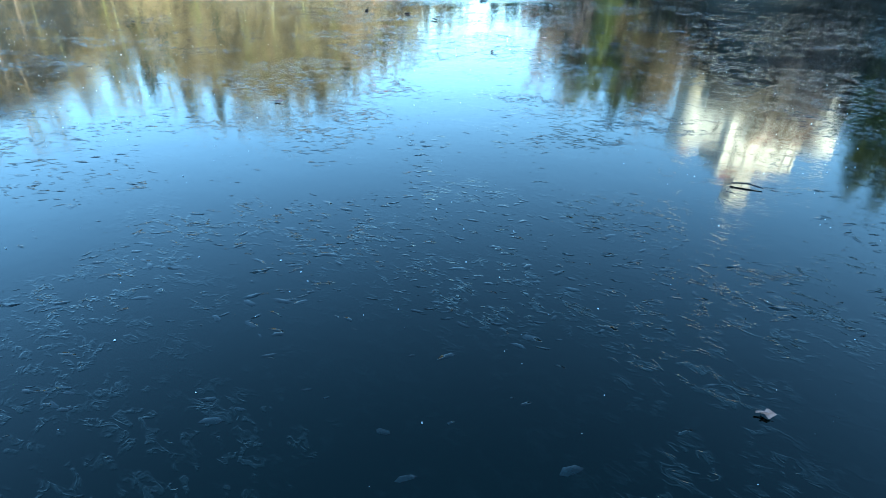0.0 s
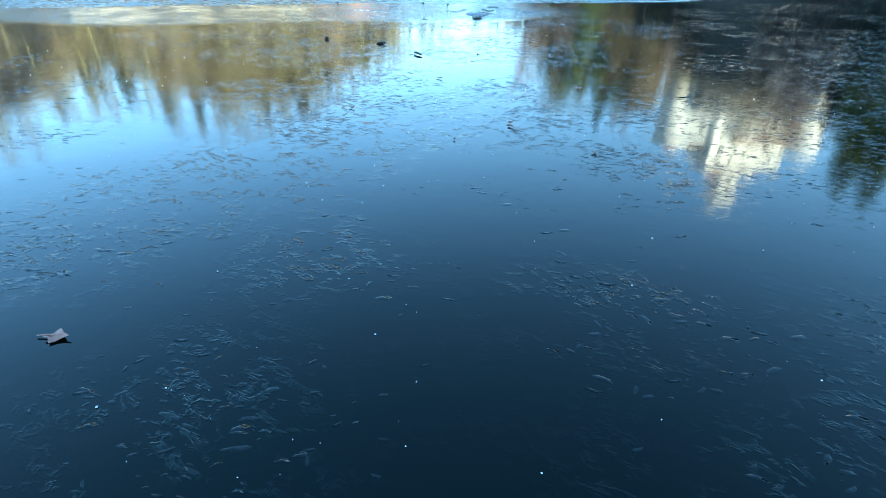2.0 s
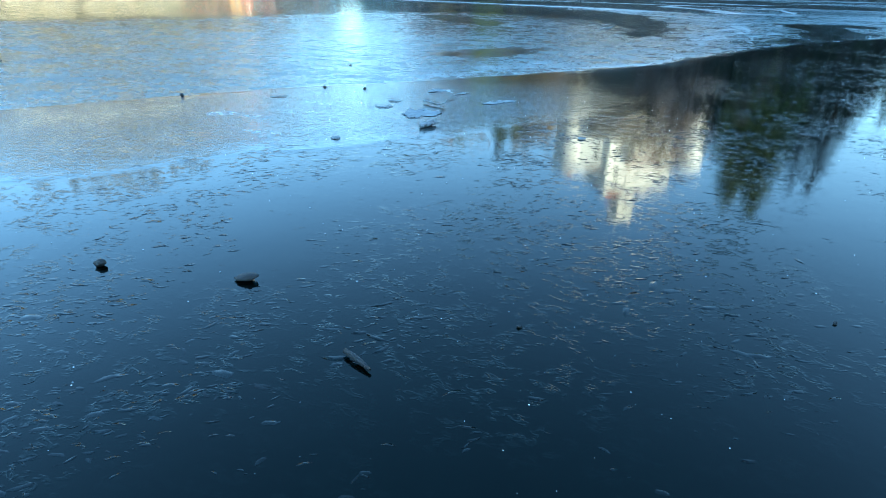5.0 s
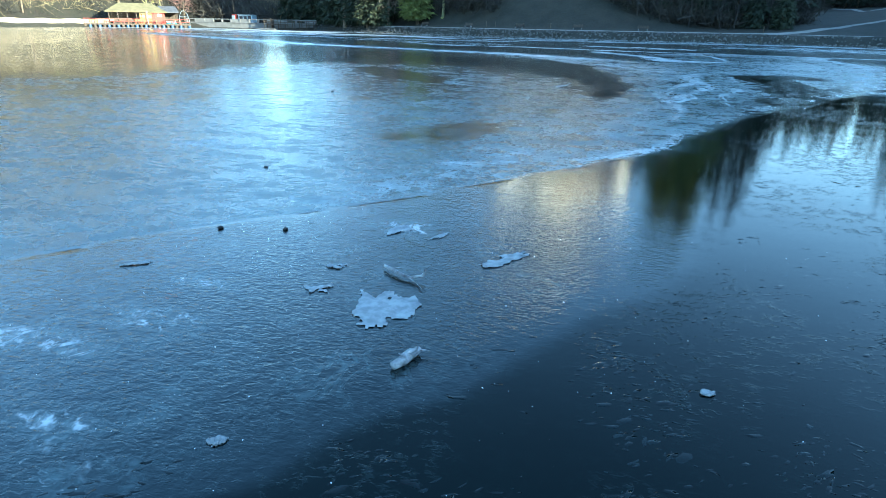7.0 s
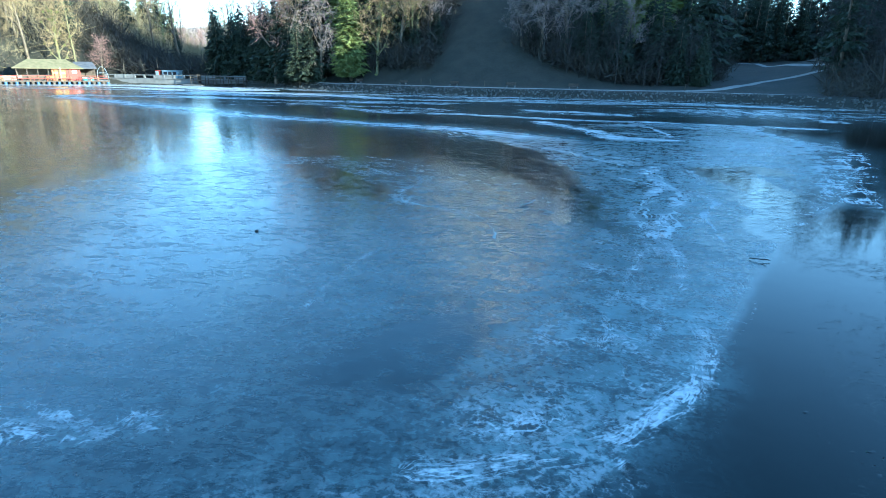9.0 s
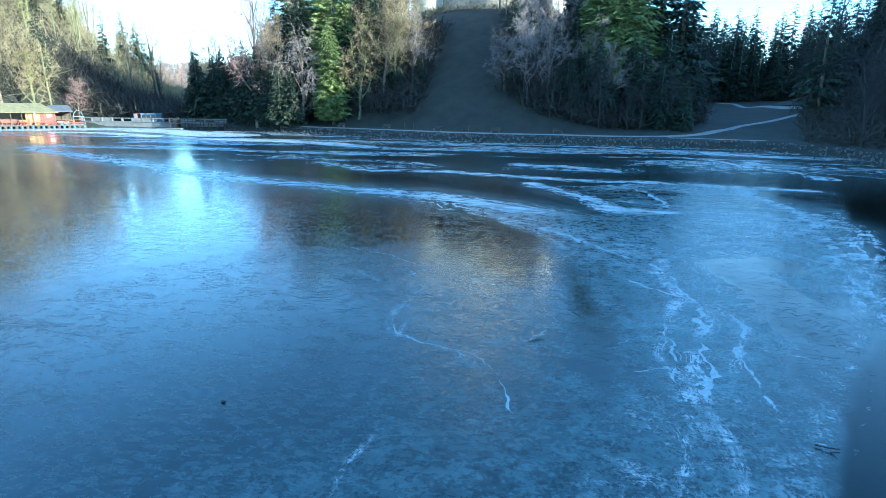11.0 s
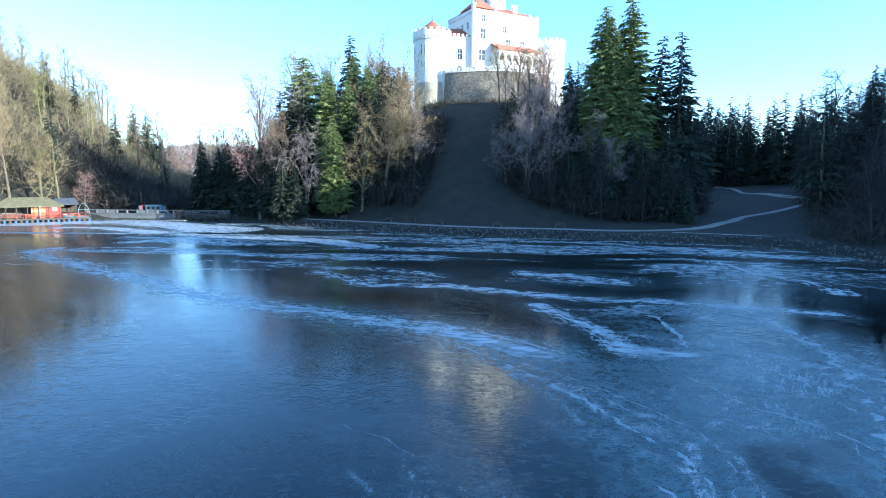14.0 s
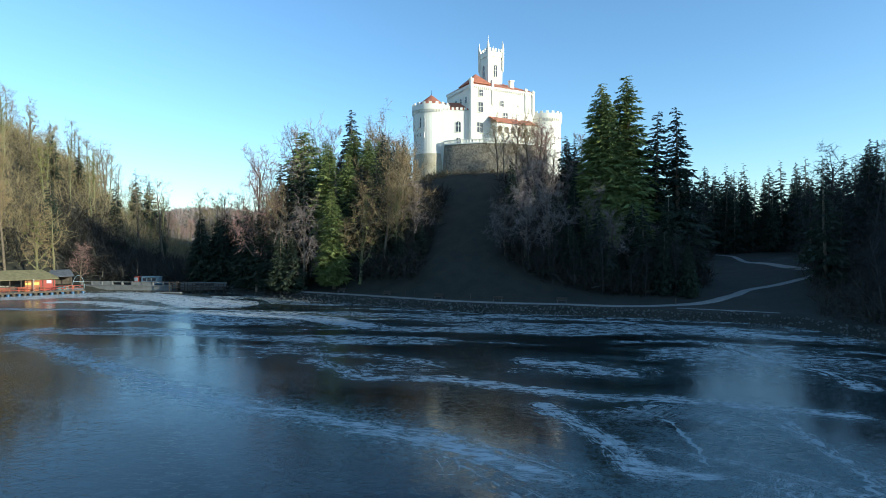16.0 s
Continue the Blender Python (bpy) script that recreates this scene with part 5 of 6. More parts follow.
# loggia: six arches under a red lean-to roof, in front of the main block
L0, L1, LY, LZ, LH = 5.6, 17.9, -3.2, 35.3, 5.7
count, pillar = 6, 0.55
pitch = (L1 - L0) / count
for k in range(count):
    x0, x1 = L0 + pitch * k, L0 + pitch * (k + 1)
    w = pitch - pillar
    arch = [(x, z) for x, z in arch_outline(w, 4.9, 10)]
    cx = (x0 + x1) / 2
    left, right = [pt for pt in arch[::-1] if pt[0] <= 0.001], [pt for pt in arch if pt[0] >= -0.001]
    outline = [(x0, LZ), (cx - w / 2, LZ), (cx - w / 2, LZ + 4.9 - w / 2)]
    outline += [(cx - w / 2 * math.cos(math.pi * j / 10), LZ + 4.9 - w / 2 + w / 2 * math.sin(math.pi * j / 10)) for j in range(1, 10)]
    outline += [(cx + w / 2, LZ + 4.9 - w / 2), (cx + w / 2, LZ), (x1, LZ), (x1, LZ + LH), (x0, LZ + LH)]
    piece = slab(outline, 0.45)
    ob = part("arch", piece, M_WHITE, castle)
    ob.matrix_basis = Matrix.Translation((0, LY + 0.45, 0))
    part("loggia_rail", box(cx - w / 2, LY + 0.1, LZ, cx + w / 2, LY + 0.3, LZ + 1.0), M_WHITE, ob)
part("loggia_base", box(L0, LY, 28, L1, 0.05, LZ), M_WHITE, castle)
for u in (L0, L1 - 0.4):
    part("loggia_end", box(u, LY + 0.45, LZ, u + 0.4, 0.02, LZ + LH), M_WHITE, castle)
lr = bmesh.new()
ring = [(L0 - 0.4, LY - 0.5, LZ + LH), (L1 + 0.4, LY - 0.5, LZ + LH), (L1 + 0.4, -0.02, LZ + LH + 1.9), (L0 - 0.4, -0.02, LZ + LH + 1.9)]
lo = [lr.verts.new(v) for v in ring]
hi = [lr.verts.new((v[0], v[1], v[2] + 0.22)) for v in ring]
lr.faces.new(lo[::-1])
lr.faces.new(hi)
for k in range(4):
    lr.faces.new((lo[k], lo[(k + 1) % 4], hi[(k + 1) % 4], hi[k]))
part("loggia_roof", lr, M_TILE, castle, "red tiled lean-to roof")

# the stone bastion with its terrace and balustrade
bastion = thing("bastion", pose(0, 0, 0), "rubble stone bastion with a white balustrade on top", "castle wall")
FOOT = [(-19.0, 154.5), (-19.2, 149.4), (-17.8, 147.2), (-12.0, 146.0), (-6.0, 146.0), (0.0, 148.0), (4.5, 151.6), (7.0, 156.0)]
outline = spline(FOOT, 0.7)
centre = Vector((-7, 152, 0))


def terrace_band(lo, hi, out_lo, out_hi, depth=None):
    """A wall along the bastion's edge between two heights, leaning by the given overhangs."""
    bm = bmesh.new()
    rows = []
    for x, y in outline:
        w = (Vector((x, y, 0)) - centre).normalized()
        cols = [Vector((x, y, lo)) + w * out_lo, Vector((x, y, hi)) + w * out_hi]
        inner = depth if depth else 3.0
        cols += [Vector((x, y, hi)) + w * (out_hi - inner), Vector((x, y, lo)) + w * (out_lo - inner)]
        rows.append([bm.verts.new(c) for c in cols])
    for a, b in zip(rows[:-1], rows[1:]):
        for j in range(4):
            bm.faces.new((a[j], b[j], b[(j + 1) % 4], a[(j + 1) % 4]))
    bm.faces.new(rows[0])
    bm.faces.new(rows[-1][::-1])
    bmesh.ops.recalc_face_normals(bm, faces=bm.faces[:])
    return bm


part("bastion_wall", terrace_band(21.0, 34.9, 0.9, 0.0), M_BASTION, bastion)
part("terrace_edge", terrace_band(34.9, 35.2, 0.22, 0.22, 1.0), M_WHITE, bastion)
part("coping", terrace_band(35.85, 36.05, 0.12, 0.12, 0.36), M_WHITE, bastion)
floor_bm = bmesh.new()
floor_bm.faces.new([floor_bm.verts.new((x, y, 34.85)) for x, y in outline] + [floor_bm.verts.new((6.0, 160, 34.85)), floor_bm.verts.new((-18, 156, 34.85))])
part("terrace_floor", floor_bm, M_PATH, bastion)
rail = bmesh.new()
for k, (x, y) in enumerate(spline(FOOT, 0.33)):
    w = (Vector((x, y, 0)) - centre).normalized()
    bmesh.ops.create_cube(rail, size=1.0, matrix=Matrix.LocRotScale((x - w.x * 0.05, y - w.y * 0.05, 35.53), Euler((0, 0, math.atan2(w.y, w.x))), (0.16, 0.15 if k % 8 else 0.4, 0.66)))
tagged(part("balusters", rail, M_WHITE, bastion), kind="stuff")


# ---------------------------------------------------------------- shore: bank stones, path, roads
def ribbon(name, points, width, lift, material, label, category, wobble=0.15, cols=5):
    """A way laid on the ground along a curve."""
    c = spline(points, 0.8)
    t = np.gradient(c, axis=0)
    t /= np.linalg.norm(t, axis=1)[:, None]
    nrm = np.stack([-t[:, 1], t[:, 0]], 1)
    s = np.linspace(-0.5, 0.5, cols)
    edge = width * (1 + wobble * (fbm(c[:, 0], c[:, 1], 2.0, 3, 61) - 0.5))
    px = c[:, 0:1] + nrm[:, 0:1] * s[None] * edge[:, None]
    py = c[:, 1:2] + nrm[:, 1:2] * s[None] * edge[:, None]
    pz = ground(px, py) + lift - 0.12 * (np.abs(s[None]) > 0.49)
    n = len(c)
    verts = np.stack([px, py, pz], -1).reshape(-1, 3).tolist()
    faces = [(i * cols + j, i * cols + j + 1, (i + 1) * cols + j + 1, (i + 1) * cols + j) for i in range(n - 1) for j in range(cols - 1)]
    ob = mesh_object(name, verts, faces, material, smooth=True)
    return tagged(ob, label, category, kind="structure")


def off_shore(points, d):
    """The points moved off the shoreline, away from the lake."""
    p = np.array(points, float)
    t = np.gradient(p, axis=0)
    t /= np.linalg.norm(t, axis=1)[:, None]
    return [tuple(q) for q in p + d * np.stack([-t[:, 1], t[:, 0]], 1)]


ribbon("path", off_shore(SHORE_NORTH[4:12], 3.9) + [(20.6, 95.2), (28, 98.2), (33.2, 103.0), (37, 107.4), (43, 108.2), (52, 108.8)], 1.9, 0.10, M_PATH, "pale gravel path along the lake shore", "path")
ribbon("road", [(50, 113), (51, 128), (53.4, 148.6), (56.5, 166), (54.5, 171)], 1.4, 0.12, M_PATH, "pale gravel road climbing through the wood", "road")
ribbon("track", [(21, 92.0), (27, 90.2), (33, 88.0)], 0.7, 0.06, M_PATH, "narrow trodden track beside the path", "path")

r = random.Random(9)
stone_v, stone_f = [], []
bank = spline(SHORE_NORTH[1:] + SHORE_EAST[:3], 0.33)
for k in range(len(bank) - 1):
    way = bank[k + 1] - bank[k]
    way /= np.linalg.norm(way) + 1e-9
    for _ in range(4):
        d = r.uniform(-0.25, 1.9)
        x, y = bank[k] + np.array([-way[1], way[0]]) * d + r.uniform(-0.2, 0.2)
        size = r.uniform(0.12, 0.34)
        z = max(-0.02, 1.15 * float(smooth01(d / 2.2))) + r.uniform(-0.05, 0.08)
        base = len(stone_v)
        m = Matrix.LocRotScale((x, y, z), Euler((r.uniform(0, 3), r.uniform(0, 3), r.uniform(0, 3))), (size, size * r.uniform(0.6, 1), size * r.uniform(0.5, 0.9)))
        for i in range(8):
            stone_v.append(m @ Vector(((i & 1) * 2 - 1, (i >> 1 & 1) * 2 - 1, (i >> 2) * 2 - 1)).normalized().lerp(random_dir(r), 0.25))
        stone_f += [tuple(base + i for i in q) for q in ((0, 2, 3, 1), (4, 5, 7, 6), (0, 1, 5, 4), (2, 6, 7, 3), (0, 4, 6, 2), (1, 3, 7, 5))]
tagged(mesh_object("bank_stones", stone_v, stone_f, M_STONE), "grey rubble stones lining the lake bank", "bank stones", kind="stuff")

M_CONCRETE = surface("weathered_concrete", (0.13, 0.13, 0.125), (0.22, 0.215, 0.20), 0.9, 0.9, 0.4, (0.09, 0.09, 0.08))
M_CREAM = surface("pale_stone_wall", (0.34, 0.29, 0.19), (0.46, 0.40, 0.28), 0.9, 0.9, 0.5, (0.36, 0.32, 0.24))
M_DARKWOOD = surface("dark_wood", (0.05, 0.038, 0.028), (0.11, 0.085, 0.06), 4.0, 0.8, 0.4, vary=0.3)
M_GREYWOOD = surface("silvered_boards", (0.30, 0.28, 0.25), (0.44, 0.41, 0.36), 3.0, 0.85, 0.4, (0.2, 0.18, 0.15), vary=0.4)
M_RED = surface("red_painted_boards", (0.26, 0.036, 0.022), (0.34, 0.06, 0.035), 2.0, 0.6, 0.3, vary=0.3)
M_ORANGE = surface("orange_varnished_wood", (0.32, 0.11, 0.03), (0.40, 0.16, 0.05), 3.0, 0.5, 0.3, vary=0.3)
M_YELLOW = surface("yellow_sign", (0.75, 0.55, 0.08), (0.82, 0.62, 0.12), 2.0, 0.5, 0.1)
M_SHINGLE = surface("mossy_shingles", (0.12, 0.105, 0.05), (0.20, 0.175, 0.09), 1.6, 0.95, 0.7, (0.14, 0.14, 0.06))
M_SLATE = surface("dark_slate_roof", (0.05, 0.055, 0.065), (0.10, 0.105, 0.12), 1.5, 0.7, 0.4)
M_BLUE = surface("blue_plastic", (0.03, 0.08, 0.17), (0.05, 0.11, 0.21), 2.0, 0.45, 0.1)
M_PANEL = surface("pale_blue_grey_panel", (0.20, 0.27, 0.32), (0.28, 0.35, 0.40), 1.0, 0.5, 0.1, (0.35, 0.38, 0.4))
M_SIGN = surface("white_sign", (0.74, 0.74, 0.72), (0.80, 0.80, 0.78), 2.0, 0.5, 0.1)
M_TEAL = surface("teal_fibreglass", (0.10, 0.38, 0.40), (0.16, 0.46, 0.47), 1.5, 0.35, 0.1)


# the dam with its parapet
dam = thing("dam_wall", pose(-96.5, 120.4, 0), "weathered concrete dam with a pierced parapet", "dam wall", kind="structure")
part("wall", box(0, 0, -1.2, 34, 0.9, 1.2, 0.05), M_CONCRETE, dam)
part("coping", box(-0.1, -0.12, 1.2, 34.1, 1.0, 1.34, 0.03), M_CONCRETE, dam)
for k in range(15):
    x = 0.2 + 2.4 * k
    part("parapet_post", box(x - 0.18, 0.2, 1.34, x + 0.18, 0.55, 2.12, 0.03), M_CONCRETE, dam)
    if k < 14:
        part("parapet_rail", box(x + 0.18, 0.26, 1.92, x + 2.22, 0.5, 2.1, 0.02), M_CONCRETE, dam)
        if k % 4 not in (0, 3):
            part("parapet_panel", box(x + 0.18, 0.3, 1.34, x + 2.22, 0.46, 1.92), M_CONCRETE, dam)

# footbridge over the sluice
sluice = thing("sluice_bridge", pose(-74.5, 118.6, 0), "dark wooden footbridge with rails over the sluice", "footbridge")
part("deck", box(0, 0, 1.0, 12.5, 1.3, 1.14, 0.02), M_DARKWOOD, sluice)
part("landing", box(-0.8, -1.6, 0.02, 3.6, -0.3, 0.22, 0.03), M_CONCRETE, sluice)
for k in range(8):
    for y in (0.05, 1.15):
        part("post", box(k * 1.75 + 0.05, y, -0.3, k * 1.75 + 0.2, y + 0.13, 2.25 - 0.06 * k, 0.015), M_DARKWOOD, sluice)
for y in (0.08, 1.18):
    for z in (1.55, 2.02):
        v, f = tube([(0, y, z + 0.15), (6, y, z - 0.05), (12.4, y, z - 0.22)], [0.055] * 3, 6)
        mesh_object("rail", v, f, M_DARKWOOD, sluice)
part("gate_frame", box(1.6, 0.2, -0.3, 1.85, 1.1, 2.35, 0.02), M_DARKWOOD, sluice)

# trailer kiosk behind the dam
kiosk = thing("trailer_kiosk", pose(-83.6, 122.6, gz(-81, 123) - 0.35), "pale blue-grey trailer kiosk with windows, parked behind the dam", "kiosk")
part("body", box(0, 0, 0.45, 3.7, 2.1, 2.15, 0.12), M_PANEL, kiosk)
part("roof", box(-0.08, -0.12, 2.15, 3.78, 2.2, 2.26, 0.03), M_PANEL, kiosk)
for x in (0.4, 1.5, 2.6):
    pane = part("window", box(x, -0.03, 1.3, x + 0.85, 0.02, 1.95), M_GLASS, kiosk)
    part("window_frame", box(x - 0.07, -0.025, 1.21, x + 0.92, 0.0, 1.28), M_PANEL, pane)
for x in (0.9, 2.9):
    bmw = bmesh.new()
    bmesh.ops.create_cone(bmw, cap_ends=True, segments=20, radius1=0.33, radius2=0.33, depth=0.2, matrix=Matrix.Translation((x, 0.1, 0.33)) @ Matrix.Rotation(math.pi / 2, 4, "X"))
    wheel = part("wheel", bmw, M_SLATE, kiosk)
    bmr = bmesh.new()
    bmesh.ops.create_cone(bmr, cap_ends=True, segments=16, radius1=0.18, radius2=0.18, depth=0.22, matrix=Matrix.Translation((x, 0.1, 0.33)) @ Matrix.Rotation(math.pi / 2, 4, "X"))
    part("rim", bmr, M_PANEL, wheel)
stand = thing("vending_box", pose(-85.4, 122.8, gz(-85, 123)), "small red box standing beside the kiosk", "box")
part("cabinet", box(0, 0, 0, 0.95, 0.8, 1.9, 0.05), M_RED, stand)
part("front_panel", box(0.1, -0.03, 0.9, 0.85, 0.0, 1.7), M_PANEL, stand)

# pale wall along the west shore
wall_pts = spline([(-104.5, 106.0), (-109, 96), (-114.6, 75), (-116.6, 50)], 1.5)
wv, wf = [], []
for k, (x, y) in enumerate(wall_pts):
    h = 1.55 + 0.08 * math.sin(k * 1.7)
    for dx, z in ((0.0, -0.8), (0.0, h), (-0.7, h), (-0.7, -0.8)):
        wv.append((x + dx, y, z))
for k in range(len(wall_pts) - 1):
    for j in range(4):
        wf.append((4 * k + j, 4 * k + 4 + j, 4 * k + 4 + (j + 1) % 4, 4 * k + (j + 1) % 4))
tagged(mesh_object("shore_wall", wv, wf, M_CREAM), "pale sunlit stone wall along the shore", "wall", kind="structure")

# ---------------------------------------------------------------- boathouse on its floating deck
HUT = pose(-104.5, 106.0, 0, 0, 0, 42.9)
deck = thing("floating_deck", HUT, "wooden deck floating on blue and white drums", "deck")
for k in range(23):
    x = -4.6 + 0.9 * k
    part("plank", box(x, -2.4, 0.66, x + 0.86, 6.4, 0.74), M_GREYWOOD, deck)
part("front_beam", box(-4.7, -2.5, 0.5, 16.2, -2.36, 0.76), M_DARKWOOD, deck)
for k in range(24):
    x = -4.4 + 0.88 * k
    for y in (-2.1,):
        part("float_drum", drum(0.3, -0.12, 0.62, 14, cx=x, cy=y), M_BLUE if k % 2 else M_DARKWOOD, deck)
for k in range(12):
    x = -4.5 + 1.85 * k
    part("rail_post", box(x, -2.38, 0.74, x + 0.1, -2.28, 1.75), M_DARKWOOD if k % 2 else M_RED, deck)
for z in (1.15, 1.68):
    part("rail", box(-4.5, -2.36, z, 15.9, -2.29, z + 0.09), M_RED, deck)

hut = thing("boathouse", HUT @ Matrix.Translation((0, 0, 0.75)), "boathouse bar with a mossy shingle roof and red boards", "boathouse")
for k in range(7):
    for y in (0.0, 5.2):
        part("post", box(0.1 + 1.78 * k, y, 0, 0.26 + 1.78 * k, y + 0.16, 2.5, 0.02), M_DARKWOOD, hut)
part("back_wall", box(0.2, 5.1, 0, 11.1, 5.25, 2.5), M_GREYWOOD, hut)
part("end_wall", box(0.1, 0.2, 0, 0.22, 5.1, 2.5), M_GREYWOOD, hut)
part("counter_wall", box(1.0, 0.3, 0, 4.6, 0.44, 1.1, 0.02), M_DARKWOOD, hut)
red = part("red_wall", box(8.6, 0.05, 0, 11.15, 0.2, 2.4, 0.02), M_RED, hut, "bright red boarded wall")
part("sign", box(9.7, 0.0, 1.5, 10.5, 0.045, 2.1), M_SIGN, red)
part("side_wall", box(11.0, 0.2, 0, 11.15, 5.1, 2.4), M_RED, hut)
for x in (6.1, 7.4):
    board = part("shutter", box(x, 0.08, 0.9, x + 1.15, 0.18, 2.2, 0.02), M_ORANGE, hut, "orange varnished shutter")
    part("sign_stripe", box(x + 0.1, 0.05, 1.3, x + 1.05, 0.078, 1.75), M_YELLOW, board)
part("bar_front", box(5.0, 0.1, 0, 8.5, 0.25, 0.9, 0.02), M_ORANGE, hut)
roof = part("roof", pyramid_roof(0.1, 0, 11.2, 5.3, 2.5, 1.75, 6.6, 0.55), M_SHINGLE, hut, "mossy khaki shingle roof")
for k in range(9):
    part("gutter_bracket", box(0.2 + 1.3 * k, -0.66, 2.28, 0.28 + 1.3 * k, -0.5, 2.36), M_DARKWOOD, roof)


def table_set(x, y, material):
    """A beer table with two benches."""
    t = thing("picnic_table", HUT @ Matrix.Translation((x, y, 0.745)), "red-brown wooden picnic table on the deck", "table", "tables on the deck")
    part("tabletop", box(-0.9, -0.35, 0.70, 0.9, 0.35, 0.76, 0.01), material, t)
    for s in (-1, 1):
        part("bench_seat", box(-0.9, s * 0.72 - 0.15, 0.42, 0.9, s * 0.72 + 0.15, 0.47, 0.01), material, t)
    for sx in (-0.7, 0.7):
        part("leg", box(sx - 0.05, -0.8, 0.36, sx + 0.05, 0.8, 0.42), material, t)
        for sy in (-0.3, 0.3):
            part("leg", box(sx - 0.05, sy - 0.05, 0.0, sx + 0.05, sy + 0.05, 0.70), material, t)
    return t


for k, (x, y) in enumerate(((-2.8, -1.2), (0.2, -1.2), (3.0, -1.3), (5.8, -1.2), (8.6, -1.2), (11.6, -1.0), (13.6, 0.6))):
    table_set(x, y, M_RED if k % 2 else M_ORANGE)

shed = thing("boat_shed", HUT @ Matrix.Translation((10.2, 6.6, 0.75)), "open boat shed with a dark slate roof", "shed")
for x in (0.0, 3.9):
    for y in (0, 3.2):
        part("post", box(x, y, 0, x + 0.14, y + 0.14, 2.6, 0.02), M_DARKWOOD, shed)
part("back_wall", box(0, 3.3, 0, 4.0, 3.4, 2.5), M_DARKWOOD, shed)
part("roof", pyramid_roof(0, 0, 4.04, 3.4, 2.6, 1.3, 3.6, 0.4), M_SLATE, shed)
v, f = tube([(15.2 + 1.1 * math.cos(w), 0.9, 0.75 + 2.9 * math.sin(w)) for w in np.linspace(0, math.pi, 13)], [0.04] * 13, 8)
arch = thing("arch_frame", HUT, "pale blue-grey tubular arch standing on the deck", "arch frame")
mesh_object("hoop", v, f, M_PANEL, arch, smooth=True)
part("crossbar", box(14.2, 0.86, 2.3, 16.2, 0.94, 2.38), M_PANEL, arch)
boat = thing("pedal_boat", HUT @ Matrix.Translation((12.4, 1.6, 0.75)), "upturned teal pedal boat on the deck", "boat")
hull = bmesh.new()
bmesh.ops.create_uvsphere(hull, u_segments=18, v_segments=9, radius=1.0, matrix=Matrix.Diagonal((1.15, 0.65, 0.55, 1)))
bmesh.ops.bisect_plane(hull, geom=hull.verts[:] + hull.edges[:] + hull.faces[:], plane_co=(0, 0, 0.02), plane_no=(0, 0, -1), clear_outer=True)
part("hull", hull, M_TEAL, boat, smooth=True)
part("keel", box(-1.0, -0.05, 0.50, 1.0, 0.05, 0.6, 0.02), M_SIGN, boat)
mast = thing("lamp_post", HUT @ Matrix.Translation((7.6, -2.0, 0.75)), "pale post with a small lamp on the deck", "lamp post")
part("pole", drum(0.06, 0, 2.3, 8), M_GREYWOOD, mast)
part("lamp_head", drum(0.16, 2.3, 2.55, 10, 0.08), M_GREYWOOD, mast)


# ---------------------------------------------------------------- benches and small posts along the path
def bench_model():
    b = thing("park_bench", Matrix.Identity(4), "dark wooden park bench beside the path", "bench", "benches along the path")
    for k in range(4):
        part("seat_slat", box(-0.85, -0.22 + 0.12 * k, 0.43, 0.85, -0.12 + 0.12 * k, 0.47, 0.008), M_DARKWOOD, b)
    for k in range(3):
        part("back_slat", box(-0.85, 0.24 + 0.03 * k, 0.55 + 0.13 * k, 0.85, 0.28 + 0.03 * k, 0.65 + 0.13 * k, 0.008), M_DARKWOOD, b)
    for x in (-0.65, 0.65):
        part("leg", box(x - 0.05, -0.2, 0, x + 0.05, 0.2, 0.43, 0.01), M_CONCRETE, b)
        part("back_post", box(x - 0.04, 0.2, 0.0, x + 0.04, 0.27, 0.95, 0.01), M_DARKWOOD, b)
    return b


first = bench_model()
for k, (x, y, turn) in enumerate(((-33.8, 109.2, -24), (-24.2, 104.9, -25), (-14.4, 100.6, -22), (-4.6, 97.6, -8), (5.3, 96.6, -6))):
    m = pose(x, y, gz(x, y) - 0.02, 0, 0, turn)
    if k == 0:
        first.matrix_basis = m
    else:
        copy_thing(first, m)
for x, y, h in ((-20.6, 103.4, 1.1), (-18.9, 103.0, 1.0), (-9.0, 99.0, 0.9), (21.8, 95.2, 1.0), (-58, 121, 1.3), (-55, 118.5, 1.2)):
    p_ob = thing("marker_post", pose(x, y, gz(x, y)), "short wooden marker post beside the path", "post", "posts along the path")
    part("stake", box(-0.06, -0.06, -0.1, 0.06, 0.06, h, 0.015), M_DARKWOOD, p_ob)
    part("cap", box(-0.09, -0.09, h, 0.09, 0.09, h + 0.08, 0.02), M_DARKWOOD, p_ob)


# ---------------------------------------------------------------- brushwood under the trees
def brush(name, count, inside, box4, low, high, material, seed, label, wide=0.05):
    """Twiggy undergrowth, too fine to count."""
    r = random.Random(seed)
    v, f = [], []
    pts = np.array([(r.uniform(box4[0], box4[2]), r.uniform(box4[1], box4[3])) for _ in range(count * 4)])
    d, z = lake_distance(pts[:, 0], pts[:, 1]), ground(pts[:, 0], pts[:, 1])
    done = 0
    for (x, y), dd, zz in zip(pts, d, z):
        if done >= count or not inside(x, y, dd):
            continue
        done += 1
        h = r.uniform(low, high)
        for _ in range(11):
            a = Vector((x + r.gauss(0, 0.3 * h), y + r.gauss(0, 0.3 * h), zz - 0.1 + r.uniform(0, 0.5) * h))
            way = random_dir(r, 0.9)
            sliver(v, f, a, a + way * h * r.uniform(0.4, 0.9), wide * h, random_dir(r))
    return tagged(mesh_object(name, v, f, material), label, "undergrowth", kind="stuff")


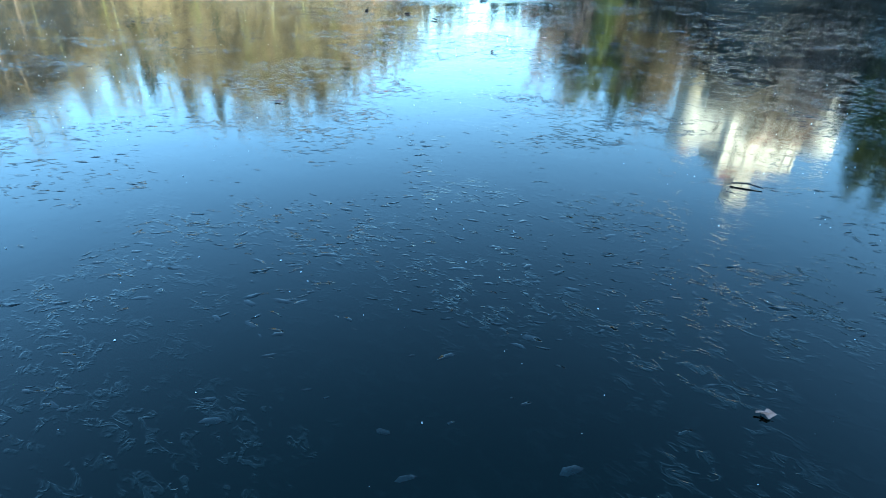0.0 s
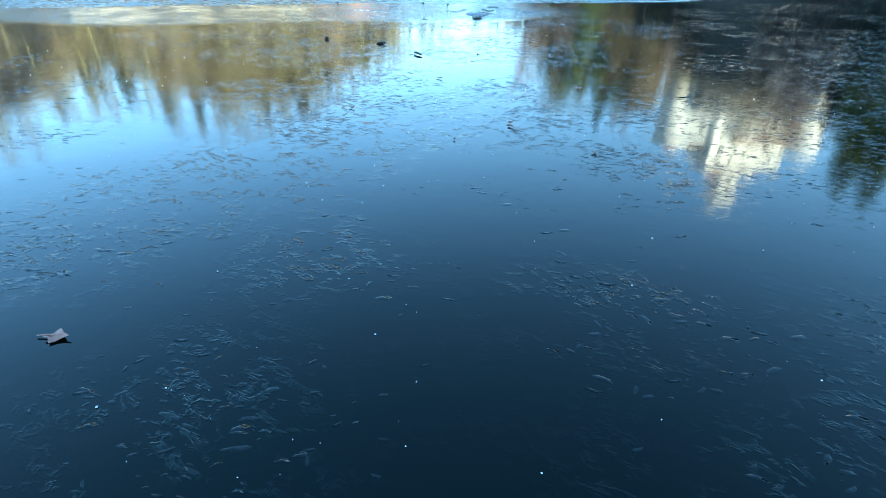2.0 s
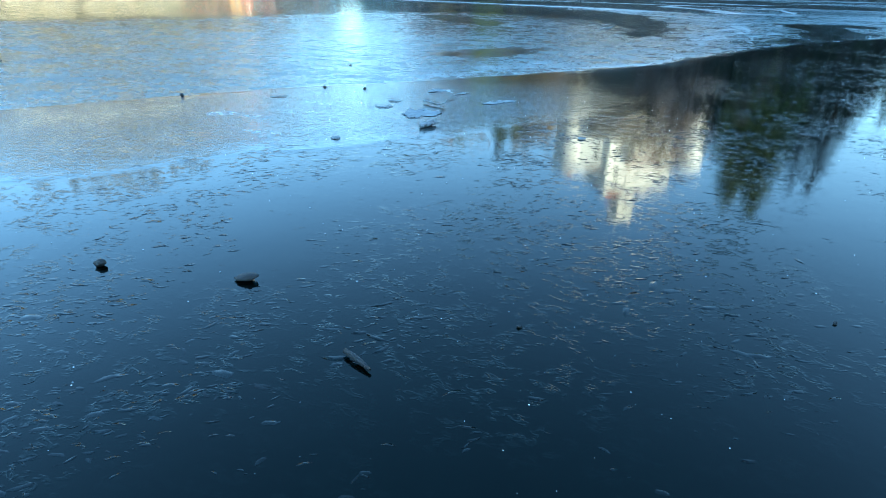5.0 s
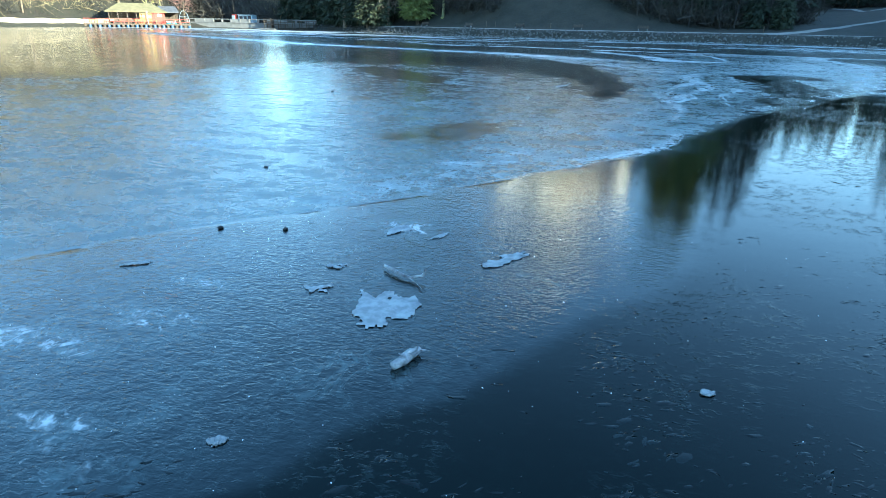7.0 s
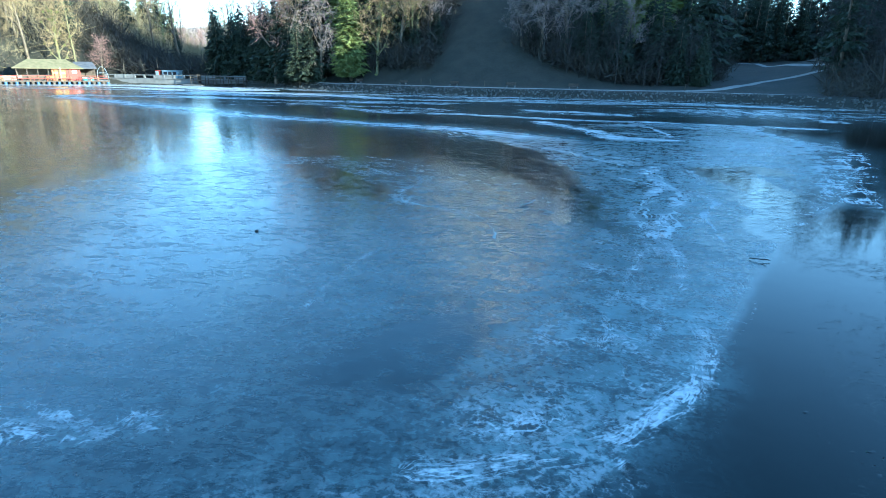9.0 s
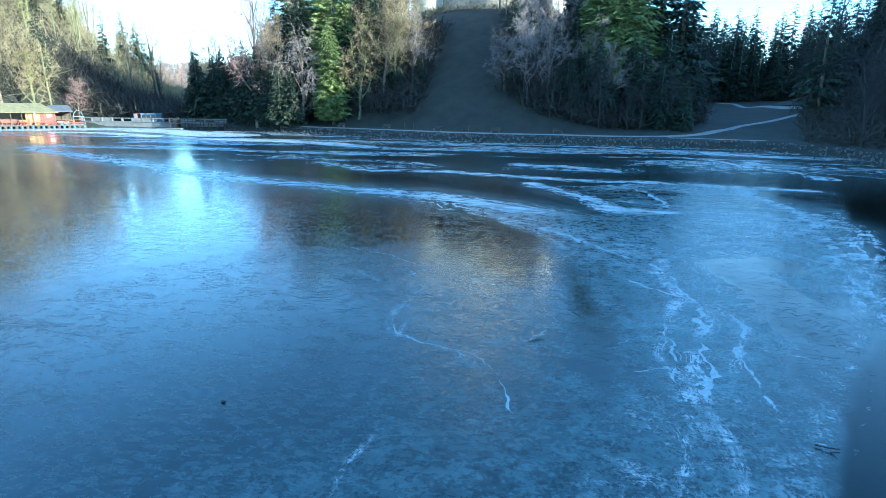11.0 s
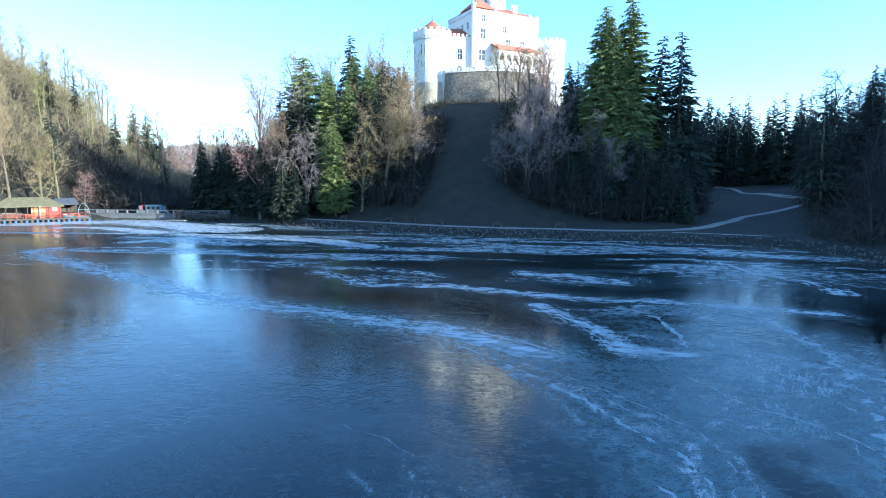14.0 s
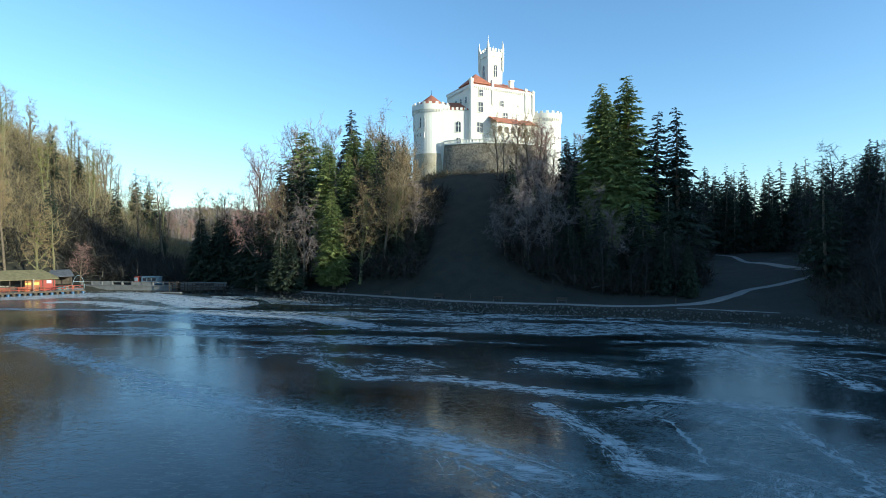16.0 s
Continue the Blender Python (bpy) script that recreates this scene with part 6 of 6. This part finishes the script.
# shaded twin of the tawny shrub twigs: the gloom under trees is in the colour
M_BRUSH_SHADED = leaf_material("brushwood", (0.02, 0.018, 0.013), (0.055, 0.046, 0.03))
brush("mound_undergrowth", 5200, lambda x, y, d: d > 8.5 and not lane(x, y) and not (y > 132 and x > -28) and ((x + 35) / 26) ** 2 + ((y - 124) / 21) ** 2 < 1, (-62, 98, -12, 148), 1.6, 4.5, M_BRUSH_SHADED, 3, "brushwood under the trees on the mound, coloured dark for shade", 0.028)
brush("mound_undergrowth", 4200, lambda x, y, d: d > 10 and not lane(x, y) and ((x - 12) / 22) ** 2 + ((y - 122) / 18) ** 2 < 1, (-9, 98, 34, 145), 1.6, 4.5, M_BRUSH_SHADED, 4, "brushwood under the firs on the mound, coloured dark for shade", 0.028)
brush("west_thicket", 8000, lambda x, y, d: d > 9 and not flat(x, y) and not (-110 < x < -86 and y < 124), (-190, 60, -60, 200), 4.0, 8.0, M_FOREST, 9, "tawny saplings crowding the west slope", 0.006)
# the shade-dark twig colour again, low on the slope
brush("west_undergrowth", 6000, lambda x, y, d: d > 7 and not (-110 < x < -86 and y < 122), (-190, 40, -58, 200), 2.0, 5.0, M_TWIG_DARK, 5, "brushwood covering the west slope, in the shade-dark twig colour", 0.02)
brush("east_undergrowth", 6500, lambda x, y, d: d > 3 and not meadow(x, y) and not clearing(x, y), (33, 55, 100, 180), 1.5, 4.0, M_BRUSH_SHADED, 6, "brushwood covering the east slope, coloured dark for shade", 0.022)
brush("valley_undergrowth", 1500, lambda x, y, d: d > 7 and flat(x, y) and y > 127, (-130, 122, -76, 150), 2.5, 6.0, M_BRUSH_SHADED, 11, "brushwood on the flat behind the dam, coloured dark for shade", 0.022)
brush("terrace_shrubs", 220, lambda x, y, d: y < 143 + 0.02 * (x + 7) ** 2 and not (-21 < x < -12 and y < 141.5), (-24, 139, 14, 152), 0.8, 2.0, M_TWIG, 7, "tawny shrubs at the foot of the bastion")


brush("golden_shrub", 26, lambda x, y, d: (x + 20.5) ** 2 / 5 + (y - 144.5) ** 2 / 2 < 1, (-24, 142, -17, 147), 1.4, 2.4, M_FOREST, 8, "tawny shrub heap at the foot of the tower")


# grey twigs here imitate the haze of distance
brush("far_woods", 2600, lambda x, y, d: True, (-760, 640, -330, 960), 9.0, 15.0, M_TWIG_GREY, 10, "leafless woods on the far hill, coloured grey for haze", 0.06)


# ---------------------------------------------------------------- what lies on the ice
M_FROSTED = surface("frosted_bark", (0.04, 0.036, 0.032), (0.50, 0.52, 0.53), 22.0, 0.9, 0.7, (0.03, 0.025, 0.02))
M_WETBARK = surface("dark_wet_bark", (0.012, 0.013, 0.013), (0.03, 0.03, 0.028), 20.0, 0.6, 0.6)
M_GRAIN = surface("frost_grain", (0.68, 0.72, 0.74), (0.80, 0.82, 0.84), 20.0, 0.8, 0.0)
M_SNOW = surface("crusted_snow", (0.17, 0.185, 0.19), (0.38, 0.40, 0.40), 14.0, 0.9, 0.6, (0.20, 0.22, 0.22))
M_FROSTCRUST = surface("frost_crust", (0.26, 0.30, 0.30), (0.48, 0.51, 0.51), 9.0, 0.9, 0.5)
M_LEAF = surface("wet_brown_leaf", (0.20, 0.11, 0.08), (0.34, 0.20, 0.15), 25.0, 0.7, 0.3, vary=0.6)
M_PALELEAF = surface("pale_frosted_leaf", (0.20, 0.15, 0.15), (0.34, 0.28, 0.28), 25.0, 0.7, 0.3)


def lump(radius, seed, squash=(1, 1, 1), rough_amt=0.25, sub=2):
    bm = bmesh.new()
    bmesh.ops.create_icosphere(bm, subdivisions=sub, radius=radius)
    for v in bm.verts:
        n = noise.noise(v.co / radius * 1.7 + Vector((seed * 3.1, seed, 0)))
        v.co *= 1 + rough_amt * n * 1.6
        v.co = Vector((v.co.x * squash[0], v.co.y * squash[1], v.co.z * squash[2]))
    return bm


def stick(name, points, radii, material, label, category, sides=8, knots=()):
    ob = thing(name, pose(0, 0, 0), label, category)
    v, f = tube(points, radii, sides)
    mesh_object("stem", v, f, material, ob, smooth=True)
    for p, q, ra in knots:
        v, f = tube([p, tuple(Vector(p).lerp(Vector(q), 0.6)), q], [ra, ra * 0.7, ra * 0.25], 6)
        mesh_object("side_twig", v, f, material, ob, smooth=True)
    return ob


bark = thing("bark_chunk", pose(-1.70, -0.36, 0.018, 0, -14, 20), "dark chunk of wet bark standing on the ice", "bark chunk")
part("bark", lump(0.035, 1, (1.0, 0.7, 0.62)), M_WETBARK, bark, smooth=True)
bark2 = thing("bark_chunk", pose(-0.87, -0.17, 0.02, 0, -8, 25), "dark flat piece of wood raised off the ice", "wood piece")
part("wood", lump(0.062, 2, (1.0, 0.5, 0.30)), M_WETBARK, bark2, smooth=True)
stick("short_stick", [(-0.07, -0.51, 0.02), (-0.02, -0.53, 0.024), (0.03, -0.55, 0.02), (0.085, -0.575, 0.016)], [0.011, 0.013, 0.012, 0.007], M_WETBARK, "short dark stick lying on clear ice", "stick")
log = stick("frosted_log", [(-1.44, 3.24, 0.027), (-1.40, 3.31, 0.03), (-1.375, 3.38, 0.03), (-1.35, 3.44, 0.03)], [0.026, 0.031, 0.028, 0.018], M_FROSTED, "short log covered in white frost", "log", 10,
            (((-1.36, 3.42, 0.04), (-1.28, 3.44, 0.03), 0.008), ((-1.40, 3.31, 0.05), (-1.43, 3.30, 0.075), 0.008)))
part("frost_cap", lump(0.06, 9, (1.1, 0.3, 0.2), 0.5), M_SNOW, log, "white frost crust", True).matrix_basis = pose(-1.385, 3.36, 0.054, 0, 0, 65)
stick("curved_branch", [(-1.97, 4.50, 0.03), (-1.88, 4.44, 0.035), (-1.80, 4.39, 0.03), (-1.71, 4.36, 0.025), (-1.62, 4.37, 0.05), (-1.60, 4.39, 0.10)], [0.013, 0.016, 0.015, 0.013, 0.010, 0.006], M_FROSTED, "curved branch with frost along its back", "branch", 8,
      (((-1.75, 4.37, 0.03), (-1.64, 4.30, 0.015), 0.006), ((-1.64, 4.30, 0.015), (-1.575, 4.22, 0.012), 0.004), ((-1.90, 4.45, 0.04), (-1.80, 4.46, 0.05), 0.008)))
stick("far_twig", [(-1.75, 18.83, 0.03), (-1.62, 18.98, 0.05), (-1.5, 19.08, 0.06), (-1.33, 19.28, 0.12)], [0.03, 0.03, 0.025, 0.012], M_FROSTED, "forked grey twig lying on the ice", "twig", 6, (((-1.5, 19.08, 0.06), (-1.36, 19.12, 0.08), 0.018),))
stick("thin_stick", [(2.86, 15.2, 0.03), (3.02, 15.1, 0.05), (3.22, 15.12, 0.03)], [0.013, 0.012, 0.006], M_WETBARK, "thin dark stick on frosted ice", "stick", 6, (((3.05, 15.1, 0.05), (3.15, 15.03, 0.08), 0.014),))
stick("long_stick", [(-10.57, 4.22, 0.03), (-10.45, 4.33, 0.035), (-10.29, 4.44, 0.03)], [0.025, 0.03, 0.02], M_WETBARK, "dark stick lying on the grey ice", "stick", 6)
stick("bent_twig", [(5.50, -5.33, 0.012), (5.58, -5.30, 0.018), (5.66, -5.30, 0.01)], [0.005, 0.006, 0.003], M_WETBARK, "bent dark twig frozen into the ice", "twig", 6)
stick("grass_stem", [(2.30, -2.58, 0.01), (2.42, -2.66, 0.014), (2.55, -2.80, 0.008)], [0.0016, 0.0016, 0.001], M_LEAF, "dry grass stem on the ice", "stem", 5, (((2.33, -2.6, 0.01), (2.46, -2.60, 0.012), 0.0014), ((2.36, -2.62, 0.01), (2.36, -2.48, 0.012), 0.0014)))
for k, (x, y, s) in enumerate(((-4.62, 7.06, 0.032), (-3.16, 5.05, 0.028), (-3.75, 4.9, 0.03), (-5.05, 3.48, 0.04), (-7.6, 15.2, 0.05), (0.55, -0.02, 0.015), (1.9, 0.6, 0.015), (-8.6, 2.6, 0.03))):
    c = thing("bark_crumb", pose(x, y, s * 0.35, 0, 0, 40 * k), "small dark crumb of bark on the ice", "bark crumb", "bark crumbs on the ice")
    part("crumb", lump(s, k + 20, (1.0, 0.7, 0.6), 0.3, 1), M_WETBARK, c)


def snow_patch(x, y, rx, ry, seed, turn=0.0, label="ragged patch of crusted snow on the ice"):
    """A thin crust with a torn rim and holes: a fine sheet, kept where the snow is thick enough."""
    nu, nv = 84, 60
    uu, vv = np.meshgrid(np.linspace(-1.6, 1.6, nu), np.linspace(-1.6, 1.6, nv))
    c, s = math.cos(turn), math.sin(turn)
    px, py = x + uu * rx * c - vv * ry * s, y + uu * rx * s + vv * ry * c
    thick = 0.62 - uu ** 2 - vv ** 2 + 4.2 * (fbm(uu + seed * 7, vv * 0.8 + 9, 0.55, 6, seed) - 0.5)
    keep = thick > 0
    z = 0.004 + 0.014 * np.clip(thick, 0, 1) ** 0.6 * (0.5 + fbm(px, py, 0.05, 3, 5))
    index = -np.ones(keep.shape, int)
    faces = []
    used = np.zeros(keep.shape, bool)
    for i in range(nv - 1):
        for k in range(nu - 1):
            if keep[i:i + 2, k:k + 2].sum() >= 3:
                used[i:i + 2, k:k + 2] = True
                faces.append(((i, k), (i, k + 1), (i + 1, k + 1), (i + 1, k)))
    # keep the largest connected crust
    cells, best = {f[0]: f for f in faces}, []
    left = set(cells)
    while left:
        heap, piece = [left.pop()], []
        while heap:
            i, k = heap.pop()
            piece.append((i, k))
            for q in ((i + 1, k), (i - 1, k), (i, k + 1), (i, k - 1)):
                if q in left:
                    left.discard(q)
                    heap.append(q)
        best = max(best, piece, key=len)
    faces = [cells[q] for q in sorted(best)]
    used[:] = False
    for f in faces:
        for q in f:
            used[q] = True
    index[used] = np.arange(used.sum())
    z = np.where(keep, z, 0.001)
    gv, gu = np.gradient(thick, vv[:, 0], uu[0])
    pull = np.where(keep, 0, -thick / (gu ** 2 + gv ** 2 + 1e-6))
    du, dv = np.clip(pull * gu, -0.06, 0.06), np.clip(pull * gv, -0.09, 0.09)
    px, py = px + du * rx * c - dv * ry * s, py + du * rx * s + dv * ry * c
    verts = np.stack([px, py, z], -1)[used].tolist()
    ob = mesh_object("snow_patch", verts, [tuple(int(index[q]) for q in f) for f in faces], M_SNOW, smooth=True)
    return tagged(ob, label, "snow patch", "snow patches on the ice")


for k, (x, y, rx, ry, turn) in enumerate(((-1.88, 4.03, 0.33, 0.42, 0.25), (-2.10, 5.45, 0.26, 0.11, 1.13), (-1.10, 4.97, 0.27, 0.11, 0.78), (-2.27, 4.06, 0.16, 0.08, 0.3), (-2.03, 2.49, 0.05, 0.04, 0.3), (0.22, 3.51, 0.05, 0.03, 0.5), (-1.76, 5.33, 0.36, 0.05, 1.07), (-2.35, 4.45, 0.12, 0.06, 0.4), (-3.9, 4.0, 0.14, 0.05, 0.7))):
    snow_patch(x, y, rx, ry, k + 12, turn)


def fallen_leaf(x, y, size, material, turn):
    ob = thing("fallen_leaf", pose(x, y, 0.004, 4, -5, turn), "curled wet leaf lying on the ice", "leaf", "leaves on the ice")
    n = 14
    verts, faces = [(0, 0, 0.004)], []
    for k in range(n):
        a = 2 * math.pi * k / n
        rr = size * (0.55 + 0.3 * math.cos(a) + 0.22 * math.cos(5 * a))
        verts.append((rr * math.cos(a), rr * 0.75 * math.sin(a), 0.004 + 0.006 * math.sin(2 * a) + 0.004))
    faces = [(0, 1 + k, 1 + (k + 1) % n) for k in range(n)]
    blade = mesh_object("blade", verts, faces, material, ob)
    mod = blade.modifiers.new("thick", "SOLIDIFY")
    mod.thickness = 0.001
    v, f = tube([(-size * 0.9, 0, 0.008), (-size * 0.4, 0.004, 0.008), (size * 0.6, 0, 0.012)], [0.003, 0.003, 0.001], 5)
    mesh_object("leaf_stalk", v, f, material, ob)
    return ob


for x, y, s, m, turn in ((5.92, -7.17, 0.028, M_LEAF, 20), (2.15, -3.11, 0.012, M_LEAF, 80), (3.06, -2.8, 0.03, M_LEAF, 140), (1.02, -2.91, 0.03, M_LEAF, 10), (2.32, -2.58, 0.022, M_LEAF, 200), (0.96, -1.51, 0.035, M_PALELEAF, 15),
                        (2.27, -1.05, 0.04, M_LEAF, 40), (2.2, -5.77, 0.06, M_LEAF, 30), (2.28, -2.52, 0.03, M_LEAF, 70)):
    fallen_leaf(x, y, s, m, turn)

# low blisters of ice, in flocks over the clear ice
def blisters(count, box4, seed, low, high, lone):
    """Flat lens-shaped domes, a few centimetres long, most of them lying across the lake's length."""
    g = np.random.default_rng(seed)
    px, py = g.uniform(box4[0], box4[2], count * 14), g.uniform(box4[1], box4[3], count * 14)
    flock = smooth01((fbm(px, py, 1.1, 4, 41) - 0.46) / 0.07) * smooth01((fbm(px, py, 0.32, 3, 43) - 0.44) / 0.10)
    for bx, by, rx, ry in FLOCKS:
        flock = np.maximum(flock, np.exp(-(((px - bx) / rx) ** 2 + ((py - by) / ry) ** 2) ** 2) * smooth01((fbm(px, py, 0.25, 3, 44) - 0.42) / 0.12))
    d, side, _ = to_curve(CRACK, px, py, 1.5)
    e, inner, _ = to_curve(strip_edge, px, py, 1.5)
    open_ice = (side <= 0) & ((inner <= 0) | (e < 0.25))
    keep = np.flatnonzero(open_ice & (g.random(len(px)) < np.maximum(flock, lone)))[:count]
    px, py, n = px[keep], py[keep], len(keep)
    long = g.uniform(low, high, n) * g.choice([0.4, 0.6, 0.9, 1.25], n)
    short = long * g.uniform(0.18, 0.42, n)
    turn = 0.55 + g.normal(0, 0.45, n)
    tall = short * g.uniform(0.02, 0.07, n)
    w = np.linspace(0, 2 * math.pi, 6, endpoint=False)
    rim = g.uniform(0.75, 1.25, (n, 6))
    verts = np.zeros((n, 13, 3))
    for k, (grow, lift) in enumerate(((1.0, 0.0), (0.62, 0.75))):
        u, v = long[:, None] * 0.5 * grow * rim * np.cos(w), short[:, None] * 0.5 * grow * rim * np.sin(w)
        v = v + 0.35 * grow * (u ** 2) / long[:, None] * g.choice([-1, 1], n)[:, None]
        verts[:, 6 * k:6 * k + 6, 0] = px[:, None] + u * np.cos(turn)[:, None] - v * np.sin(turn)[:, None]
        verts[:, 6 * k:6 * k + 6, 1] = py[:, None] + u * np.sin(turn)[:, None] + v * np.cos(turn)[:, None]
        verts[:, 6 * k:6 * k + 6, 2] = 0.0004 + lift * tall[:, None]
    verts[:, 12] = np.stack([px, py, 0.0004 + tall], -1)
    one = [(i, (i + 1) % 6, 6 + (i + 1) % 6) for i in range(6)] + [(i, 6 + (i + 1) % 6, 6 + i) for i in range(6)] + [(6 + i, 6 + (i + 1) % 6, 12) for i in range(6)]
    faces = (np.arange(n)[:, None, None] * 13 + np.array(one)[None]).reshape(-1, 3)
    ob = mesh_object("ice_blisters", verts.reshape(-1, 3).tolist(), faces.tolist(), M_BLISTER, smooth=True)
    return tagged(ob, "low clear blisters of ice in flocks on the lake", "ice blisters", kind="stuff")


blisters(16000, (-3.5, -9.2, 7.5, 5.0), 71, 0.03, 0.062, 0.04)
blisters(6000, (-2.0, -1.0, 13.0, 16.0), 72, 0.05, 0.10, 0.07)
blisters(2200, (-9.0, -9.0, 2.0, 0.0), 73, 0.03, 0.07, 0.02)


# thin crusts of frost that run over the ice in branching veins
def veins(name, courses, seed):
    g = random.Random(seed)
    v, f = [], []

    def run(pts, width, fork):
        pts = np.array(pts, float)
        way = np.gradient(pts, axis=0)
        way /= np.linalg.norm(way, axis=1)[:, None] + 1e-9
        off = np.stack([-way[:, 1], way[:, 0]], 1)
        sway = (0.10 + width) * 2.6 * (fbm(pts[:, 0] * 3, pts[:, 1] * 3, 1.6, 5, seed) - 0.5)[:, None]
        pts = pts + off * sway
        thick = width * np.clip(4.0 * fbm(pts[:, 0], pts[:, 1], 0.5, 4, seed + 1) - 1.45, 0.0, 1.5) * np.clip(np.minimum(np.arange(len(pts)), np.arange(len(pts))[::-1]) / 6.0, 0.05, 1)
        base = len(v)
        for p, o, t in zip(pts, off, thick):
            a, b = t * g.uniform(0.3, 0.8), t * g.uniform(0.3, 0.8)
            v.extend(((p[0] - o[0] * a, p[1] - o[1] * a, 0.001), (p[0], p[1], 0.003 + 0.05 * t), (p[0] + o[0] * b, p[1] + o[1] * b, 0.001)))
        for k in range(len(pts) - 1):
            if thick[k] > 0.004 and thick[k + 1] > 0.004:
                q = base + 3 * k
                f.extend(((q, q + 1, q + 4, q + 3), (q + 1, q + 2, q + 5, q + 4)))
        if fork:
            for _ in range(int(len(pts) * fork)):
                k = g.randrange(len(pts) - 2)
                turn = g.choice((-1, 1)) * g.uniform(0.15, 0.45)
                dx, dy = way[k]
                dx, dy = dx * math.cos(turn) - dy * math.sin(turn), dx * math.sin(turn) + dy * math.cos(turn)
                side, p = [], pts[k].copy()
                for _ in range(g.randint(8, 34)):
                    side.append(p.copy())
                    turn = g.gauss(0, 0.30)
                    dx, dy = dx * math.cos(turn) - dy * math.sin(turn), dx * math.sin(turn) + dy * math.cos(turn)
                    p = p + np.array((dx, dy)) * g.uniform(0.05, 0.12)
                run(side, width * g.uniform(0.25, 0.5), 0)

    for points, width, fork in courses:
        run(spline(points, 0.07), width, fork)
    return tagged(mesh_object(name, v, f, M_FROSTCRUST, smooth=True), "thin white veins of frost branching over the ice", "frost veins", kind="stuff")


veins("frost_veins", (
    ([(-9.3, 40.8), (-4.5, 36.1), (-1.1, 32.2), (1.0, 29.2), (2.2, 26.8), (2.9, 25.9), (3.1, 23.7), (3.1, 21.9), (2.7, 20.2), (2.2, 18.4), (1.6, 16.4)], 0.129, 0.02),
    ([(1.5, 24.3), (2.2, 23.3), (3.1, 22.5), (3.8, 21.1), (3.2, 19.1), (2.9, 18.1), (2.6, 16.2)], 0.084, 0.024),
    ([(3.1, 22.6), (2.2, 21.2), (1.7, 19.8), (1.5, 18.3), (1.0, 16.6)], 0.0645, 0.024),
    ([(-3.3, 35.4), (0.1, 32.6), (2.4, 30.0), (3.9, 27.9), (4.2, 25.6), (3.6, 23.6), (3.9, 21.6)], 0.0496, 0.02),
    ([(-6.5, 38.4), (-2.0, 34.6), (0.4, 31.8), (1.6, 29.9), (3.4, 27.4)], 0.0446, 0.02)), 3)
veins("frost_veins", (
    ([(-8.6, 26.9), (-6.6, 25.9), (-5.2, 24.3), (-4.9, 22.6), (-5.2, 21.1), (-5.3, 19.6), (-4.9, 18.7), (-3.8, 18.3), (-3.0, 17.8), (-2.5, 17.0), (-2.1, 15.4)], 0.034, 0.0),), 4)
veins("frost_veins", (
    ([(13.7, 46.2), (13.5, 40.3), (12.9, 36.0), (11.5, 31.7), (9.6, 27.0)], 0.31, 0.016), ([(-1.3, 45.7), (1.3, 43.6), (2.7, 40.3), (2.9, 38.2), (4.4, 35.9)], 0.248, 0.02),
    ([(3.9, 47.0), (6.4, 45.4), (6.8, 40.3), (6.6, 36.5)], 0.186, 0.02), ([(4.4, 35.9), (7.5, 36.6), (9.8, 34.0), (10.6, 30.0)], 0.124, 0.024), ([(5.2, 33.6), (6.6, 30.6), (8.6, 28.6), (9.6, 25.6)], 0.0868, 0.032)), 5)

# grains of frost sprinkled over the clear ice
r = random.Random(31)
gv, gf = [], []
for _ in range(2600):
    x, y = r.uniform(-4, 8), r.uniform(-9.5, 6)
    s = r.choice((0.0012, 0.0015, 0.002, 0.0025, 0.004)) * r.uniform(0.7, 1.3)
    base = len(gv)
    p0 = Vector((x, y, s * 0.5))
    for way in ((1, 0, 0), (-1, 0, 0), (0, 1, 0), (0, -1, 0), (0, 0, 1), (0, 0, -1)):
        gv.append(p0 + Vector(way) * s * r.uniform(0.6, 1.3))
    gf += [tuple(base + i for i in q) for q in ((0, 2, 4), (2, 1, 4), (1, 3, 4), (3, 0, 4), (2, 0, 5), (1, 2, 5), (3, 1, 5), (0, 3, 5))]
tagged(mesh_object("frost_grains", gv, gf, M_GRAIN), "white frost grains sprinkled on clear ice", "frost grains", kind="stuff")
